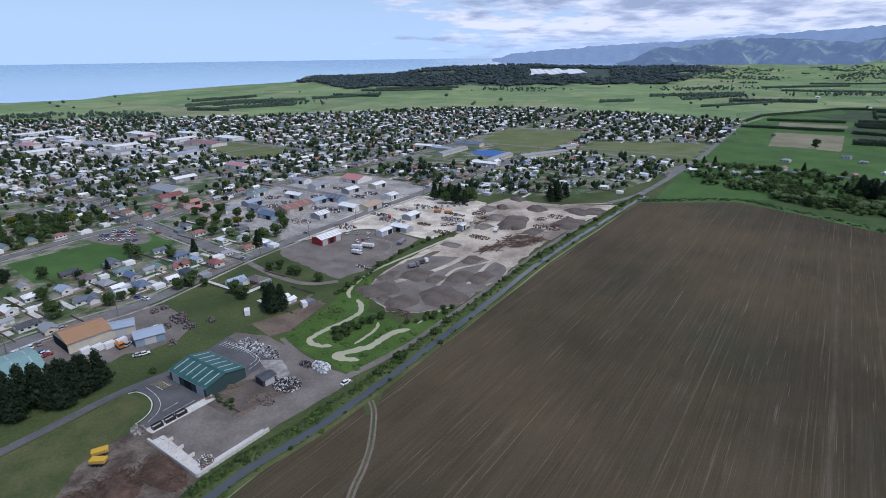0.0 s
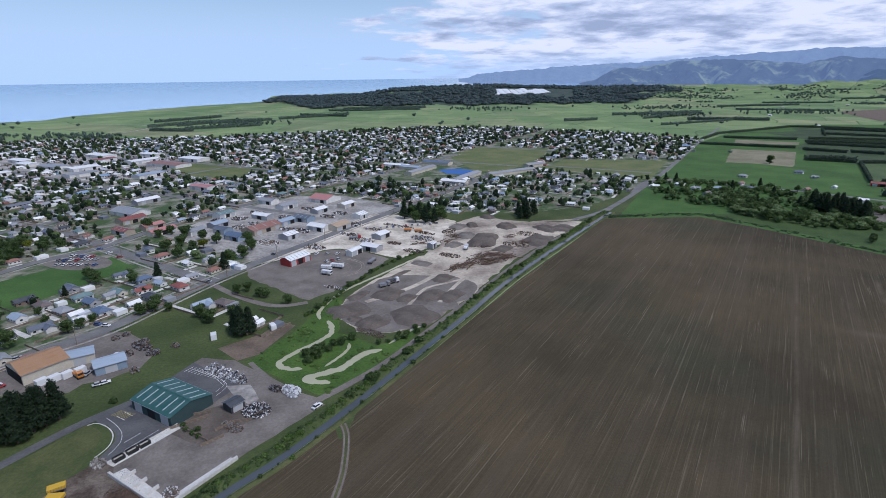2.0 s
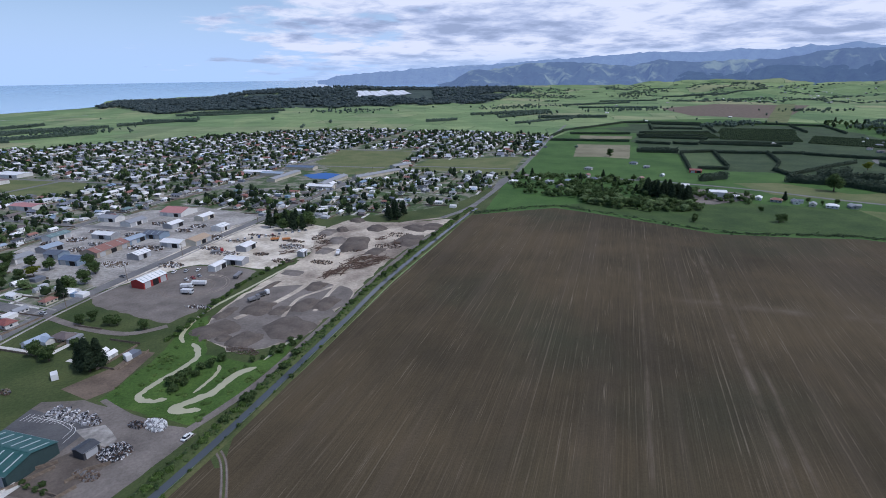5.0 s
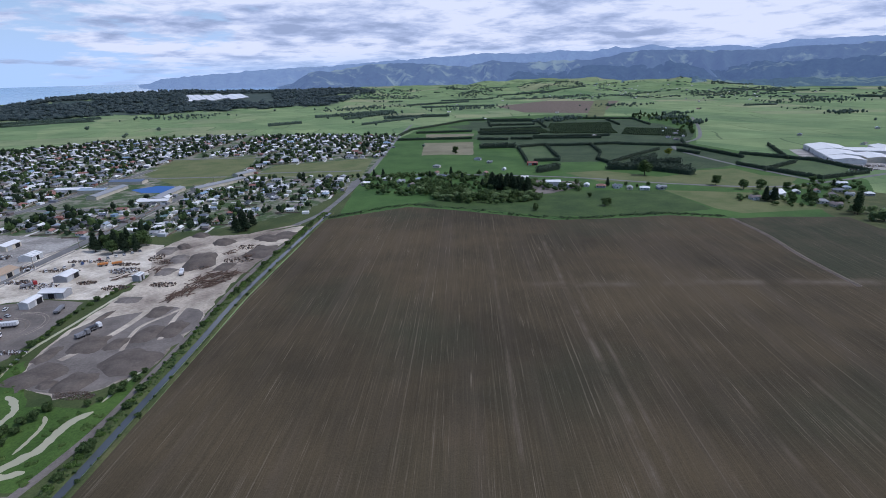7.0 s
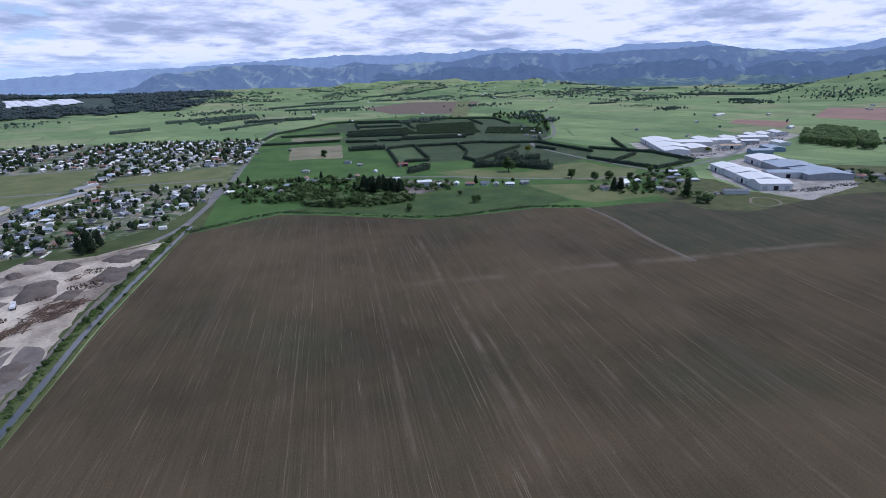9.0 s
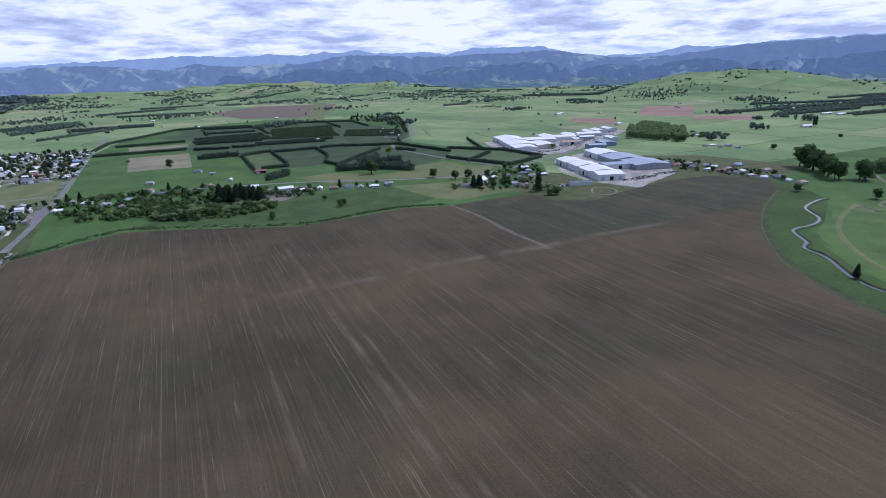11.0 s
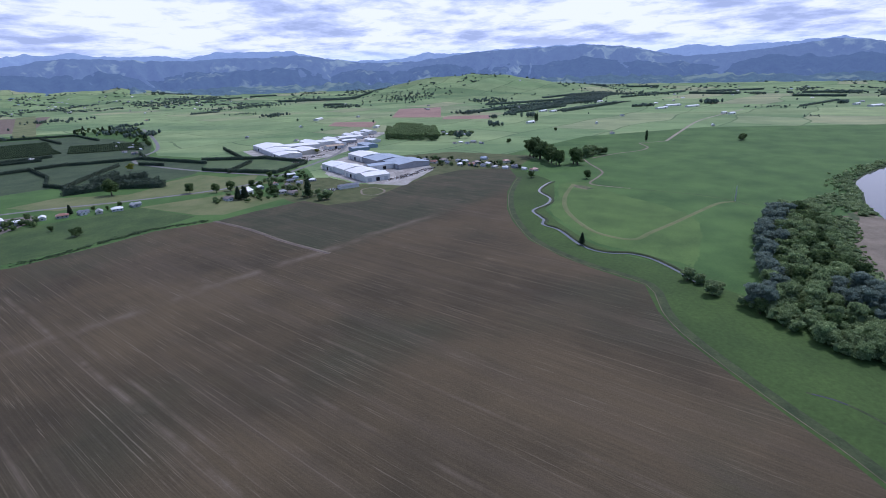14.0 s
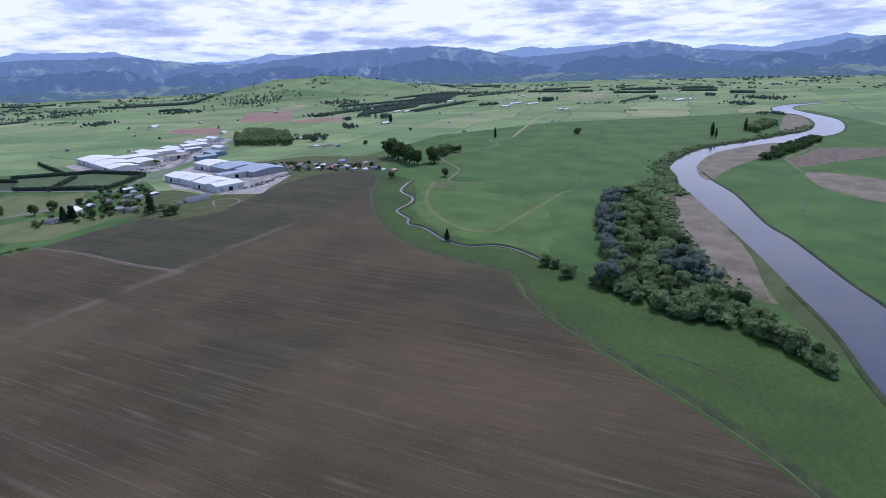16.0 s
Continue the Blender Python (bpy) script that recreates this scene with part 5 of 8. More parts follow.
for x, y in scatter([(258, 470), (262, 440), (286, 400), (330, 380), (345, 395), (312, 412), (300, 450), (285, 500)], 7, rng):
    tree("willow" if rng.random() < 0.5 else "broad", x, y, 0.75 + 0.4 * rng.random(), 0.9, group="willows behind the field")
for x, y in ((340, 458), (344, 450), (348, 442), (351, 434), (354, 426), (358, 418), (346, 460), (335, 466), (352, 448)):
    tree("conifer", x, y, 0.6 + 0.2 * rng.random(), group="dark conifers by the white house")
tree("yellow", 664, 474, 1.4)
tree("yellow", 790, 262, 1.1)

# dark conifers beside the white house, and trees round the far hamlet
for x, y in scatter([(331, 447), (346, 404), (363, 422), (348, 467)], 4.6, rng):
    tree("conifer", x, y, 0.9 + 0.3 * rng.random(), group="dark conifers by the white house")
for x, y in scatter([(1234, 974), (1238, 902), (1182, 788), (916, 599), (895, 612), (1090, 761), (1115, 907)], 15, rng):
    tree("broad" if rng.random() < 0.85 else "conifer", x, y, 0.6 + 0.5 * rng.random(), 0.9, group="trees of the far hamlet")
tree("broad", 521, 317, 1.25)
tree("broad", 365, 326, 0.8)

# shelter belts round the orchards
BELTS = [[(566, 677), (476, 553)], [(567, 677), (615, 669)], [(617, 669), (525, 543)], [(489, 554), (518, 537)], [(612, 660), (642, 638), (670, 623)], [(675, 627), (611, 547), (564, 512)], [(678, 620), (714, 600)],
         [(561, 511), (549, 478)], [(546, 476), (636, 501), (700, 515)], [(707, 490), (700, 450)], [(585, 810), (621, 769)], [(632, 774), (658, 746)], [(669, 753), (755, 674)], [(690, 943), (809, 887)],
         [(640, 876), (725, 800)], [(838, 1100), (914, 1019)], [(767, 1013), (847, 949)], [(830, 1097), (750, 981)], [(934, 1040), (817, 878)], [(943, 1035), (1038, 990), (1108, 885)], [(1055, 924), (966, 808)], [(1108, 888), (1012, 766)],
         [(474, 906), (585, 829)], [(502, 958), (588, 1054), (706, 1108), (806, 1160), (858, 1134), (934, 1052)], [(562, 987), (662, 934)], [(740, 416), (748, 325), (709, 253)], [(655, 372), (643, 332), (629, 265), (701, 250)],
         [(636, 328), (719, 334)], [(857, 439), (739, 353)], [(655, 902), (752, 836)], [(679, 766), (793, 688)], [(760, 519), (711, 395)], [(708, 596), (735, 550), (760, 519)], [(820, 560), (770, 520)]]
for b in BELTS:
    hedge(b, 4.4, 2.4, "belt", size=0.7)
# taller rows of trees by the lane
for b in ([(518, 450), (546, 432), (555, 364)], [(571, 460), (624, 466)], [(435, 489), (471, 491)], [(518, 714), (566, 684)], [(514, 452), (577, 383)], [(560, 452), (612, 420)]):
    hedge(b, 7.5, 6.5, "belt", size=0.95, label="tall ragged row of dark trees", top=0.45)
# one dark sheet under the orchards carries the cloud shadow lying there
sheet("orchard_ground", [(682, 1070), (809, 1080), (960, 1058), (1074, 915), (1049, 770), (934, 610), (794, 529), (711, 395), (633, 371), (576, 389), (518, 446), (556, 494), (508, 531), (557, 672), (543, 746), (686, 946)], 0.05, M["orchard_floor"], "orchard grass ground, darkened for the cloud shadow on it", "orchard", ragged=4)
sheet("pale_field", [(488, 837), (560, 790), (466, 661), (436, 696), (406, 710)], 0.14, M["straw"], "pale dry field beside the shelter belts", "field", ragged=2)
sheet("pale_field", [(567, 960), (645, 902), (619, 869), (533, 906)], 0.14, M["straw"], "pale dry strip between shelter belts", "field", ragged=2)
sheet("roadside_meadow", [(459, 468), (503, 450), (517, 382), (590, 364), (622, 285), (536, 262), (499, 341), (448, 406)], 0.052, M["drygrass"], "light grass meadow beside the road", "field", ragged=2)
block_lift = 0.06
for pts, mt in (([(566, 675), (617, 669), (525, 543), (476, 553)], "orchard_grass"), ([(620, 662), (673, 626), (611, 547), (566, 514), (530, 543)], "orchard_floor"), ([(680, 618), (730, 596), (700, 517), (640, 505), (570, 512), (614, 546)], "orchard_floor"),
                ([(585, 826), (690, 940), (808, 884), (755, 690), (670, 756)], "orchard_floor"), ([(834, 890), (940, 1020), (1100, 885), (1010, 770), (980, 650), (872, 578), (740, 690), (732, 783)], "orchard_floor"), ([(690, 950), (806, 1150), (935, 1035), (812, 884)], "orchard_floor"),
                ([(655, 368), (740, 412), (746, 325), (708, 258), (632, 268)], "orchard_grass")):
    block_lift += 0.005
    sheet("orchard_block", pts, block_lift, M[mt], "grass floor between orchard rows, cloud shadow toned into darker plots", "orchard", ragged=2)
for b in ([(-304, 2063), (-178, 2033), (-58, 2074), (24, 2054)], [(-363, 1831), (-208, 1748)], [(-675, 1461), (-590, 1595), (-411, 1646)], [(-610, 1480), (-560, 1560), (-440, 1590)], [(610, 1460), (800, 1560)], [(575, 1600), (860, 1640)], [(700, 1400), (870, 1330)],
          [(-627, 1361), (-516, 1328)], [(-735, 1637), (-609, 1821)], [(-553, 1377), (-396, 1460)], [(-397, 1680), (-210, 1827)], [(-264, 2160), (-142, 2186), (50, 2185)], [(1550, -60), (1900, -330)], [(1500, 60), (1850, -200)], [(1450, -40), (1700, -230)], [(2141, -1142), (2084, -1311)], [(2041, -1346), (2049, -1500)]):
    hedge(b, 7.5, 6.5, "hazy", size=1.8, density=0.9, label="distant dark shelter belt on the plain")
# the square poplar plantation behind the packing sheds
for x, y in scatter([(943, 182), (924, 92), (1064, 105), (1173, 187), (1061, 203)], 9.5, rng):
    tree("willow", x, y, 1.05 + 0.2 * rng.random(), 1.35, "close green tree in a square plantation", "tree plantation")

# garden trees round the houses beyond the field
for poly, gap in (([(228, 556), (268, 604), (360, 545), (405, 470), (350, 425), (305, 460), (268, 508), (240, 520)], 12), ([(414, 410), (470, 350), (462, 336), (408, 392)], 11), ([(478, 272), (548, 258), (606, 250), (596, 206), (500, 200)], 11.5),
                  ([(724, 135), (730, 80), (668, -24), (632, -34), (672, 70), (690, 125)], 11), ([(990, 100), (1050, 100), (1040, 40), (990, 40)], 18)):
    for x, y in scatter(poly, gap, rng):
        if min(math.hypot(x - a, y - b) for a, b in EAST) > 7.5:
            tree(("broad", "broad", "willow", "bush", "broad", "bush", "willow", "conifer")[int(rng.integers(0, 8))], x, y, 0.45 + 0.35 * rng.random(), group="garden trees beyond the field")

# ---- buildings ----


def roof_material(name, colour, rough=0.45, worn=0.25):
    """Ribbed painted steel: fine ribs down the slope, faded and stained."""
    k = Mat(name, rough, 0.0, 0.4)
    c = k.mix(k.span(k.noise(0.35, 5), 0.35, 0.7, 0, worn), colour, tuple(min(1, v * 0.6 + 0.18) for v in colour))
    c = k.mix(k.span(k.noise(1.2, 4, 0.7, k.at(0, (1, 0.15, 1))), 0.5, 0.75, 0, 0.35), c, tuple(v * 0.55 for v in colour))
    wv = k.nt.nodes.new("ShaderNodeTexWave")
    wv.inputs["Scale"].default_value = 2.2
    k.nt.links.new(k.tc, wv.inputs["Vector"])
    return k.done(c, wv.outputs["Fac"], 0.25, 0.04)


ROOF = {n: roof_material("roof_" + n, c) for n, c in (
    ("red", (0.26, 0.080, 0.062)), ("rust", (0.29, 0.135, 0.10)), ("blue", (0.11, 0.155, 0.24)), ("sky", (0.34, 0.41, 0.50)), ("slate", (0.12, 0.14, 0.18)), ("grey", (0.30, 0.31, 0.33)),
    ("dark", (0.06, 0.065, 0.075)), ("white", (0.84, 0.84, 0.83)), ("brown", (0.16, 0.125, 0.115)), ("teal", (0.16, 0.24, 0.24)), ("orange", (0.36, 0.205, 0.105)), ("green", (0.026, 0.098, 0.088)),
    ("mint", (0.22, 0.36, 0.34)), ("tan", (0.45, 0.33, 0.22)), ("pink", (0.50, 0.22, 0.20)))}
WALL = {n: two_tone("wall_" + n, tuple(v * 0.85 for v in c), c, 0.3, 2.5, rough=0.8, mott=0.2) for n, c in (
    ("white", (0.72, 0.71, 0.68)), ("cream", (0.60, 0.55, 0.45)), ("grey", (0.36, 0.36, 0.37)), ("brown", (0.26, 0.19, 0.15)), ("red", (0.36, 0.050, 0.045)), ("green", (0.045, 0.075, 0.075)),
    ("dark", (0.06, 0.06, 0.065)), ("blue", (0.25, 0.32, 0.40)), ("tan", (0.42, 0.36, 0.28)))}
GLASS = Mat("window_glass", 0.12, 0.0, 0.6).done((0.03, 0.035, 0.045))
FRAME = Mat("white_joinery", 0.6).done((0.70, 0.70, 0.68))
DOOR = Mat("roller_door", 0.5).done((0.45, 0.46, 0.47))
# near-black panel colour: the shade inside an open doorway, painted on
DARKGAP = Mat("doorway_shade", 0.9).done((0.02, 0.02, 0.022))
SKYLIGHT = Mat("clear_roof_sheet", 0.35).done((0.42, 0.48, 0.48))
TIMBER = two_tone("weathered_timber", (0.14, 0.11, 0.085), (0.26, 0.21, 0.16), 0.6, 4.0)
STEEL = Mat("galvanised_steel", 0.4, 0.6).done((0.45, 0.46, 0.48))


def box_bm(bm, x0, x1, y0, y1, z0, z1):
    vs = [bm.verts.new((x, y, z)) for z in (z0, z1) for x, y in ((x0, y0), (x1, y0), (x1, y1), (x0, y1))]
    for f in ((3, 2, 1, 0), (4, 5, 6, 7), (0, 1, 5, 4), (1, 2, 6, 5), (2, 3, 7, 6), (3, 0, 4, 7)):
        bm.faces.new([vs[i] for i in f])
    return vs


def box(x0, x1, y0, y1, z0, z1, bevel=0.0):
    bm = bmesh.new()
    box_bm(bm, x0, x1, y0, y1, z0, z1)
    if bevel:
        bmesh.ops.bevel(bm, geom=bm.edges[:], offset=bevel, segments=1, affect='EDGES')
    return bm


def gable_wall(bm, x0, x1, y0, y1, h, ridge, z0=0.0):
    """A walled box with gable ends; the ridge runs along y."""
    m = (x0 + x1) / 2
    a = [bm.verts.new(p) for p in ((x0, y0, z0), (x1, y0, z0), (x1, y0, h), (m, y0, ridge), (x0, y0, h))]
    b = [bm.verts.new(p) for p in ((x0, y1, z0), (x1, y1, z0), (x1, y1, h), (m, y1, ridge), (x0, y1, h))]
    bm.faces.new(a)
    bm.faces.new(b[::-1])
    bm.faces.new((a[1], b[1], b[2], a[2]))
    bm.faces.new((b[0], a[0], a[4], b[4]))


def slab(bm, quad, thick):
    """A thin plate under a quad."""
    n = (Vector(quad[1]) - Vector(quad[0])).cross(Vector(quad[2]) - Vector(quad[0])).normalized()
    if n.z < 0:
        quad, n = quad[::-1], -n
    t = [bm.verts.new(Vector(q) + n * 0.03) for q in quad]
    b = [bm.verts.new(Vector(q) - n * thick) for q in quad]
    bm.faces.new(t)
    bm.faces.new(b[::-1])
    k = len(quad)
    for i in range(k):
        bm.faces.new((b[i], b[(i + 1) % k], t[(i + 1) % k], t[i]))


def gable_roof(bm, x0, x1, y0, y1, h, ridge, over=0.5, thick=0.1):
    m, s = (x0 + x1) / 2, (ridge - h) / ((x1 - x0) / 2)
    for sx, xe in ((-1, x0 - over), (1, x1 + over)):
        ze = h - s * over
        slab(bm, [(xe, y0 - over, ze + 0.12), (m, y0 - over, ridge + 0.12), (m, y1 + over, ridge + 0.12), (xe, y1 + over, ze + 0.12)], thick)


def hip_roof(bm, x0, x1, y0, y1, h, ridge, over=0.6):
    m, k = (x0 + x1) / 2, (x1 - x0) / 2
    X0, X1, Y0, Y1, z = x0 - over, x1 + over, y0 - over, y1 + over, h
    r0, r1 = (m, y0 + k * 0.95, ridge), (m, y1 - k * 0.95, ridge)
    for q in ([(X0, Y0, z), (X1, Y0, z), r0], [(X1, Y1, z), (X0, Y1, z), r1], [(X1, Y0, z), (X1, Y1, z), r1, r0], [(X0, Y1, z), (X0, Y0, z), r0, r1]):
        slab(bm, [Vector(p) + Vector((0, 0, 0.1)) for p in q], 0.1)


def window(parent, x, y, z, w, h, face, panes=True):
    """A framed window on a wall; face is 'x', '-x', 'y' or '-y'."""
    s = 1 if face[0] != '-' else -1
    t, d = 0.05, w / 2
    if face[-1] == 'x':
        f, g = box(x - t, x + t, y - d, y + d, z, z + h), box(x + s * t - 0.02, x + s * t + 0.02, y - d + .09, y + d - .09, z + .09, z + h - .09)
    else:
        f, g = box(x - d, x + d, y - t, y + t, z, z + h), box(x - d + .09, x + d - .09, y + s * t - 0.02, y + s * t + 0.02, z + .09, z + h - .09)
    if panes:
        win = part("window", f, FRAME, parent)
        part("pane", g, GLASS, win)
    else:
        f.free()
        part("window", g, GLASS, parent)


HOUSES = {}


def house_proto(style, roof, wall, panes):
    """A one-storey weatherboard house, built once for each style and colour."""
    key = (style, roof, wall, panes)
    if key in HOUSES:
        return None
    ob = new("house")
    w, l, h, rg = {"gable": (6.8, 10.5, 2.6, 4.2), "hip": (7.6, 11.5, 2.6, 4.5), "ell": (6.6, 12, 2.6, 4.2), "small": (5.2, 8, 2.5, 3.9)}[style]
    x0, x1, y0, y1 = -w / 2, w / 2, -l / 2, l / 2
    bm = bmesh.new()
    rb = bmesh.new()
    if style == "hip":
        box_bm(bm, x0, x1, y0, y1, 0, h)
        hip_roof(rb, x0, x1, y0, y1, h, rg)
    else:
        gable_wall(bm, x0, x1, y0, y1, h, rg)
        gable_roof(rb, x0, x1, y0, y1, h, rg)
    part("wall", bm, WALL[wall], ob)
    part("roof", rb, ROOF[roof], ob)
    if style == "ell":
        wb, wr = bmesh.new(), bmesh.new()
        gable_wall(wb, -2.8, 2.8, -5.0, 0.5, h, rg - 0.3)
        gable_roof(wr, -2.8, 2.8, -5.0, 2.2, h, rg - 0.3)
        for b in (wb, wr):
            bmesh.ops.rotate(b, verts=b.verts, cent=(0, 0, 0), matrix=Matrix.Rotation(radians(90), 3, 'Z'))
            bmesh.ops.translate(b, verts=b.verts, vec=(w / 2 - 0.2, 3.2, 0))
        part("wing", wb, WALL[wall], ob)
        part("wing_roof", wr, ROOF[roof], ob)
    if style != "small":
        for y in (-l * 0.33, l * 0.02) + (() if style == "ell" else (l * 0.33,)):
            window(ob, x1, y, 0.9, 1.7, 1.2, 'x', panes)
        for y in (-l * 0.3, l * 0.3) if panes else (-l * 0.3,):
            window(ob, x0, y, 0.9, 1.7, 1.2, '-x', panes)
        window(ob, 0, y0, 0.9, 2.0, 1.2, '-y', panes)
        if panes:
            window(ob, 0.4, y1, 0.9, 1.8, 1.2, 'y', panes)
        if panes:
            part("door", box(x0 - 0.06, x0 + 0.02, -0.5, 0.5, 0.1, 2.1), WALL["brown"], ob)
    else:
        part("door", box(x1 - 0.02, x1 + 0.06, -1.3, 1.3, 0.05, 2.2), DOOR, ob)
    HOUSES[key] = ob
    return ob


ROOF_WORDS = {"red": "red", "rust": "rust-red", "blue": "blue", "sky": "pale blue", "slate": "slate grey", "grey": "grey", "dark": "dark grey", "white": "white", "brown": "brown", "teal": "grey-green", "tan": "tan", "pink": "faded pink",
              "orange": "orange", "green": "green", "mint": "mint green"}


def house(x, y, az, style, roof, wall, group="houses of the town", panes=False):
    """az: the way of the ridge, degrees clockwise from +y."""
    m = pose(x, y, land(x, y) + 0.05, 0, 0, -az) @ Matrix.Diagonal((0.8, 0.8, 0.85, 1))
    first = house_proto(style, roof, wall, panes)
    if first:
        first.matrix_world = m
        what = "garage" if style == "small" else "house"
        if style == "small":
            first.name = "garage"
        return tagged(first, f"{wall} weatherboard {what} with {ROOF_WORDS[roof]} metal roof", what, group)
    return copy_thing(HOUSES[(style, roof, wall, panes)], m)


def shed(x, y, az, w, l, h, ridge, roof, wall, label, name="shed", doors=2, skylights=0, door_side='x', open_end=False, group=""):
    """A portal shed: walls, two roof planes, ridge cap, roller doors and clear roof sheets."""
    ob = new(name)
    ob.matrix_world = pose(x, y, land(x, y) + 0.05, 0, 0, -az)
    x0, x1, y0, y1 = -w / 2, w / 2, -l / 2, l / 2
    bm, rb = bmesh.new(), bmesh.new()
    gable_wall(bm, x0, x1, y0, y1, h, ridge)
    gable_roof(rb, x0, x1, y0, y1, h, ridge, 0.35, 0.08)
    part("wall", bm, WALL[wall], ob)
    part("roof", rb, ROOF[roof], ob)
    part("ridge_cap", box(-0.25, 0.25, y0 - 0.3, y1 + 0.3, ridge + 0.12, ridge + 0.24, 0.04), ROOF[roof], ob)
    sx = x1 if door_side == 'x' else x0
    for i in range(doors):
        yy = y0 + l * (i + 0.5) / doors
        dw = min(2.2, l / doors * 0.36)
        part("roller_door", box(sx - 0.08, sx + 0.08, yy - dw, yy + dw, 0.05, min(h - 0.5, 4.2)), DOOR if i % 2 == 0 else DARKGAP, ob)
    if open_end:
        part("doorway", box(x0 + 0.8, x1 - 0.8, y0 - 0.07, y0 + 0.05, 0.05, h - 0.4), DARKGAP, ob)
    s = (ridge - h) / (w / 2)
    for i in range(skylights):
        yy = y0 + l * (i + 0.5) / skylights
        for sgn in (-1, 1):
            b = bmesh.new()
            a, c = 0.06 * w, 0.44 * w
            slab(b, [(sgn * a, yy - 0.25, ridge - s * a + 0.2), (sgn * c, yy - 0.25, ridge - s * c + 0.2), (sgn * c, yy + 0.25, ridge - s * c + 0.2), (sgn * a, yy + 0.25, ridge - s * a + 0.2)], 0.03)
            part("skylight", b, SKYLIGHT, ob)
    for sgn in (-1, 1):
        part("gutter", box(sgn * (w / 2 + 0.36) - 0.09, sgn * (w / 2 + 0.36) + 0.09, y0, y1, h - s * 0.35 - 0.02, h - s * 0.35 + 0.13), STEEL, ob)
    return tagged(ob, label, "shed" if name != "warehouse" else "warehouse", group)


# sheds near the ditch and the contractor's yard
shed(-101.3, 186.3, 124, 16.5, 23, 4.2, 6.2, "green", "green", "large green steel shed with clear roof strips", doors=3, skylights=6, door_side='x', open_end=False)
shed(-78.5, 183.5, 40, 5.0, 5.5, 2.9, 3.5, "dark", "dark", "small black shed in the recycling yard", doors=1)
shed(-168, 217.5, 38, 17, 17, 4.6, 7.4, "orange", "cream", "orange roofed steel workshop shed on hardfill", doors=2, door_side='-x', open_end=True)
shed(-155.5, 224.5, 60, 8.5, 11, 4.0, 4.9, "sky", "cream", "pale blue roofed lean-to workshop", doors=1)
shed(-139.5, 217.5, 55, 9, 11.5, 3.6, 5.2, "sky", "blue", "pale blue steel shed on hardfill", doors=1, door_side='x')
shed(-178, 190, 40, 22, 17, 4.4, 6.6, "mint", "grey", "mint green roofed warehouse", name="warehouse", doors=3, skylights=3)
shed(-88.5, 348, 37, 9.5, 17, 4.2, 5.8, "white", "red", "red walled shed with pale skylit roof", doors=3, skylights=6)
HALLS = [(-144, 408, 14, 22, "blue", "blue"), (-131, 430, 20, 40, "rust", "tan"), (-170, 446, 13, 20, "sky", "grey"), (-160, 427, 12, 18, "slate", "blue"), (-181, 426, 12, 20, "grey", "white"),
         (-105, 406, 13, 16, "white", "grey"), (-86, 428, 13, 24, "white", "white"), (-71, 430, 16, 24, "tan", "cream"), (-117, 449, 12, 22, "sky", "blue"), (-103, 458, 14, 22, "slate", "blue"),
         (-95, 487, 12, 20, "white", "grey"), (-128, 508, 14, 26, "grey", "white"), (-97, 535, 28, 32, "pink", "white"), (-57, 463, 13, 15, "white", "white"), (-36, 400, 11, 17, "white", "grey"),
         (-41, 370, 10, 20, "white", "grey"), (-52, 362, 7, 16, "white", "white"), (1, 371, 6, 8, "white", "grey"), (-264, 498, 24, 46, "grey", "white"), (-250, 470, 16, 30, "red", "tan"), (-272, 547, 14, 34, "white", "grey"),
         (-238, 432, 12, 24, "red", "tan"), (-222, 446, 12, 24, "pink", "tan"), (-208, 430, 12, 30, "pink", "cream"), (-150, 530, 14, 26, "grey", "white"), (-176, 480, 13, 24, "teal", "white"),
         (-73, 506, 12, 22, "white", "cream"), (-140, 470, 12, 26, "white", "grey")]
for i, (x, y, w, l, rf, wl) in enumerate(HALLS):
    shed(x, y, 33 if i % 3 else 123, w * 0.75, l * 0.70, 3.6, 3.6 + w * 0.11, rf, wl, f"{ROOF_WORDS[rf]} roofed {wl} industrial shed", doors=2 + i % 2, skylights=3 if i % 4 == 1 else 0, group="industrial sheds")
CENTRE = [(-350, 790, 34, 90, "rust"), (-404, 831, 30, 60, "white"), (-334, 840, 30, 60, "white"), (-456, 771, 34, 50, "white"), (-505, 790, 30, 60, "grey"), (-545, 730, 30, 50, "white"), (-593, 860, 26, 60, "white"),
          (-339, 702, 24, 46, "sky"), (-501, 903, 30, 70, "white"), (-689, 921, 36, 80, "white"), (-239, 610, 20, 40, "pink"), (-430, 720, 26, 50, "grey"), (-600, 790, 26, 50, "pink"), (-640, 850, 26, 46, "white"),
          (-560, 820, 24, 44, "white"), (-470, 850, 24, 44, "red"), (-420, 900, 24, 50, "white"), (-720, 830, 26, 50, "grey")]
for i, (x, y, w, l, rf) in enumerate(CENTRE):
    shed(x, y, 33 if i % 2 else 123, w * 0.72, l * 0.72, 4.2, 5.2, rf, "white", f"large {ROOF_WORDS[rf]} roofed town building", name="warehouse", doors=2, group="town centre buildings")
for x, y, az, w, l, rf in ((52, 640, 33, 11, 60, "grey"), (109, 664, 60, 11, 70, "grey"), (150, 716, 60, 10, 30, "grey"), (-30, 735, 123, 11, 40, "white"), (0, 694, 33, 11, 60, "grey"), (24, 752, 123, 14, 40, "blue"),
                           (36, 606, 123, 10, 30, "white"), (-12, 716, 123, 12, 30, "sky")):
    shed(x, y, az, w, l, 3.4, 4.8, rf, "cream", f"long school block with {ROOF_WORDS[rf]} roof", name="school_block", doors=0, group="school blocks")
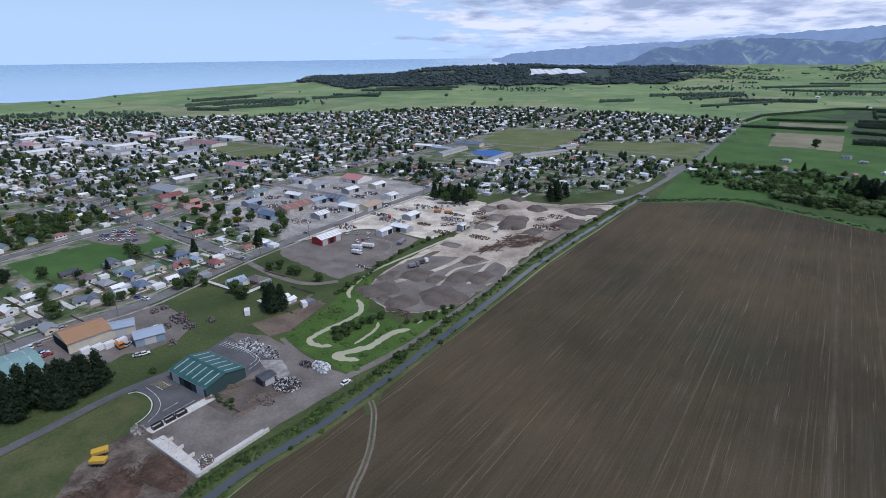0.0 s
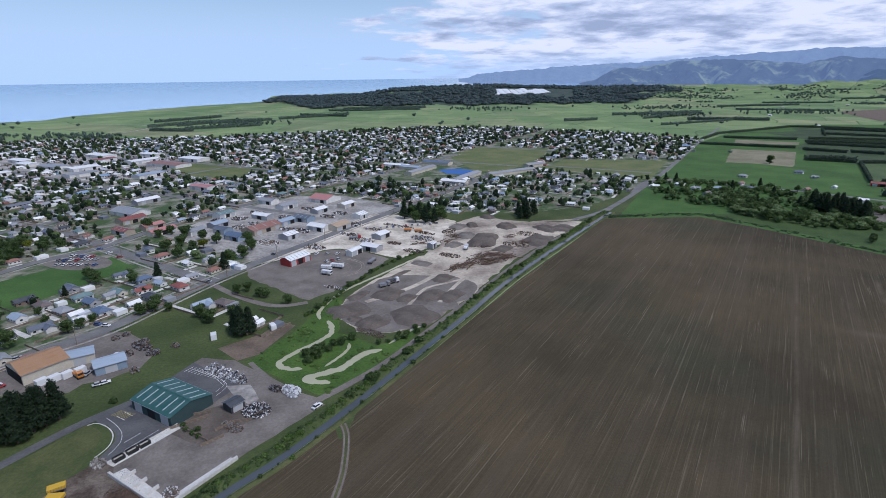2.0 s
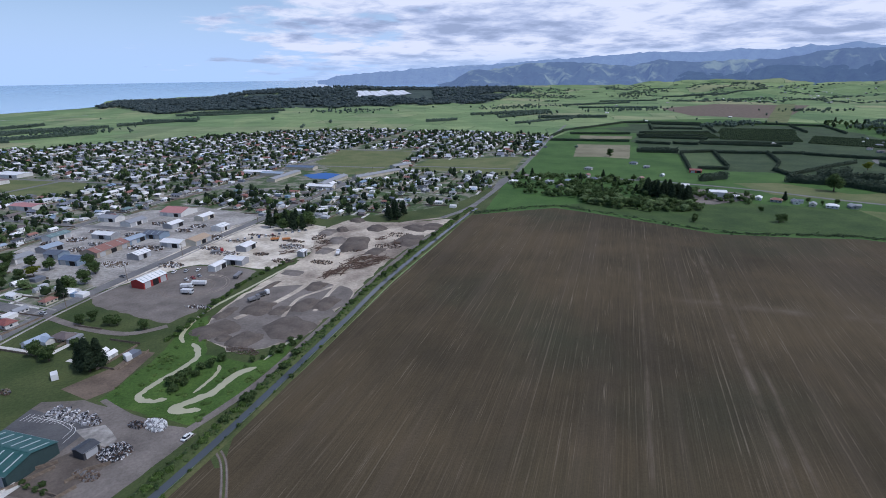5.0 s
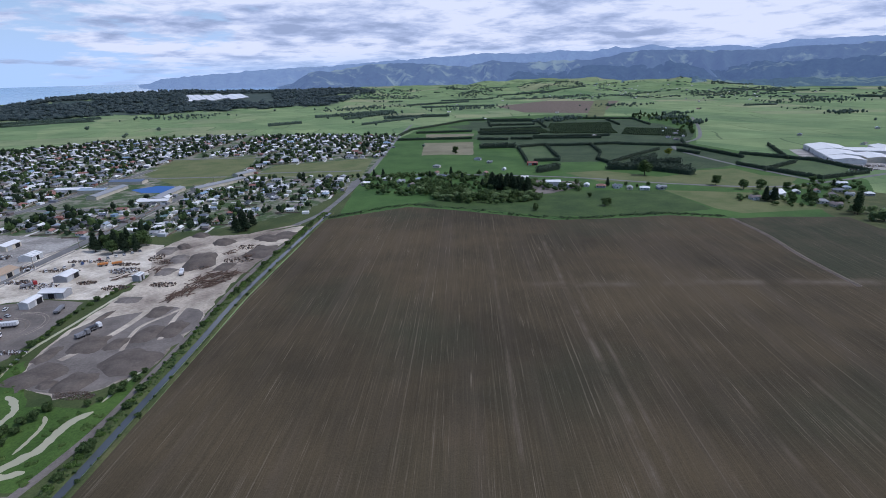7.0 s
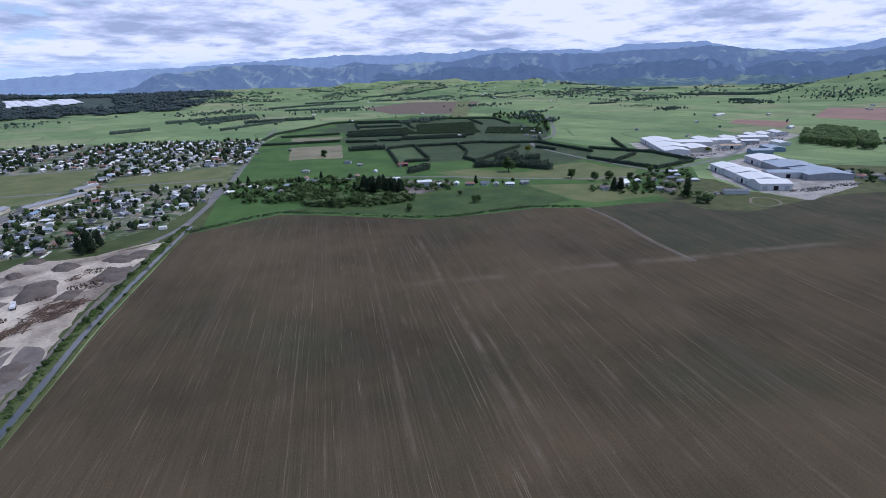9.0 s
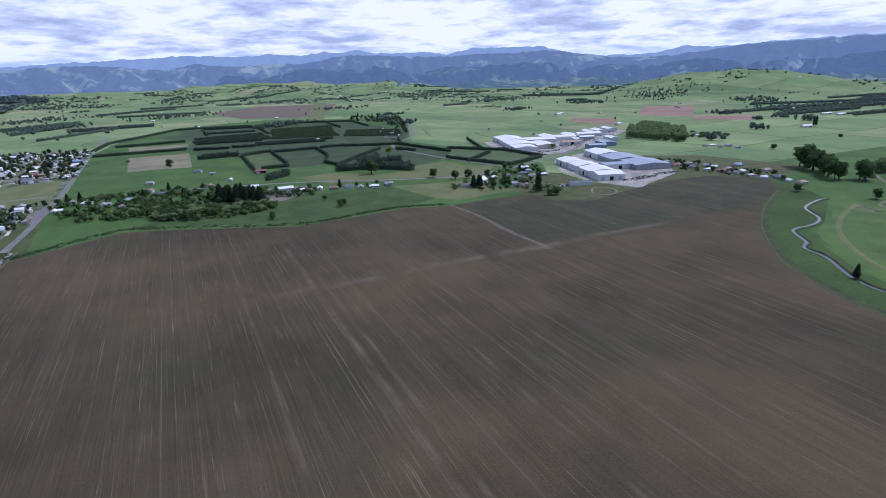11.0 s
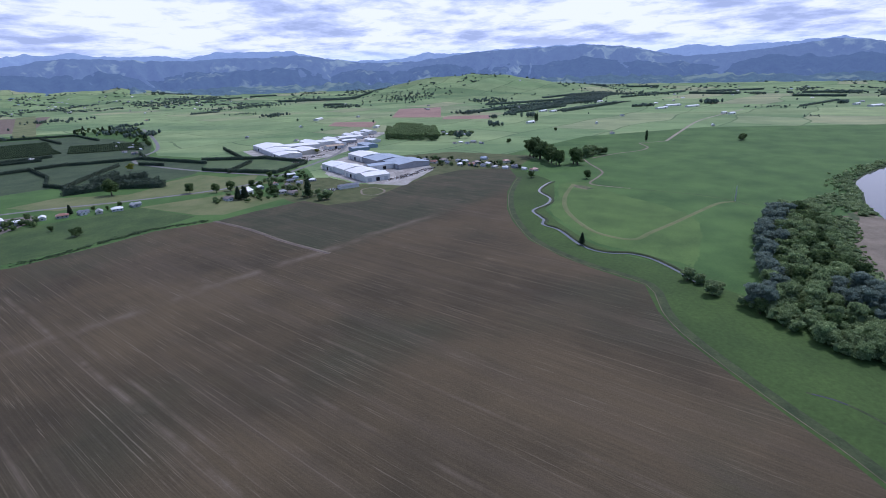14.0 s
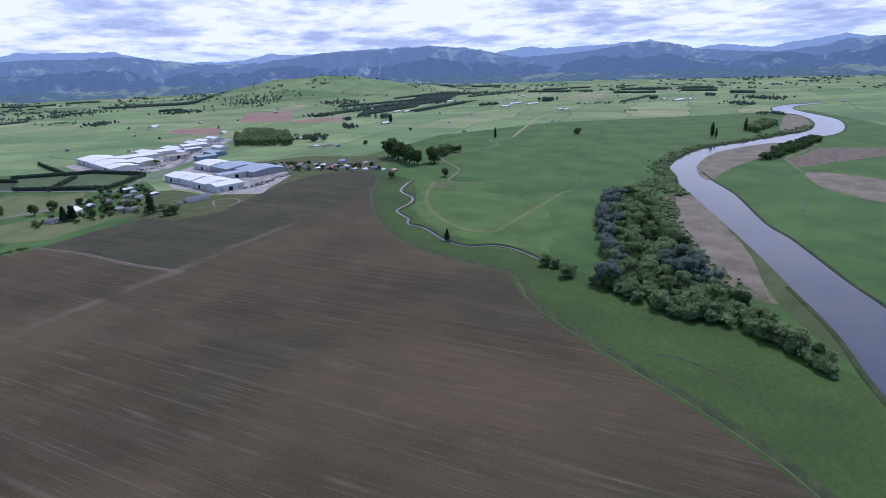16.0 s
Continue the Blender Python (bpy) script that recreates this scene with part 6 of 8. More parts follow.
sheet("blue_court", [(22, 704), (31, 674), (66, 651), (75, 682), (51, 710)], 0.14, Mat("blue_court_paint", 0.8).done((0.05, 0.145, 0.40)), "bright blue painted sports court", "court")

# packing sheds
for i, (x, y, az, w, l, h, rg, rf, wl) in enumerate((
        (655, 196, 52, 26, 34, 6.5, 8.8, "white", "white"), (633, 174, 52, 30, 30, 6.5, 9.0, "white", "white"), (606, 152, 52, 32, 32, 6.5, 8.8, "white", "white"), (586, 137, 142, 26, 30, 6.5, 8.6, "white", "white"),
        (735, 176, 52, 34, 44, 7, 9.5, "white", "white"), (706, 146, 52, 44, 46, 6.5, 8.8, "sky", "grey"), (676, 112, 52, 44, 44, 6, 8.2, "sky", "grey"), (655, 140, 142, 18, 40, 6, 7.6, "sky", "white"),
(768, 302, 52, 34, 44, 5.5, 7.6, "white", "white"), (800, 322, 52, 40, 54, 6.0, 8.6, "white", "white"), (842, 352, 52, 42, 60, 6.5, 9.4, "white", "white"), (806, 284, 52, 28, 46, 5.5, 7.4, "white", "cream"), (856, 310, 142, 28, 56, 6.0, 8.4, "white", "white"),
        (896, 304, 52, 24, 50, 5.5, 7.8, "white", "white"), (905, 284, 142, 24, 44, 5.5, 7.6, "white", "white"), (940, 280, 52, 22, 40, 5, 7, "white", "cream"), (968, 256, 142, 22, 44, 5, 7, "white", "white"), (1000, 262, 52, 18, 36, 5, 7, "white", "white"), (1024, 250, 52, 20, 36, 5, 7, "white", "white"),
        (850, 252, 142, 14, 30, 4.5, 6, "tan", "white"), (1060, 240, 52, 18, 36, 5, 7, "white", "white"), (888, 252, 52, 12, 24, 4.5, 6, "white", "white"), (920, 246, 142, 12, 26, 4.5, 6, "white", "grey"), (860, 200, 52, 20, 34, 5, 6.5, "sky", "blue"), (820, 205, 142, 16, 28, 5, 6.5, "sky", "blue"), (925, 205, 52, 16, 30, 4.5, 6, "white", "white"))):
    shed(x, y, az, w, l, h, rg, rf, wl, f"large {ROOF_WORDS[rf]} roofed packing shed", name="warehouse", doors=3, skylights=4 if rf == "sky" else 0, group="packing sheds", door_side='x' if i % 2 else '-x')
shed(540, 154, 142, 7, 22, 3.2, 4.4, "slate", "white", "white farm cottage block with grey roof", name="cottage", doors=0)
shed(391, 418, 125, 9, 15, 5.6, 7.0, "white", "white", "two-storey white house on gravel", name="cottage", doors=0)
shed(400, 406, 125, 6, 8, 3, 3.9, "white", "white", "low white wing beside the house", name="cottage", doors=1)
shed(469, 536, 125, 7, 13, 3.2, 4.6, "red", "red", "red roofed farm shed beside clipped hedges", doors=2)
shed(511, 253, 100, 10, 13, 4, 7, "white", "white", "white gabled villa among trees", name="cottage", doors=0)
sheet("house_gravel", [(400, 460), (432, 416), (410, 397), (388, 396), (365, 394), (353, 402), (371, 428)], 0.2, M["dust"], "gravel forecourt of the white house", "yard", ragged=1)
ribbon("ring_track", [(517, 135), (530, 137), (539, 129), (533, 118), (521, 112), (508, 115), (503, 121), (507, 131), (517, 135)], 2.2, 0.12, M["sand"], "looped pale gravel track", "track")

# houses along the main road
NEAR = [(-222, 246, "gable", "white", "white"), (-201, 229, "gable", "dark", "white"), (-189, 226, "gable", "grey", "cream"), (-221, 262, "hip", "white", "white"), (-211, 270, "gable", "sky", "white"), (-223, 293, "ell", "dark", "brown"),
        (-208, 285, "hip", "brown", "white"), (-192, 257, "ell", "slate", "white"), (-193, 277, "hip", "grey", "brown"), (-184, 272, "small", "white", "white"), (-208, 310, "ell", "slate", "grey"), (-194, 296, "hip", "teal", "white"),
        (-185, 288, "gable", "blue", "grey"), (-180, 297, "small", "grey", "white"), (-173, 275, "hip", "blue", "white"), (-191, 331, "ell", "slate", "white"), (-177, 301, "gable", "teal", "cream"), (-161, 284, "gable", "white", "white"),
        (-156, 293, "hip", "dark", "grey"), (-165, 303, "gable", "red", "white"), (-160, 314, "gable", "sky", "white"), (-173, 321, "hip", "blue", "grey"), (-146, 307, "hip", "red", "white"), (-124, 279, "ell", "sky", "white"),
        (-113, 280, "hip", "brown", "brown"), (-181, 366, "hip", "rust", "white"), (-158, 350, "gable", "white", "white"), (-148, 356, "small", "grey", "white"), (-92, 257, "small", "white", "white"), (-88, 254, "small", "white", "white"),
        (-232, 238, "hip", "sky", "white"), (-240, 256, "gable", "brown", "white"), (-214, 234, "small", "grey", "white"), (-200, 246, "small", "dark", "white"), (-236, 275, "gable", "grey", "cream"), (-210, 214, "gable", "white", "white")]
occupied = []
for i, (x, y, st, rf, wl) in enumerate(NEAR):
    house(x, y, (123, 33, 128, 40)[i % 4] if st != "small" else 33, st, rf, wl, "houses by the main road", True)
    occupied.append((x, y, 9))
# houses east of the field
styles, roofs, walls = ("gable", "hip", "ell"), ("white", "grey", "slate", "sky", "white", "rust", "brown", "grey"), ("white", "cream", "white", "grey")
for i, (x, y) in enumerate(EAST):
    house(x, y, (52, 142, 35)[i % 3], styles[i % 3], roofs[(i * 5 + i // 7) % 8], walls[(i * 3) % 4], "houses beyond the field")

# ---- the town: streets with rows of houses ----
A, B = Vector((0.545, 0.839)), Vector((-0.839, 0.545))      # along the main road, and along the cross road
J = Vector((-133, 316))
TOWN = [(-192, 201), (-133, 316), (-90, 400), (-24, 485), (20, 475), (79, 465), (147, 480), (205, 540), (290, 640), (380, 770), (513, 986), (427, 1095), (218, 1289), (11, 1321), (-354, 1202), (-600, 1180), (-931, 1165), (-960, 900), (-700, 600), (-520, 380), (-330, 150), (-240, 120)]
CLEAR = [[(-280, 308), (-236, 275), (-216, 288), (-184, 350), (-215, 380), (-260, 392), (-262, 362)], [(-345, 760), (-338, 822), (-224, 760), (-206, 724), (-218, 668), (-286, 680)],
         [(20, 660), (40, 820), (94, 935), (216, 892), (188, 806), (118, 650), (60, 630)], [(143, 690), (204, 772), (348, 742), (262, 596), (203, 652)], [(-112, 340), (-200, 420), (-150, 545), (-80, 560), (-20, 500), (30, 455), (7, 370)],
         [(-290, 480), (-280, 570), (-240, 560), (-205, 440), (-240, 420)], [(-310, 340), (-262, 400), (-310, 408), (-345, 400)], [(-60, 640), (10, 780), (60, 780), (40, 640), (0, 600)], [(-60, 470), (-20, 500), (20, 470), (20, 440), (-30, 440)]]
sheet("town_ground", TOWN, 0.03, M["town"], "mixed gardens, drives and grass of the town", "ground", ragged=4)
for i in range(2, 9):
    b = 131 + 112 * (i - 1)
    p0, p1 = J + A * -150 + B * b, J + A * (1150 - 40 * i) + B * b
    q = [tuple(p0 + (p1 - p0) * t / 12) for t in range(13)]
    q = [p for p in q if inside(*p, TOWN)]
    if len(q) > 2:
        ribbon("street", q, 7, 0.16 + 0.004 * i, M["asphalt"], "grey asphalt side street", step=1)
for i in range(-1, 8):
    a = 150 + 165 * i
    p0, p1 = J + A * a + B * 0, J + A * a + B * 900
    q = [p for p in (tuple(p0 + (p1 - p0) * t / 14) for t in range(15)) if inside(*p, TOWN)]
    if len(q) > 2 and i != -1:
        ribbon("street", q, 7, 0.14 + 0.004 * i, M["asphalt"], "grey asphalt side street", step=1)
for i in range(2, 8):
    p0, p1 = J + A * (200 + 150 * i) + B * 0, J + A * (200 + 150 * i) + B * -330
    q = [p for p in (tuple(p0 + (p1 - p0) * t / 10) for t in range(11)) if inside(*p, TOWN)]
    if len(q) > 2:
        ribbon("street", q, 6.5, 0.13, M["asphalt"], "grey asphalt side street", step=1)

lots, garden = [], []
r_town = np.random.default_rng(77)
for bi in range(-3, 10):
    for k, off in enumerate((16, 35, 55, 75, 95)):
        b = (0 if bi < 1 else 19) + 112 * bi + off
        a = -200.0
        while a < 1200:
            a += r_town.uniform(12.5, 17)
            p = J + A * (a + r_town.uniform(-2, 2)) + B * (b + r_town.uniform(-4, 4))
            if not inside(p.x, p.y, TOWN) or any(inside(p.x, p.y, c) for c in CLEAR):
                continue
            if any(abs(a - (150 + 165 * c)) < 9 for c in range(-1, 8)) or r_town.random() < (0.10 if k in (0, 4) else 0.26):
                garden.append((p.x, p.y))
                continue
            if any(math.hypot(p.x - x, p.y - y) < q + 7 for x, y, q in occupied) or any(math.hypot(p.x - c[0], p.y - c[1]) < 9 + max(c[2], c[3]) * 0.38 for c in HALLS + CENTRE):
                continue
            lots.append((p.x, p.y, (33 if r_town.random() < 0.5 else 123) + r_town.normal(0, 4)))
lots.sort(key=lambda q: math.hypot(q[0], q[1]))
near_lots, far_lots = lots[:230], lots[230:]
for i, (x, y, az) in enumerate(near_lots):
    k = int(r_town.integers(0, 1000))
    house(x, y, az, styles[k % 3], ("grey", "slate", "white", "sky", "brown", "rust", "grey", "teal", "white", "dark")[k % 10], walls[(k // 10) % 4])

# farther houses, joined: their walls, their roofs, their windows
WALLS_FAR = Mat("far_house_walls", 0.8)
WALLS_FAR = WALLS_FAR.done(WALLS_FAR.ramp(WALLS_FAR.island(), [(0, (0.66, 0.65, 0.62)), (0.4, (0.5, 0.46, 0.4)), (0.7, (0.72, 0.72, 0.7)), (0.85, (0.3, 0.28, 0.27))], True))
ROOFS_FAR = Mat("far_house_roofs", 0.5)
ROOFS_FAR = ROOFS_FAR.done(ROOFS_FAR.ramp(ROOFS_FAR.island(), [(0, (0.30, 0.31, 0.33)), (0.14, (0.78, 0.78, 0.77)), (0.36, (0.17, 0.185, 0.22)), (0.48, (0.55, 0.57, 0.60)), (0.64, (0.28, 0.13, 0.10)), (0.70, (0.17, 0.14, 0.13)),
                                                         (0.76, (0.80, 0.79, 0.77)), (0.89, (0.22, 0.23, 0.25)), (0.96, (0.24, 0.34, 0.46))], True))


def far_houses(spots):
    wv, wf, rv, rf, gv, gf = [], [], [], [], [], []
    for x, y, az in spots:
        w, l, h, rg = r_town.uniform(5.2, 7.2), r_town.uniform(7.5, 11.5), 2.4, r_town.uniform(3.5, 4.2)
        c, s = math.cos(radians(-az)), math.sin(radians(-az))
        z0 = land(x, y)

        def put(store, pts):
            o = len(store)
            store.extend((x + px * c - py * s, y + px * s + py * c, z0 + pz) for px, py, pz in pts)
            return o
        a, b = w / 2, l / 2
        o = put(wv, [(-a, -b, 0), (a, -b, 0), (a, -b, h), (0, -b, rg), (-a, -b, h), (-a, b, 0), (a, b, 0), (a, b, h), (0, b, rg), (-a, b, h)])
        wf += [tuple(o + i for i in f) for f in ((0, 1, 2, 3, 4), (9, 8, 7, 6, 5), (1, 6, 7, 2), (5, 0, 4, 9))]
        k, hip = 0.5, r_town.random() < 0.45
        ry = b - a * 0.9 if hip else b + k
        o = put(rv, [(-a - k, -b - k, h - .1), (a + k, -b - k, h - .1), (a + k, b + k, h - .1), (-a - k, b + k, h - .1), (0, -ry, rg + .15), (0, ry, rg + .15)])
        rf += [tuple(o + i for i in f) for f in ((1, 2, 5, 4), (3, 0, 4, 5), (0, 1, 4), (2, 3, 5), (3, 2, 1, 0))]
        for yy in (-b * 0.55, b * 0.05, b * 0.6):
            o = put(gv, [(a + .04, yy - .8, .9), (a + .04, yy + .8, .9), (a + .04, yy + .8, 2.1), (a + .04, yy - .8, 2.1)])
            gf.append((o, o + 1, o + 2, o + 3))
    ob = new("far_houses")
    tagged(ob, "crowd of small houses with grey white and red roofs", "houses", kind="stuff")
    for nm, v, f, mt in (("walls", wv, wf, WALLS_FAR), ("roofs", rv, rf, ROOFS_FAR), ("windows", gv, gf, GLASS)):
        part(nm, mesh_of(nm, v, f), mt, ob)["kind"] = "stuff"
    return ob


far_houses(far_lots)

# garden trees of the town
near_g, far_g = [], []
for x, y, az in lots:
    for _ in range(5):
        t, d = r_town.uniform(0, 2 * math.pi), r_town.uniform(7, 13)
        garden.append((x + d * math.cos(t), y + d * math.sin(t)))
roads = [catmull(q, False, 8) for q in (MAIN, CROSS, SECOND)]
for x, y in garden:
    if not inside(x, y, TOWN) or any(math.hypot(x - a, y - b) < 8 for q in roads for a, b in q) or any(inside(x, y, c) for c in CLEAR[:5]):
        continue
    (near_g if math.hypot(x, y) < 470 else far_g).append((x, y))
r_town.shuffle(near_g)
for x, y in near_g[:170]:
    k = r_town.random()
    tree("broad" if k < 0.55 else "bush" if k < 0.8 else "willow" if k < 0.9 else "conifer", x, y, r_town.uniform(0.42, 0.85), group="garden trees")
town_g = [(x, y, h, h * r_town.uniform(0.7, 1.1)) for x, y in near_g[170:] + far_g for h in (r_town.uniform(2.2, 4.8) if r_town.random() < 0.66 else r_town.uniform(4.5, 8.0) + 3 * max(0, noise.noise((x / 90, y / 90, 6))),)]
far_trees("town_trees", town_g[::3], "broad", "scattered garden trees among the houses", 12)
far_trees("town_trees", town_g[1::3], "hedge", "darker garden trees among the houses", 12)
far_trees("town_trees", town_g[2::3], "dark", "dark evergreen trees among the houses", 12)


# fences, drives and garden sheds of the lots, joined
def lot_clutter(spots):
    fv, ff, dv, df, sv, sf = [], [], [], [], [], []

    def put(store, faces, cx, cy, az, x0, x1, y0, y1, z0, z1):
        c, s = math.cos(radians(-az)), math.sin(radians(-az))
        o = len(store)
        for z in (z0, z1):
            for px, py in ((x0, y0), (x1, y0), (x1, y1), (x0, y1)):
                store.append((cx + px * c - py * s, cy + px * s + py * c, z))
        faces.extend(tuple(o + i for i in f) for f in ((4, 5, 6, 7), (0, 1, 5, 4), (1, 2, 6, 5), (2, 3, 7, 6), (3, 0, 4, 7)))
    for i, (x, y, az) in enumerate(spots):
        a = 33 + 90 * (i % 2)
        u = r_town.random(6)
        if u[3] < 0.5:
            put(fv, ff, x, y, a, 8.6, 8.68, -11, 11, 0.05, 1.1)
        if u[0] < 0.6:
            put(fv, ff, x, y, a, -8.6, 8.6, 12.6, 12.68, 0.05, 1.1)
        if u[1] < 0.75:
            put(dv, df, x, y, a, 5.2, 7.9, -16, 4 * u[2], 0.04, 0.1 + 0.03 * u[3])
        if u[4] < 0.6:
            w = 1.3 + 1.6 * u[5]
            put(sv, sf, x + 9 * (u[2] - 0.5), y + 18 * (u[3] - 0.5), az, 5.6, 5.6 + 2 * w, 6, 6 + 2.6 * w, 0.03, 2.2)
    ob = new("garden_clutter")
    tagged(ob, "fences, pale drives and small sheds between houses", "gardens", kind="stuff")
    for nm, v, f, mt in (("fence_lines", fv, ff, TIMBER), ("drives", dv, df, M["concrete"]), ("garden_sheds", sv, sf, ROOFS_FAR)):
        part(nm, mesh_of(nm, v, f), mt, ob)["kind"] = "stuff"


lot_clutter(lots + [(x, y, 33) for x, y, *_ in NEAR])

# ---- yards: heaps, logs, vehicles ----
PAINT = {n: Mat("paint_" + n, 0.35, spec=0.5).done(c) for n, c in (("white", (0.75, 0.75, 0.75)), ("silver", (0.42, 0.43, 0.45)), ("black", (0.02, 0.02, 0.022)), ("red", (0.35, 0.03, 0.03)), ("blue", (0.05, 0.10, 0.28)),
                                                                ("yellow", (0.62, 0.38, 0.03)), ("orange", (0.55, 0.20, 0.03)), ("grey", (0.2, 0.2, 0.21)))}
TYRE = Mat("tyre_rubber", 0.9).done((0.02, 0.02, 0.02))
BRUSH = two_tone("brown_brush", (0.06, 0.04, 0.03), (0.14, 0.09, 0.065), 0.4, 2.5, bump=0.8)
RUST = two_tone("rusty_scrap", (0.075, 0.050, 0.038), (0.160, 0.112, 0.085), 0.6, 3.0)


def heap(x, y, rx, ry, h, az, material, label, name="stockpile", flat=0.35, seed=0):
    """A dumped heap with a ragged foot and an uneven crown."""
    verts, faces, nr, na = [(0, 0, h)], [], 7, 26
    for i in range(1, nr + 1):
        t = i / nr
        for j in range(na):
            a = 2 * math.pi * j / na
            k = (math.cos(a) ** 4 + math.sin(a) ** 4) ** -0.25 * (0.9 + 0.22 * noise.noise((math.cos(a) * 1.4 + x, math.sin(a) * 1.4 + y, 3)) + 0.16 * noise.noise((math.cos(a) * 4 + x, math.sin(a) * 4 + y, 8)))
            px, py = rx * t * k * math.cos(a), ry * t * k * math.sin(a)
            z = h * (1 - smooth(flat, 1.0, t)) * (1 + 0.25 * noise.noise((px / 2.5 + x, py / 2.5 + y, 1))) if i < nr else -0.05
            verts.append((px, py, max(z, -0.05)))
    for j in range(na):
        faces.append((0, 1 + j, 1 + (j + 1) % na))
    for i in range(nr - 1):
        for j in range(na):
            a, b = 1 + i * na + j, 1 + i * na + (j + 1) % na
            faces.append((a, a + na, b + na, b))
    ob = part(name, mesh_of(name, verts, faces), material, smooth_shade=True)
    ob.matrix_world = pose(x, y, 0.1, 0, 0, -az)
    return tagged(ob, label, "heap", "yard heaps")


for x, y, rx, ry, h, az, mt in ((-46, 268, 10, 12, 1.0, 60, "darkfill"), (-33, 252, 8, 9, 1.5, 40, "darkfill"), (-42, 257, 4, 4, 0.9, 40, "darkfill"), (-13, 259, 14, 12, 1.2, 62, "darkfill"), (-27, 288, 8.5, 10, 1.3, 33, "darkfill"),
                                (-16, 281, 5, 7, 1.0, 35, "darkfill"), (-3, 284, 6.5, 10, 1.2, 35, "darkfill"), (8, 282, 6.5, 10, 1.1, 35, "darkfill"), (5, 310, 6, 8, 1.0, 35, "darkfill"), (-43, 287, 4, 9, 0.7, 36, "darkfill"), (-20, 320, 2.2, 9, 0.8, 40, "darkfill"),
                                (39, 386, 11, 20, 2.6, 20, "darkfill"), (28, 398, 7, 9, 2.0, 20, "dust"), (35, 426, 6, 5, 2.4, 70, "darkfill"), (51, 451, 7, 5, 2.2, 40, "darkfill"), (62, 421, 9, 8, 2.4, 60, "darkfill"), (78, 382, 11, 17, 1.2, 35, "darkfill"),
                                (92, 412, 12, 9, 1.6, 60, "darkfill"), (24, 424, 7, 9, 1.6, 30, "dust"), (104, 412, 9, 12, 1.0, 40, "darkfill"), (50, 364, 7, 9, 1.0, 40, "darkfill"), (-7, 338, 8, 5, 0.9, 35, "dust"), (17, 376, 6, 8, 1.4, 40, "dust")):
    heap(x, y, rx, ry, h, az, M[mt], "low heap of dark crushed stone" if mt == "darkfill" else "heap of pale gravel", flat=0.55)
for k_, (pts, w) in enumerate((([(-38, 278), (-18, 293), (-4, 309), (7, 328), (5, 351), (-2, 366)], 3.6), ([(-15, 272), (-6, 294), (9, 303), (26, 314)], 2.2), ([(1, 274), (15, 304), (32, 326)], 2.4), ([(10, 420), (22, 406), (14, 378), (26, 352), (7, 328)], 4), ([(26, 352), (56, 366), (62, 400), (80, 430), (125, 436)], 4))):
    ribbon("haul_track", pts, w, 0.13 + 0.005 * k_, M["yardfill"], "pale worn haul track in the yard", "track")
for x, y, rx, ry, h in ((-104, 130, 8, 5, 1.6), (-112, 124, 7, 4, 1.3), (-95, 137, 9, 5, 1.2), (-89, 132.5, 4, 3, 0.9)):
    heap(x, y, rx, ry, h, 40, BRUSH, "heap of brown brush and earth", "brush_mound")


for cx, cy, r0, a0, a1 in ((-66, 333, 13, 30, 260), (-62, 335, 17, 20, 200)):
    for dr in (0.0, 1.7):
        arc = [(cx + (r0 + dr) * math.sin(radians(a0 + (a1 - a0) * i / 14)), cy + (r0 + dr) * math.cos(radians(a0 + (a1 - a0) * i / 14))) for i in range(15)]
        ribbon("tyre_mark", arc, 0.4, 0.118 + 0.004 * dr, M["yardfill"], "curved pale tyre mark on hardfill", "tyre mark", step=2)


def log_pile(x, y, az, n, length, spread, r):
    ob = new("log_pile")
    ob.matrix_world = pose(x, y, 0.1, 0, 0, -az)
    bm = bmesh.new()
    bmesh.ops.create_cone(bm, cap_ends=True, segments=7, radius1=0.26, radius2=0.18, depth=length, matrix=Matrix.Rotation(radians(90), 4, 'X'))
    me = bpy.data.meshes.new("log")
    bm.to_mesh(me)
    bm.free()
    me.materials.append(RUST)
    for i in range(n):
        o = part("log", me, None, ob)
        o.matrix_basis = pose(r.uniform(-spread, spread), r.uniform(-spread * 1.4, spread * 1.4), 0.3 + abs(r.normal(0, 0.7)), r.uniform(-9, 9), 0, r.normal(0, 28))
    return tagged(ob, "jumbled pile of brown logs and timber", "log pile", "log piles")


r_yard = np.random.default_rng(21)
for x, y, az, n, ln, sp in ((21, 331, 55, 22, 9, 4.5), (36, 336, 70, 24, 8, 5), (33, 347, 60, 18, 8, 4), (13, 325, 50, 12, 9, 3), (47, 342, 80, 18, 7, 4), (68, 377, 40, 12, 6, 3), (60, 392, 60, 10, 5, 3), (12, 384, 40, 12, 5, 4), (28, 340, 20, 12, 7, 5), (42, 350, 65, 14, 7, 4), (52, 345, 75, 12, 7, 4), (-8, 380, 100, 10, 5, 3)):
    log_pile(x, y, az, n, ln, sp, r_yard)


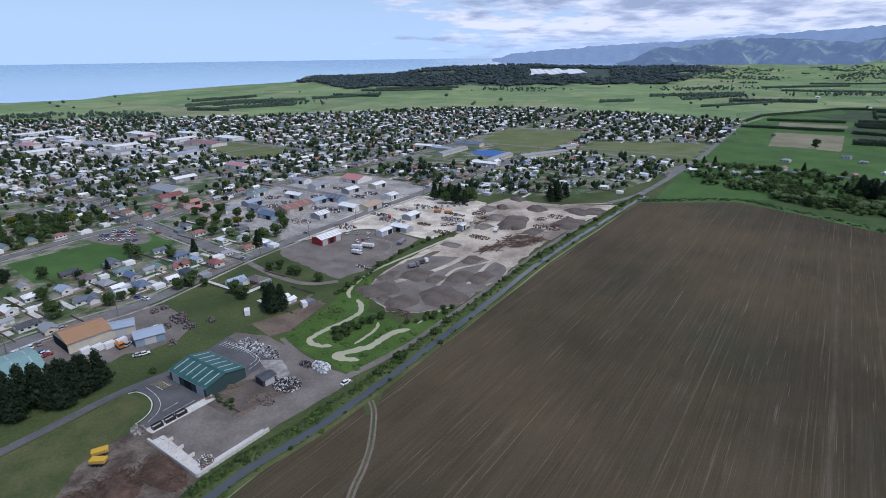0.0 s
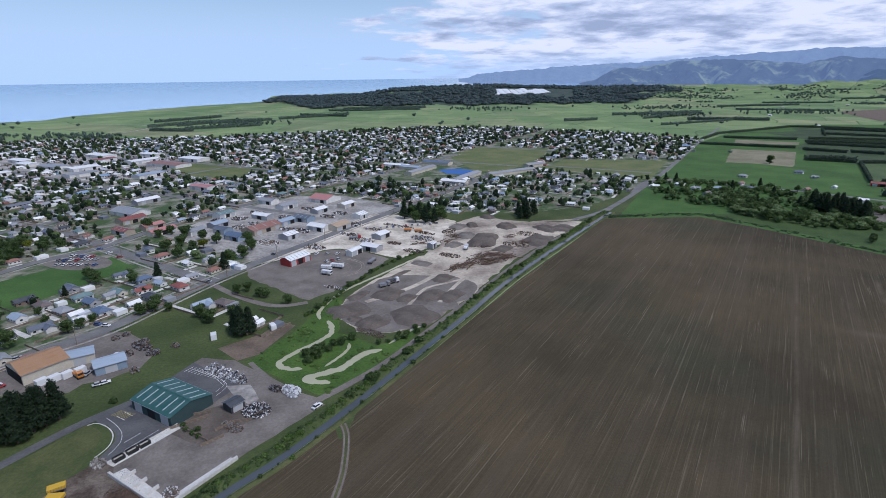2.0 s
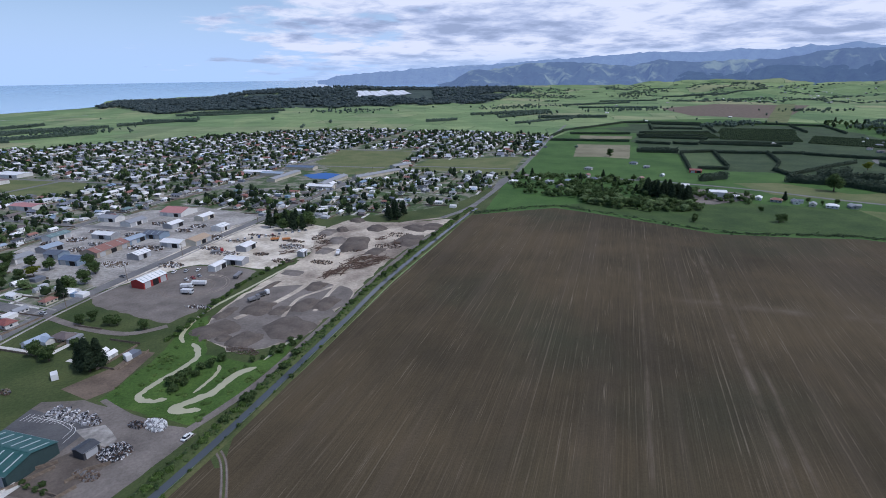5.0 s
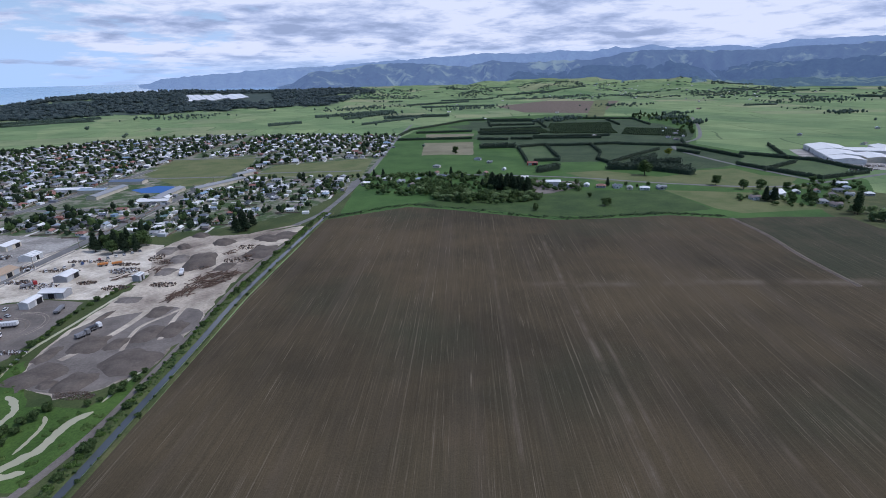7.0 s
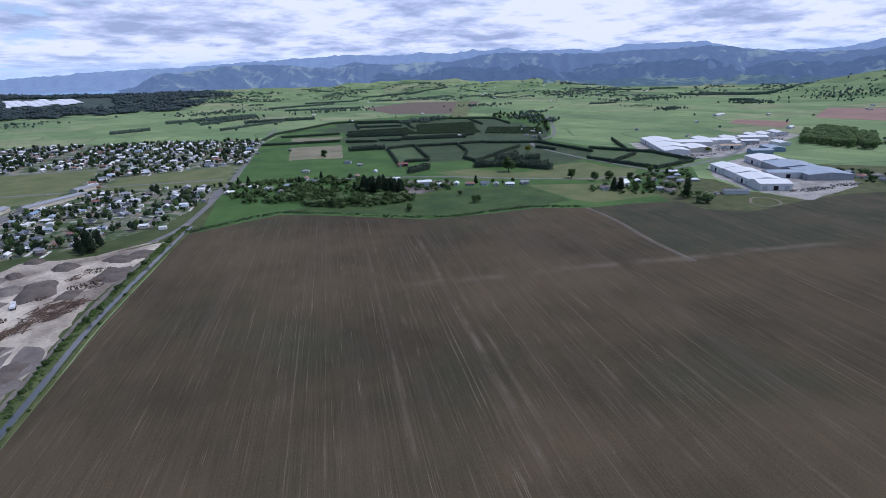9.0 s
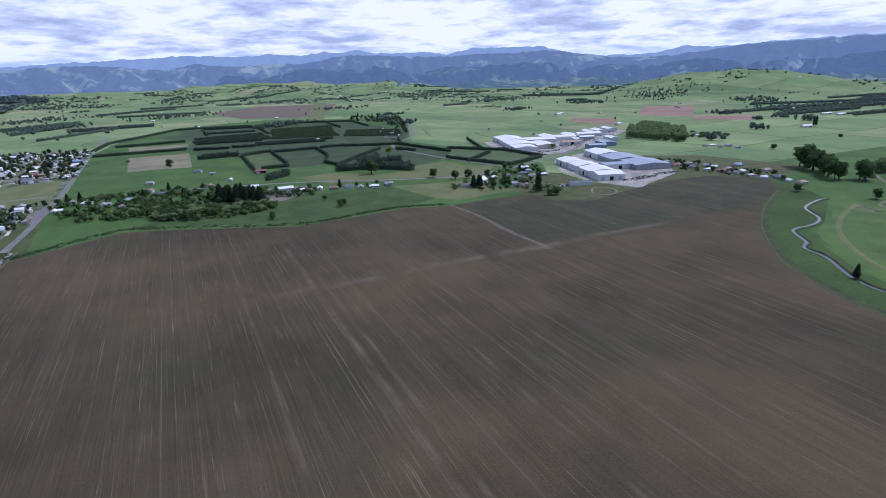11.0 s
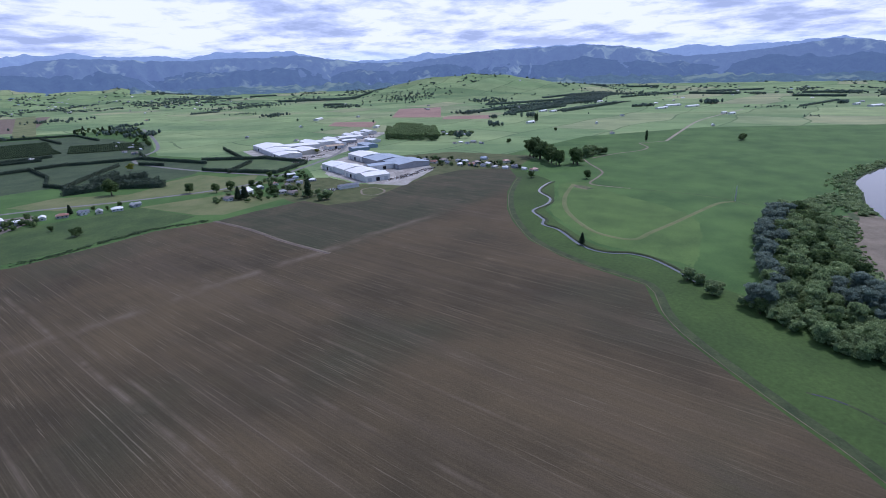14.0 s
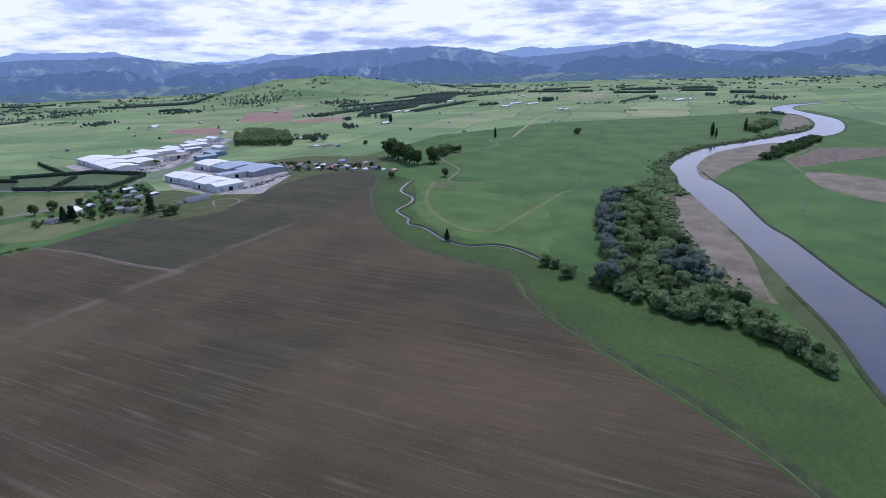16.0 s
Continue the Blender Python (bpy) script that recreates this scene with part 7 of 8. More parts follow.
def scrap(x, y, rx, ry, n, size, colours, label, az=40, pile=1.5, name="scrap_heap"):
    """A crowd of small cast-off pieces, joined."""
    ob = new(name)
    for ci, c in enumerate(colours):
        bm = bmesh.new()
        for _ in range(int(n * 3.6) // len(colours)):
            t, d = r_yard.uniform(0, 6.28), math.sqrt(r_yard.random())
            px, py = math.cos(t) * d * rx, math.sin(t) * d * ry
            s = r_yard.uniform(0.3, 1.3, 3) * size * 0.5
            m = pose(px, py, s[2] / 2 + r_yard.random() * pile * (1 - d), r_yard.normal(0, 12), r_yard.normal(0, 12), r_yard.uniform(0, 180))
            vs = box_bm(bm, -s[0] / 2, s[0] / 2, -s[1] / 2, s[1] / 2, -s[2] / 2, s[2] / 2)
            bmesh.ops.transform(bm, matrix=m, verts=vs)
        part("pieces", bm, c, ob)["kind"] = "stuff"
    ob.matrix_world = pose(x, y, 0.1, 0, 0, -az)
    return tagged(ob, label, "scrap", kind="stuff")


GREY, WHT, BLK = PAINT["grey"], PAINT["white"], PAINT["black"]
for i in range(5):
    scrap(-97 + 3.4 * i, 214.5 - 2.6 * i, 1.5, 3.6, 34, 1.2, (WHT, GREY, PAINT["silver"], BLK, GREY), "row of grey and white scrapped whiteware", 25, 0.4, "whiteware_row")
scrap(-83, 203.5, 5, 2.6, 90, 0.9, (GREY, BLK, RUST, PAINT["silver"]), "mixed grey scrap metal heap", 40, 0.7)
scrap(-70, 181, 5.5, 5, 170, 0.9, (GREY, BLK, BLK, PAINT["silver"], RUST, WHT, BLK), "heap of dark baled waste", 40, 1.6)
scrap(-60, 193, 5, 3, 70, 1.3, (WHT, WHT, PAINT["silver"], GREY), "pile of white wrapped bales", 50, 1.8)
scrap(-66, 195, 4, 2, 40, 1.0, (RUST, BLK, GREY), "rusty scrap beside the bales")
scrap(-76, 172, 5, 2.5, 60, 0.8, (RUST, GREY, TIMBER), "low heap of broken timber and scrap", 35, 0.8)
scrap(-83.5, 140.5, 4.5, 2.2, 130, 0.6, (RUST, TIMBER, GREY, WHT, RUST), "rubble in the concrete bay", 60, 0.9)
scrap(-57, 300, 8, 2, 60, 0.9, (GREY, RUST, BLK, WHT), "scrap dumped along the yard edge", 30, 0.5)
scrap(-135, 236, 7, 3, 40, 1.3, (RUST, GREY, BLK), "old machinery parts on hardfill", 40, 0.6)
scrap(-127, 229, 3, 3, 26, 1.3, (RUST, BLK, PAINT["grey"]), "old machinery beside the paddock", 40, 0.8)
for x, y, n in ((-151, 245, 40), (-148, 249, 30), (-136, 241, 40), (-137.5, 229.5, 26), (-128, 214, 26), (-120, 235, 16)):
    scrap(x, y, 3, 1.8, n, 1.1, (RUST, BLK, GREY, TIMBER), "old farm machinery parked on hardfill", 60, 0.9, "old_machinery")
scrap(-50, 395, 12, 5, 60, 1.2, (RUST, GREY, WHT), "stored steel and timber in the works yard", 35, 0.8)
scrap(-118, 395, 10, 6, 80, 1.2, (TIMBER, RUST, WHT), "stacked timber packs in the yard", 35, 0.8)
scrap(-5, 395, 10, 6, 70, 1.2, (RUST, GREY, BLK, WHT), "machinery and scrap in the works yard", 35, 0.8)
for px, py, rx, ry in ((-82, 380, 10, 5), (-100, 425, 9, 5), (-150, 440, 9, 6), (-120, 470, 9, 6), (-60, 440, 8, 5), (-160, 470, 8, 6), (-85, 470, 8, 5), (-190, 440, 8, 5), (-110, 430, 10, 4), (-140, 450, 10, 4), (-175, 465, 10, 5), (-105, 500, 10, 5), (-75, 480, 8, 5), (-150, 490, 10, 5), (-60, 410, 10, 3), (900, 235, 25, 12), (980, 232, 25, 12), (830, 250, 20, 10), (940, 262, 30, 10), (1030, 240, 24, 10), (870, 262, 20, 12), (760, 262, 26, 8), (720, 262, 16, 8), (640, 84, 18, 5), (590, 108, 18, 6), (610, 98, 16, 6), (528, 170, 9, 5)):
    scrap(px, py, rx, ry, 26, 1.9, (WHT, GREY, RUST, BLK, TIMBER), "stored crates and machines in a yard", 35, 0.4)


def wall_run(pts, h, t, material, label, name="bunker_wall"):
    ob = new(name)
    for (x0, y0), (x1, y1) in zip(pts, pts[1:]):
        d = math.hypot(x1 - x0, y1 - y0)
        n = max(1, round(d / 2.0))
        for i in range(n):
            o = part("concrete_block", box(-t / 2, t / 2, -d / n / 2 + 0.02, d / n / 2 - 0.02, 0, h, 0.04), material, ob)
            k = (i + 0.5) / n
            o.matrix_basis = pose(x0 + (x1 - x0) * k, y0 + (y1 - y0) * k, 0.08, 0, 0, -math.degrees(math.atan2(x1 - x0, y1 - y0)))
    return tagged(ob, label, "wall")


wall_run([(-106, 150.5), (-83.5, 134.5), (-69, 155)], 1.3, 0.7, M["concrete"], "low wall of pale concrete blocks")
for x, y in ((-101, 147.5), (-96, 143.8), (-91, 140.2)):
    wall_run([(x, y), (x + 2.6, y + 3.8)], 1.2, 0.5, M["concrete"], "short concrete divider between bays")
sheet("bay_floor", [(-105.5, 150.5), (-83.5, 135), (-69.5, 155), (-71.5, 156), (-84, 139), (-102.5, 153.5)], 0.13, M["concrete"], "pale concrete floor of the bays", "floor")
sheet("bin_pad", [(-109, 155.5), (-95, 174.5), (-93, 173.2), (-106.6, 154.2)], 0.16, M["concrete"], "narrow pale concrete pad for bins", "floor")
wall_run([(-109.2, 155.6), (-95.2, 174.6)], 0.8, 0.4, M["concrete"], "low concrete kerb wall")


def bin_box(x, y, az, l, w, h, material, label, name="skip_bin", group=""):
    """An open steel bin: floor, four sides, ribs."""
    ob = new(name)
    ob.matrix_world = pose(x, y, 0.18, 0, 0, -az)
    bm = bmesh.new()
    box_bm(bm, -w / 2, w / 2, -l / 2, l / 2, 0, 0.15)
    for a in ((-w / 2, -w / 2 + 0.08, -l / 2, l / 2), (w / 2 - 0.08, w / 2, -l / 2, l / 2), (-w / 2, w / 2, -l / 2, -l / 2 + 0.08), (-w / 2, w / 2, l / 2 - 0.08, l / 2)):
        box_bm(bm, *a, 0.1, h)
    part("body", bm, material, ob)
    for s in (-1, 1):
        b = bmesh.new()
        for i in range(5):
            yy = -l / 2 + l * (i + 0.5) / 5
            box_bm(b, s * w / 2 - 0.06, s * w / 2 + 0.06, yy - 0.06, yy + 0.06, 0.1, h)
        part("ribs", b, material, ob)
    return tagged(ob, label, "bin", group)


for i, (x, y) in enumerate(((-106.5, 157.5), (-104, 161), (-101.6, 164.2))):
    bin_box(x, y, 36.5, 3.4, 1.9, 1.3, PAINT["black"], "black steel waste skip", group="waste skips")


def wheel(parent, x, y, z, r, w):
    b = bmesh.new()
    bmesh.ops.create_cone(b, cap_ends=True, segments=12, radius1=r, radius2=r, depth=w, matrix=pose(x, y, z, 0, 90, 0))
    part("wheel", b, TYRE, parent)


def car_thing(colour):
    ob = new("car")
    b = box(-0.87, 0.87, -2.15, 2.15, 0.3, 0.85, 0.12)
    part("body", b, PAINT[colour], ob)
    b = bmesh.new()
    vs = box_bm(b, -0.78, 0.78, -1.5, 1.0, 0.85, 1.4)
    for v in vs[4:]:
        v.co.x *= 0.82
        v.co.y = v.co.y * 0.72 - 0.05
    part("cabin", b, GLASS, ob)
    part("roof", box(-0.62, 0.62, -1.1, 0.62, 1.38, 1.46, 0.04), PAINT[colour], ob)
    for x in (-0.82, 0.82):
        for y in (-1.35, 1.35):
            wheel(ob, x, y, 0.32, 0.32, 0.2)
    return tagged(ob, f"{colour} parked car", "car", "parked cars")


CARS = {}
LINES = [((-191, 205), (-184, 215), 4), ((-180, 207), (-174, 204), 3), ((-138, 203), (-134, 205), 2), ((-148, 205), (-140, 235), 2), ((-250, 366), (-222, 366), 7), ((-246, 376), (-228, 372), 5), ((-246, 357), (-216, 354), 6), ((-70, 345), (-60, 352), 3),
         ((-50, 424), (10, 436), 12), ((-170, 262), (-160, 258), 2), ((-190, 222), (-182, 230), 2), ((-49, 181), (-48, 182), 1), ((-140, 305), (-100, 378), 3), ((-240, 395), (-205, 365), 3), ((-88, 365), (-60, 362), 4), ((382, 410), (386, 425), 3)]
k = 0
for (x0, y0), (x1, y1), n in LINES:
    for i in range(n):
        t = (i + 0.5) / n
        c = ("white", "silver", "white", "grey", "blue", "white", "red", "silver")[k % 8]
        k += 1
        m = pose(x0 + (x1 - x0) * t, y0 + (y1 - y0) * t, 0.22, 0, 0, -math.degrees(math.atan2(x1 - x0, y1 - y0)) + (82 if n > 2 else 8))
        if c in CARS:
            copy_thing(CARS[c], m)
        else:
            CARS[c] = car_thing(c)
            CARS[c].matrix_world = m
            CARS[c]["label"] = f"{c} car parked on hard ground"


def trailer(x, y, az, l, colour, label, h=2.9, name="truck_trailer", cab=""):
    ob = new(name)
    ob.matrix_world = pose(x, y, 0.15, 0, 0, -az)
    part("deck", box(-1.2, 1.2, -l / 2, l / 2, 0.9, 1.15, 0.03), PAINT["grey"], ob)
    part("body", box(-1.2, 1.2, -l / 2, l / 2, 1.15, h, 0.06), PAINT[colour], ob)
    b = bmesh.new()
    for i in range(7):
        yy = -l / 2 + l * (i + 0.5) / 7
        box_bm(b, -1.25, -1.2, yy - 0.05, yy + 0.05, 1.15, h - 0.05)
        box_bm(b, 1.2, 1.25, yy - 0.05, yy + 0.05, 1.15, h - 0.05)
    part("ribs", b, PAINT["grey"] if colour != "grey" else PAINT["silver"], ob)
    for yy in (-l / 2 + 1.0, -l / 2 + 2.2, l / 2 - 1.2):
        for s in (-1, 1):
            wheel(ob, s * 1.0, yy, 0.5, 0.5, 0.35)
    if cab:
        part("cab", box(-1.2, 1.2, l / 2 + 0.3, l / 2 + 2.3, 0.7, 3.0, 0.2), PAINT[cab], ob)
        part("windscreen", box(-1.05, 1.05, l / 2 + 2.28, l / 2 + 2.34, 1.8, 2.7), GLASS, ob)
        for s in (-1, 1):
            wheel(ob, s * 1.0, l / 2 + 1.3, 0.5, 0.5, 0.35)
    return tagged(ob, label, "truck" if cab else "trailer", "trucks and trailers")


trailer(-117.5, 144.5, 62, 4.6, "yellow", "yellow tip trailer on bare dirt", 2.1)
trailer(-115.5, 140.4, 88, 4.6, "yellow", "yellow tip trailer on bare dirt", 2.1)
trailer(-67.5, 332, 100, 4.5, "white", "white box truck in the yard", cab="white")
trailer(-66, 323, 115, 4.5, "white", "white box truck in the yard", cab="white")
trailer(-60, 334.5, 110, 8.5, "white", "long white box trailer in the yard")
trailer(-39, 343, 20, 9, "grey", "grey flat trailer with load", 2.0)
trailer(-30, 299, 62, 4.4, "grey", "grey tip truck on the yard", 2.3, cab="grey")
trailer(-25, 304.5, 62, 4.2, "black", "dark tip truck on the yard", 2.3, cab="white")
trailer(24, 364, 15, 4.5, "white", "white tip truck on the yard", 2.2, cab="white")
trailer(-16, 415, 100, 6, "orange", "brown tip trailer in the works yard", 2.2)
trailer(-8, 412, 100, 6, "orange", "brown tip trailer in the works yard", 2.2)
trailer(-56, 398, 80, 6, "grey", "grey flat truck in the works yard", 2.0, cab="red")
trailer(-150, 212, 130, 5, "orange", "orange digger truck beside the shed", 1.9, cab="orange")
for x, y, az in ((-160, 206, 122), (-156.5, 208.5, 122), (-153, 211, 122), (-149.5, 214, 122), (-105, 241, 70), (-80, 249, 60)):
    ob = new("shipping_container")
    ob.matrix_world = pose(x, y, 0.1, 0, 0, -az + 90)
    part("body", box(-1.25, 1.25, -2.0, 2.0, 0.05, 2.6, 0.05), PAINT["white"], ob)
    part("doors", box(-1.15, 1.15, 2.0, 2.06, 0.15, 2.5), PAINT["silver"], ob)
    tagged(ob, "white steel shipping container in the yard", "container", "containers")
YELLOWLINE = Mat("yellow_road_paint", 0.7).done((0.45, 0.36, 0.10))
# marked bays on the forecourt
for i in range(13):
    x, y = -107 + i * 1.55, 211.5 - i * 0.75
    ribbon("bay_line", [(x, y), (x + 2.3, y + 3.6)], 0.22, 0.2, FRAME, "white painted parking bay line", "road marking", step=1)
for i in range(7):
    x, y = -119 + i * 1.6, 181.5 + i * 2.4
    ribbon("bay_line", [(x, y), (x + 3.9, y - 2.6)], 0.22, 0.2, FRAME, "white painted parking bay line", "road marking", step=1)
for q in ([(-111, 160), (-110.4, 166), (-112.5, 171.5), (-117, 176.5), (-122, 180.5)], [(-107, 162), (-100.5, 172.2)], [(-105, 161), (-98.5, 171)], [(-103, 160), (-97, 169.5)], [(-109, 166), (-106, 171)], [(-98, 210), (-91, 205), (-86, 199), (-88, 192)], [(-104, 213), (-94, 206.5), (-88, 200)], [(-100, 212), (-92, 206), (-87.5, 200.5), (-89, 195)]):
    ribbon("lane_line", q, 0.16, 0.21, FRAME, "white painted lane line on asphalt", "road marking", step=4)
for i in range(9):
    x, y = -121.5 + i * 0.75, 182.2 - i * 0.3
    ribbon("hatch_line", [(x, y), (x + 2.4, y + 3.0)], 0.16, 0.212, YELLOWLINE, "yellow painted hatching on asphalt", "road marking", step=1)
# power poles along the roads
POLE = None
for q, gap, off in ((MAIN, 42, 6.2), (CROSS, 45, -6.2)):
    line, run, last = beside(catmull(q, False, 10), off), 0.0, None
    for p in line:
        if last:
            run += math.hypot(p[0] - last[0], p[1] - last[1])
        last_way = (p[0] - last[0], p[1] - last[1]) if last else (0, 1)
        last = p
        if run < gap:
            continue
        run = 0.0
        m = pose(p[0], p[1], 0.05, 0, 0, -math.degrees(math.atan2(*last_way)))
        if POLE:
            copy_thing(POLE, m)
            continue
        POLE = new("power_pole")
        b = bmesh.new()
        bmesh.ops.create_cone(b, cap_ends=True, segments=8, radius1=0.19, radius2=0.12, depth=9.5, matrix=Matrix.Translation((0, 0, 4.75)))
        part("pole", b, TIMBER, POLE)
        part("crossarm", box(-1.1, 1.1, -0.07, 0.07, 8.7, 8.85, 0.02), TIMBER, POLE)
        for x in (-0.95, -0.4, 0.4, 0.95):
            part("insulator", box(x - 0.06, x + 0.06, -0.06, 0.06, 8.85, 9.05), FRAME, POLE)
        POLE.matrix_world = m
        tagged(POLE, "grey timber power pole beside the road", "power pole", "power poles")
# slender masts on the pasture
for x, y in ((468, -207), (342, -340), (503, -530)):
    ob = new("mast")
    b = bmesh.new()
    bmesh.ops.create_cone(b, cap_ends=True, segments=8, radius1=0.5, radius2=0.3, depth=13, matrix=Matrix.Translation((0, 0, 6.5)))
    part("pole", b, M["concrete"], ob)
    part("footing", box(-0.6, 0.6, -0.6, 0.6, 0, 0.4, 0.05), M["concrete"], ob)
    ob.matrix_world = pose(x, y, 0.05, 0, 0, 20)
    tagged(ob, "pale slender mast standing in the pasture", "mast", "masts")
# white growing tunnels on the bluff
TUNNEL = Mat("white_crop_cover", 0.5).done((0.75, 0.77, 0.80))
for i in range(9):
    x0, y0 = 392 + i * 30, 2556 + (i % 3) * 22
    b = bmesh.new()
    w, l, seg = 29, 150 + 20 * (i % 2), 8
    rows_ = []
    for yy in (0, l):
        rows_.append([b.verts.new((-w / 2 * math.cos(math.pi * s / seg), yy, 2.6 * math.sin(math.pi * s / seg))) for s in range(seg + 1)])
    for s in range(seg):
        b.faces.new((rows_[0][s], rows_[0][s + 1], rows_[1][s + 1], rows_[1][s]))
    for rr in rows_:
        b.faces.new(rr)
    ob = part("growing_tunnel", b, TUNNEL)
    ob.matrix_world = pose(x0, y0, land(x0, y0) + 3, math.degrees(math.atan2(land(x0, y0 + l) - land(x0, y0), l)), 0, 0)
    tagged(ob, "long white plastic growing tunnel", "tunnel", "growing tunnels")

# pens, kerb and brush of the recycling yard
for pts in ([(-99, 171), (-93, 174.5), (-86, 179)], [(-93, 172.5), (-81, 164)], [(-81, 170), (-76, 174.5), (-70, 175.5)], [(-83, 162), (-77, 167)], [(-96, 179), (-86, 181.5)]):
    wall_run(pts, 1.1, 0.25, TIMBER, "weathered timber wall of a storage pen", "pen_wall")
for x, y in ((-91, 171), (-88, 169), (-85.5, 167.2), (-93, 173.5), (-87, 171)):
    tree("bush", x, y, 0.5, group="scrub in the recycling yard")
ribbon("kerb", [(-126.6, 176.6), (-124.2, 177.7), (-119.8, 175.7), (-115.4, 171.4), (-113.3, 166.1), (-113.6, 162), (-114.8, 159)], 0.4, 0.24, M["concrete"], "pale curved concrete kerb of the forecourt", "kerb")
for bx, by, rx, ry, n in ((-96, 137, 9, 5, 90), (-103, 133, 7, 4, 70), (-90, 133, 5, 3.5, 50), (-110, 130, 6, 4, 40)):
    litter = new("brush_pile")
    for ci, mt in enumerate((BRUSH, RUST)):
        bm = bmesh.new()
        for _ in range(n):
            t, d = r_yard.uniform(0, 6.28), math.sqrt(r_yard.random())
            ln = r_yard.uniform(0.8, 3.2)
            vs = box_bm(bm, -0.07, 0.07, -ln / 2, ln / 2, -0.06, 0.06)
            bmesh.ops.transform(bm, matrix=pose(math.cos(t) * d * rx, math.sin(t) * d * ry, 0.2 + 1.5 * r_yard.random() * (1.1 - d), r_yard.normal(0, 24), r_yard.normal(0, 24), r_yard.uniform(0, 180)), verts=vs)
        part("branches", bm, mt, litter)["kind"] = "stuff"
    litter.matrix_world = pose(bx, by, 0.1, 0, 0, -40)
    tagged(litter, "loose brown branches and broken timber in a heap", "brush", kind="stuff")
scrap(-113, 124, 6, 4, 160, 0.8, (BRUSH, M["earth"]), "brown brush and earth clods", 40, 1.2, "brush_litter")
scrap(-104, 150, 12, 5, 90, 0.25, (M["dust"], M["earth"]), "loose rubble on bare dirt", 40, 0.1, "rubble")
scrap(-112, 156, 3, 2, 30, 1.2, (M["dust"], M["hardstand"]), "broken concrete by the forecourt kerb", 40, 0.3, "rubble")
scrap(-33, 241, 9, 3, 90, 0.7, (M["dust"], BRUSH, M["earth"]), "rubble and brush at the yard foot", 40, 0.8, "rubble")
for px, py, rx, ry in ((60, 372, 10, 5), (74, 398, 10, 6), (34, 372, 8, 4), (12, 352, 8, 4), (-12, 364, 8, 4), (-26, 384, 6, 3), (20, 398, 8, 5), (-2, 408, 8, 3), (-40, 420, 14, 3), (-24, 432, 16, 3), (16, 412, 5, 8)):
    scrap(px, py, rx, ry, 26, 1.3, (RUST, BLK, TIMBER, RUST), "scattered machines and timber on the yard", 35, 0.5)

# ---- distant woods and scattered trees ----
r_far = np.random.default_rng(9)


def polar(az0, az1, r0, r1, n, keep=lambda x, y: True):
    out = []
    for _ in range(n):
        az, r = radians(r_far.uniform(az0, az1)), math.sqrt(r_far.uniform(r0 * r0, r1 * r1))
        x, y = r * math.sin(az), r * math.cos(az)
        if keep(x, y):
            out.append((x, y))
    return out


def patchy(scale, cut):
    return lambda x, y: noise.noise((x / scale, y / scale, 4.4)) > cut


def bluff_foot(az):
    """The ragged lower edge of the bluff's woods."""
    return 2300 + 130 * noise.noise((az * 0.25, 3, 0)) + 60 * noise.noise((az * 0.9, 8, 0)) + 500 * smooth(-9, -14.5, az) + 600 * smooth(19, 27, az)


BLUFF_FLOOR = [(q * math.sin(radians(a / 2)), q * math.cos(radians(a / 2))) for a in range(-29, 53) for q in (bluff_foot(a / 2) + 20,)] + [(3060 * math.sin(radians(a)), 3060 * math.cos(radians(a))) for a in range(26, -15, -2)]
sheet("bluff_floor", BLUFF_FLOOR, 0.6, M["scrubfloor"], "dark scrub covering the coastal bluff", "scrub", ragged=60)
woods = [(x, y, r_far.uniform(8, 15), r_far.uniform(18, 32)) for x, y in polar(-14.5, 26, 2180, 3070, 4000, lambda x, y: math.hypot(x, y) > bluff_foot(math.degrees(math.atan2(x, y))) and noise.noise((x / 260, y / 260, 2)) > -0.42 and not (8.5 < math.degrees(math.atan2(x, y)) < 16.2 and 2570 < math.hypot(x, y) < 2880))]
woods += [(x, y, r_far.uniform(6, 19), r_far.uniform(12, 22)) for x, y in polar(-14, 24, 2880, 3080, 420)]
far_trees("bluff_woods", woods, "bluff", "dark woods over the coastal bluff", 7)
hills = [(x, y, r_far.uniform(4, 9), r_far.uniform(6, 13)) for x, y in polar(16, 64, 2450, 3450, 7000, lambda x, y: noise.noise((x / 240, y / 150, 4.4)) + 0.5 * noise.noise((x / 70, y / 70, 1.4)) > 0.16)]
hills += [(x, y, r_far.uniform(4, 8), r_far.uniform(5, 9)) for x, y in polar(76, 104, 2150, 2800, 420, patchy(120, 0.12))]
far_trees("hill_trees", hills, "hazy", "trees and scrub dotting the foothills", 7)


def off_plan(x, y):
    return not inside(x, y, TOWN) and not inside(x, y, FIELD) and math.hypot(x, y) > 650


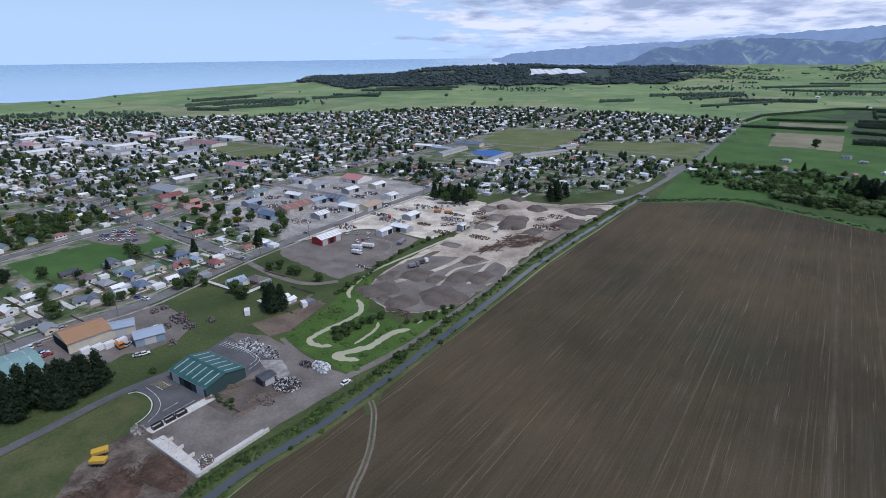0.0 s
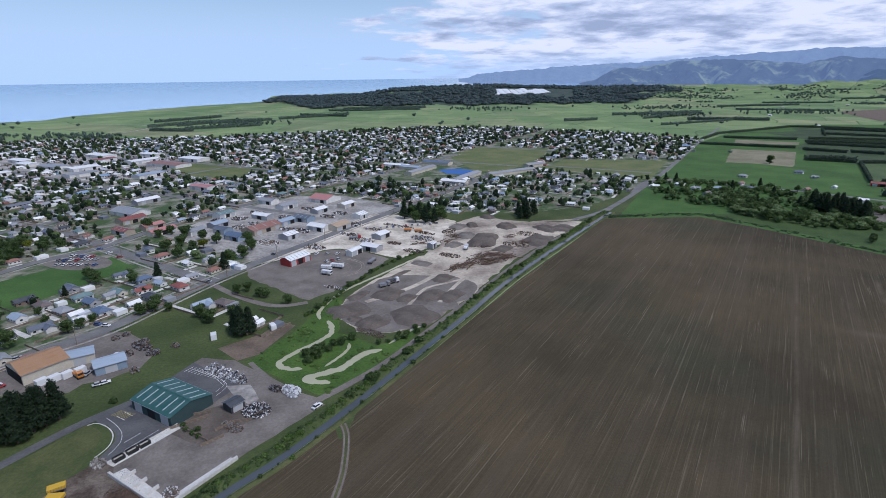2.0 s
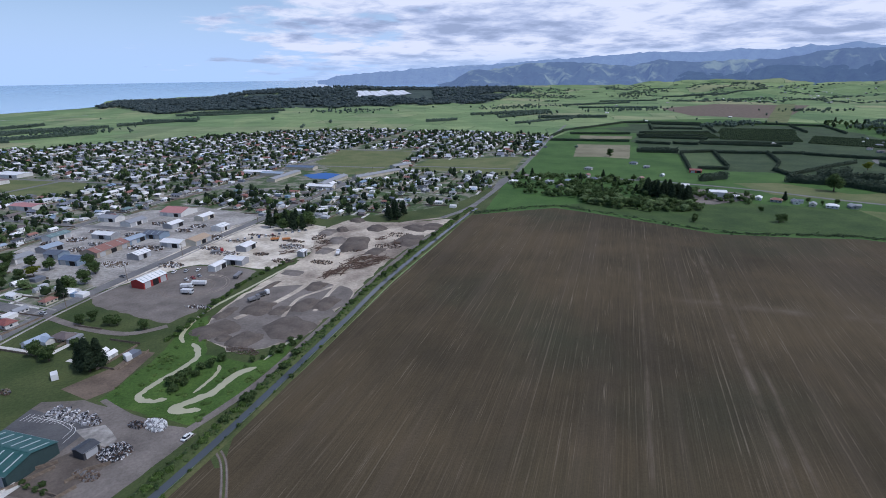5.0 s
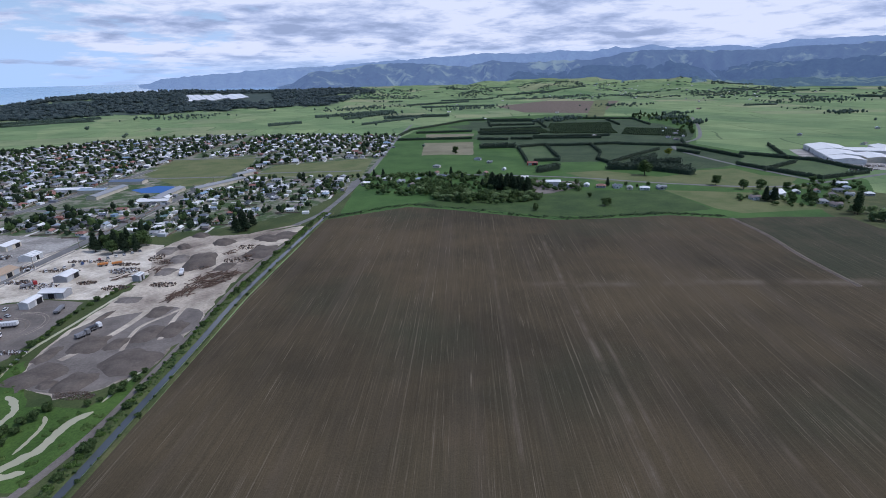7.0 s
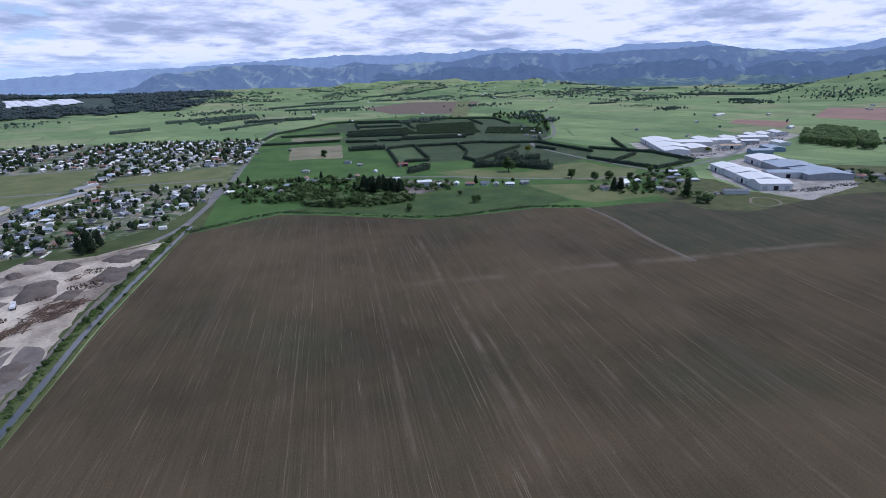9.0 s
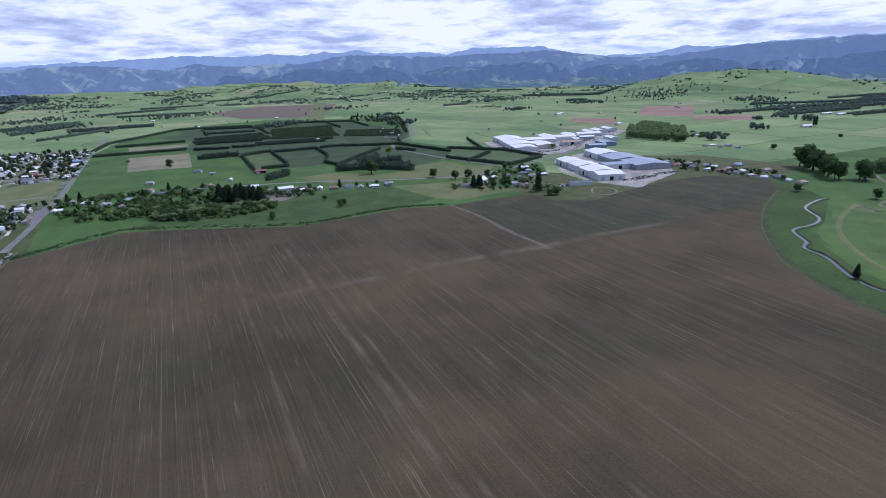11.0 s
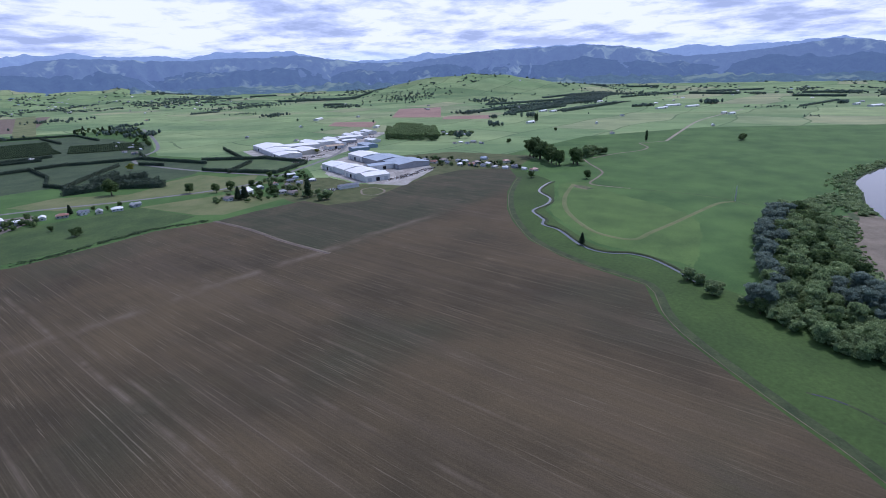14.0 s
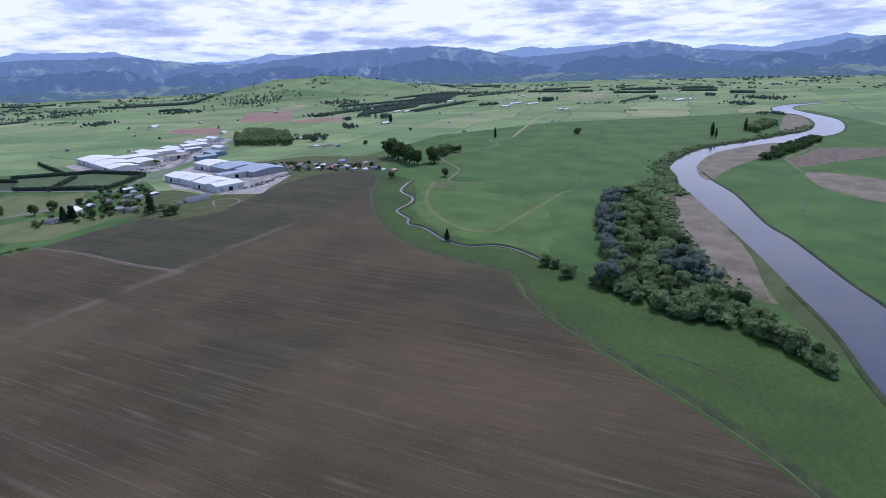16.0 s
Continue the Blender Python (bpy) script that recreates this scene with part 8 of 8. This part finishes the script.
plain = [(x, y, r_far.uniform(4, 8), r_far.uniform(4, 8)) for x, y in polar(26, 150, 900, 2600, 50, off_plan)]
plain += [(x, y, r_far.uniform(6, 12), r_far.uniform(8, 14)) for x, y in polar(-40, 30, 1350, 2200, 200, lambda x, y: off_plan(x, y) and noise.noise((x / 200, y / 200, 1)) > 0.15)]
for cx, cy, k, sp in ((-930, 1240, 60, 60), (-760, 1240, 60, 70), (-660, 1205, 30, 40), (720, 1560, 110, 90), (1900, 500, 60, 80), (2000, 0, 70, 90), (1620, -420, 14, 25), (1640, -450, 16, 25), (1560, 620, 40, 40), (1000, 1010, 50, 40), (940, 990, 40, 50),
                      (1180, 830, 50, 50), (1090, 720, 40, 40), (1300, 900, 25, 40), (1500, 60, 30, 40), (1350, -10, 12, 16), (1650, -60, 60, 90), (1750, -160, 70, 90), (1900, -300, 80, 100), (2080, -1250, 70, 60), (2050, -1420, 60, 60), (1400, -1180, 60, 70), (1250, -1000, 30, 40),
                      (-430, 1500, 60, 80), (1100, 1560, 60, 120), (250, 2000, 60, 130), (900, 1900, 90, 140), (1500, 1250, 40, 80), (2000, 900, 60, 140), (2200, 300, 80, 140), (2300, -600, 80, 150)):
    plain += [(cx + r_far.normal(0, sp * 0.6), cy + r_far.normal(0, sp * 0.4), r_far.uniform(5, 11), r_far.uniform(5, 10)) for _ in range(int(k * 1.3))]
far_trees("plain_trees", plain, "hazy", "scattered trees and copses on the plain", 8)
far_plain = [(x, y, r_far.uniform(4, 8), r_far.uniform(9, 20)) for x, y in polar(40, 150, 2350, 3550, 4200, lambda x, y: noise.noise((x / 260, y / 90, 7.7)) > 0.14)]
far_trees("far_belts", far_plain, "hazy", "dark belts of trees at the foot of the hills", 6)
# orchard rows inside the dark blocks
rows = []
for (x0, y0), (x1, y1), (x2, y2) in (((836, 886), (925, 797), (836, 702)), ((890, 940), (1000, 862), (930, 797)), ((925, 757), (970, 652), (872, 582)), ((700, 940), (808, 884), (760, 800))):
    u, v = Vector((x1 - x0, y1 - y0)), Vector((x2 - x1, y2 - y1))
    n_u, n_v = int(u.length / 3.4), int(v.length / 4.6)
    for j in range(n_v):
        for i in range(n_u):
            p = Vector((x0, y0)) + u * (i / n_u) + v * (j / n_v)
            rows.append((p.x + r_far.normal(0, .5), p.y + r_far.normal(0, .5), r_far.uniform(2.2, 2.9), 4.4))
far_trees("orchard_rows", rows, "hedge", "close dark rows of orchard trees", 5)
far_houses([(x, y, r_far.uniform(0, 180)) for x, y in polar(30, 140, 1000, 3000, 55, off_plan)] + [(x, y, r_far.uniform(0, 180)) for x, y in polar(45, 66, 2450, 3300, 60)]).name = "farm_houses"

rows = []
for (x0, y0), (x1, y1), (x2, y2) in (((1500, -165), (1640, -285), (1880, -470)), ((1720, -160), (2190, -315), (2380, -525)), ((1700, -160), (1880, -300), (2290, -520))):
    u, v = Vector((x1 - x0, y1 - y0)), Vector((x2 - x1, y2 - y1))
    n_u, n_v = int(u.length / 9), int(v.length / 13)
    rows += [(x0 + u.x * i / n_u + v.x * j / n_v + r_far.normal(0, 2), y0 + u.y * i / n_u + v.y * j / n_v + r_far.normal(0, 2), r_far.uniform(3, 5), r_far.uniform(7, 10)) for j in range(n_v) for i in range(n_u) if (i + j // 3) % 5]
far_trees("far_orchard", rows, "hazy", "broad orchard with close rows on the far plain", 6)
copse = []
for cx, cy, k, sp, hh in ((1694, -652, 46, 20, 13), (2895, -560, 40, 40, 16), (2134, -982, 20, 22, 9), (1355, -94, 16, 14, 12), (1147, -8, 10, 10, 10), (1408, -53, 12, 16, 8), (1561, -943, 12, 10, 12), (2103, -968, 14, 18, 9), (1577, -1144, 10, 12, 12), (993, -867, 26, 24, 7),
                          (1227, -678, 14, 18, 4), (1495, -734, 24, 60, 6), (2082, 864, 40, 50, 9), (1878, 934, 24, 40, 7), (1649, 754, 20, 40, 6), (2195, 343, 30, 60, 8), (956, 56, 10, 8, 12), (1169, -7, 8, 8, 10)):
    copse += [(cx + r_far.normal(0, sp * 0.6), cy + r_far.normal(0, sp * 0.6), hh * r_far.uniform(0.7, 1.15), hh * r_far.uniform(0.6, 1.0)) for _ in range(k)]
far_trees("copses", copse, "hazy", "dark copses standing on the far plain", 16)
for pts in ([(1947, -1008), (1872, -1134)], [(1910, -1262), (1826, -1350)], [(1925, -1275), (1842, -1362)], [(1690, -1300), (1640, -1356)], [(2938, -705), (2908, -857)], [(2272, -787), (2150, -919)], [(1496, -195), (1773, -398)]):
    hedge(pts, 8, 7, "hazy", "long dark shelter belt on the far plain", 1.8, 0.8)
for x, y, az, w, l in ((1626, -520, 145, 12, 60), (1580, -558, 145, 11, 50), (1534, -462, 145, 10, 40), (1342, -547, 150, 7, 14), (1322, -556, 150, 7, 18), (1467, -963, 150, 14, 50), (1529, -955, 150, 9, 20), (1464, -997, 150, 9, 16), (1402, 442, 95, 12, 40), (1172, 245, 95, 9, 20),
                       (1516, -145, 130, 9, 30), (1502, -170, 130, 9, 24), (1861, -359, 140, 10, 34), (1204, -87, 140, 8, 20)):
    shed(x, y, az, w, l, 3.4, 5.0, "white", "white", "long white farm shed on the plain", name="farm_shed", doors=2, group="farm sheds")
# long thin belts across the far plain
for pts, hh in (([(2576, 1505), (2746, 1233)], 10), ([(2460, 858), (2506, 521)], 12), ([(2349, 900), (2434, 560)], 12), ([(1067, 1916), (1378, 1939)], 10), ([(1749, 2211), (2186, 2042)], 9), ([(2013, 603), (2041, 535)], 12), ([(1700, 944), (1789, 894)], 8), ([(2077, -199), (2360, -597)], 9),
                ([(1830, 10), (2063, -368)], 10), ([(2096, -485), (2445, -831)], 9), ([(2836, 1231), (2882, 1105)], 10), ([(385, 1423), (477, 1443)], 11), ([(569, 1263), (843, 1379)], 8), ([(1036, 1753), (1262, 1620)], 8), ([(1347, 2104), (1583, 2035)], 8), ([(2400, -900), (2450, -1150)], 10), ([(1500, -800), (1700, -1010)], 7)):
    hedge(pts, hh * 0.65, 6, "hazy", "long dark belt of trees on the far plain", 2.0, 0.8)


def tussocks(name, poly, n, h, w, leaf, label, keep=lambda x, y: True):
    xs, ys = [p[0] for p in poly], [p[1] for p in poly]
    out = []
    while len(out) < n:
        x, y = r_far.uniform(min(xs), max(xs)), r_far.uniform(min(ys), max(ys))
        if inside(x, y, poly) and (noise.noise((x / 14, y / 14, 6)) > -0.1 or r_far.random() < 0.25) and keep(x, y):
            s = r_far.uniform(0.5, 1.4)
            out.append((x, y, h * s, w * s))
    far_trees(name, out, leaf, label, 5, 0.9)


def off_water(lines, d):
    pts = [p for l in lines for p in catmull(l, False, 10)]
    return lambda x, y: min(abs(x - a) + abs(y - b) for a, b in pts) > d


PONDS = ([(-55, 256), (-52, 248), (-52, 241), (-56, 234), (-63, 226), (-69, 218), (-69, 213), (-64, 210), (-59, 210)], [(-27, 224), (-35, 220), (-42, 210), (-48, 206), (-55, 203), (-54, 200), (-46, 198)], [(-42, 231), (-42, 225), (-46, 217), (-50, 211)], [(-50, 297), (-58, 280), (-61, 266), (-59, 258)])
tussocks("reed_bed", [(-84, 217), (-68, 247), (-62, 272), (-52, 284), (-51, 263), (-48, 243), (-37, 234), (-29, 228), (-9, 243), (-18, 227), (-40, 197), (-46, 190), (-63, 201)], 90, 0.4, 2.4, "reed", "bright green reeds and rank grass", off_water(PONDS, 3.4))
for nm, off, n, h, w in (("bank_growth", -4.3, 1500, 1.0, 1.7), ("bank_growth", 2.7, 320, 0.4, 0.9)):
    line = beside(catmull(DITCH, False, 12), off)
    spots = []
    for _ in range(n):
        i = int(r_far.integers(0, len(line) - 1))
        t, s = r_far.random(), r_far.uniform(0.5, 1.4)
        d = (1.7 if off < 0 else 0.7)
        spots.append((line[i][0] + (line[i + 1][0] - line[i][0]) * t + r_far.normal(0, d * 0.7), line[i][1] + (line[i + 1][1] - line[i][1]) * t + r_far.normal(0, d * 0.5), h * s, w * s))
    far_trees(nm, spots, "broad" if off < 0 else "hedge", "dense weeds and scrub on the ditch bank", 6, 0.9)
# scrub under the grove and along the near river bank
edge = []
for _ in range(900):
    k = r_far.random()
    x, y = 128 + 300 * k, -158 - 80 * k + (0 if k < 0.25 else 0)
    x, y = x + r_far.normal(0, 6), y + r_far.normal(0, 7)
    if inside(x, y, GROVE):
        s = r_far.uniform(0.6, 1.5)
        edge.append((x, y, 2.4 * s, 3.0 * s))
far_trees("grove_scrub", edge, "willow", "tangled scrub under the grove", 8)
bank = []
pts = catmull(LEFT_BANK, False, 10)
for _ in range(3200):
    x, y = pts[int(r_far.integers(0, len(pts)))]
    s = r_far.uniform(0.5, 1.5)
    d = 3 + abs(r_far.normal(0, 8))
    x, y = x + d * 0.55, y + d * 0.85
    if 412 < x < 800:
        bank.append((x, y, 1.9 * s, 4.2 * s))
far_trees("bank_scrub", bank, "willow", "low scrub along the river bank", 9)
# close scrub and gardens behind the far edge of the field
GARDENS = [(222, 512), (258, 462), (262, 436), (286, 396), (330, 374), (350, 392), (372, 404), (400, 380), (412, 408), (396, 470), (352, 548), (262, 604)]
scrub = []
while len(scrub) < 420:
    x, y = r_far.uniform(220, 415), r_far.uniform(372, 606)
    if inside(x, y, GARDENS) and min(math.hypot(x - a, y - b) for a, b in EAST) > 8 and noise.noise((x / 30, y / 30, 2)) > -0.25:
        s = r_far.uniform(0.6, 1.4)
        scrub.append((x, y, 4.2 * s, 6.0 * s))
far_trees("garden_scrub", scrub, "broad", "dense scrub and shrubs round the gardens", 18, 0.85)
edge = []
line = catmull([(150, 441), (176, 441), (228, 439), (254, 403), (300, 321), (347, 292), (382, 275), (409, 240)], False, 12)
for _ in range(700):
    x, y = line[int(r_far.integers(0, len(line)))]
    s = r_far.uniform(0.5, 1.4)
    edge.append((x + r_far.normal(1.5, 2.2), y + r_far.normal(2.5, 2.2), 0.5 * s, 2.4 * s))
far_trees("edge_growth", edge, "hedge", "low rank growth along the field's far edge", 6)
# undergrowth that closes the grove, and the willow scrub between it and the river


def thicket(name, poly, n, h, w, leaf, label, quads=12, off=()):
    xs, ys = [p[0] for p in poly], [p[1] for p in poly]
    out = []
    while len(out) < n:
        x, y = r_far.uniform(min(xs), max(xs)), r_far.uniform(min(ys), max(ys))
        if inside(x, y, poly) and all(math.hypot(x - a, y - b) > 7 for a, b in off):
            s = r_far.uniform(0.55, 1.45)
            out.append((x, y, h * s, w * s))
    far_trees(name, out, leaf, label, quads * 2, 0.6)


thicket("grove_undergrowth", GROVE, 620, 4.6, 5.6, "willow", "tangled willow undergrowth filling the grove", 14)
thicket("river_scrub", [(400, -203), (448, -238), (490, -300), (462, -300), (416, -254), (322, -210), (262, -190), (262, -200), (318, -218), (398, -262), (428, -250)], 520, 1.9, 4.2, "willow", "low green scrub between the grove and the river", 10)
thicket("sand_scrub", [(404, -250), (320, -203), (255, -182), (214, -178), (222, -194), (256, -201), (318, -223), (392, -264)], 320, 0.8, 2.0, "reed", "low tufts growing into the sand", 7)
thicket("shed_gardens", [(730, 140), (736, 80), (672, -26), (630, -36), (668, 70), (684, 125)], 60, 2.6, 4.0, "hedge", "close garden trees round the row of cottages", 12, EAST)
thicket("lane_gardens", [(470, 270), (548, 262), (640, 262), (650, 248), (596, 204), (500, 196), (476, 236)], 100, 3.0, 4.6, "broad", "garden trees and shrubs along the lane", 12, EAST)
thicket("farm_gardens", [(985, 105), (1060, 105), (1050, 35), (985, 35)], 50, 4.0, 7.0, "broad", "trees round the farm houses", 10, EAST)
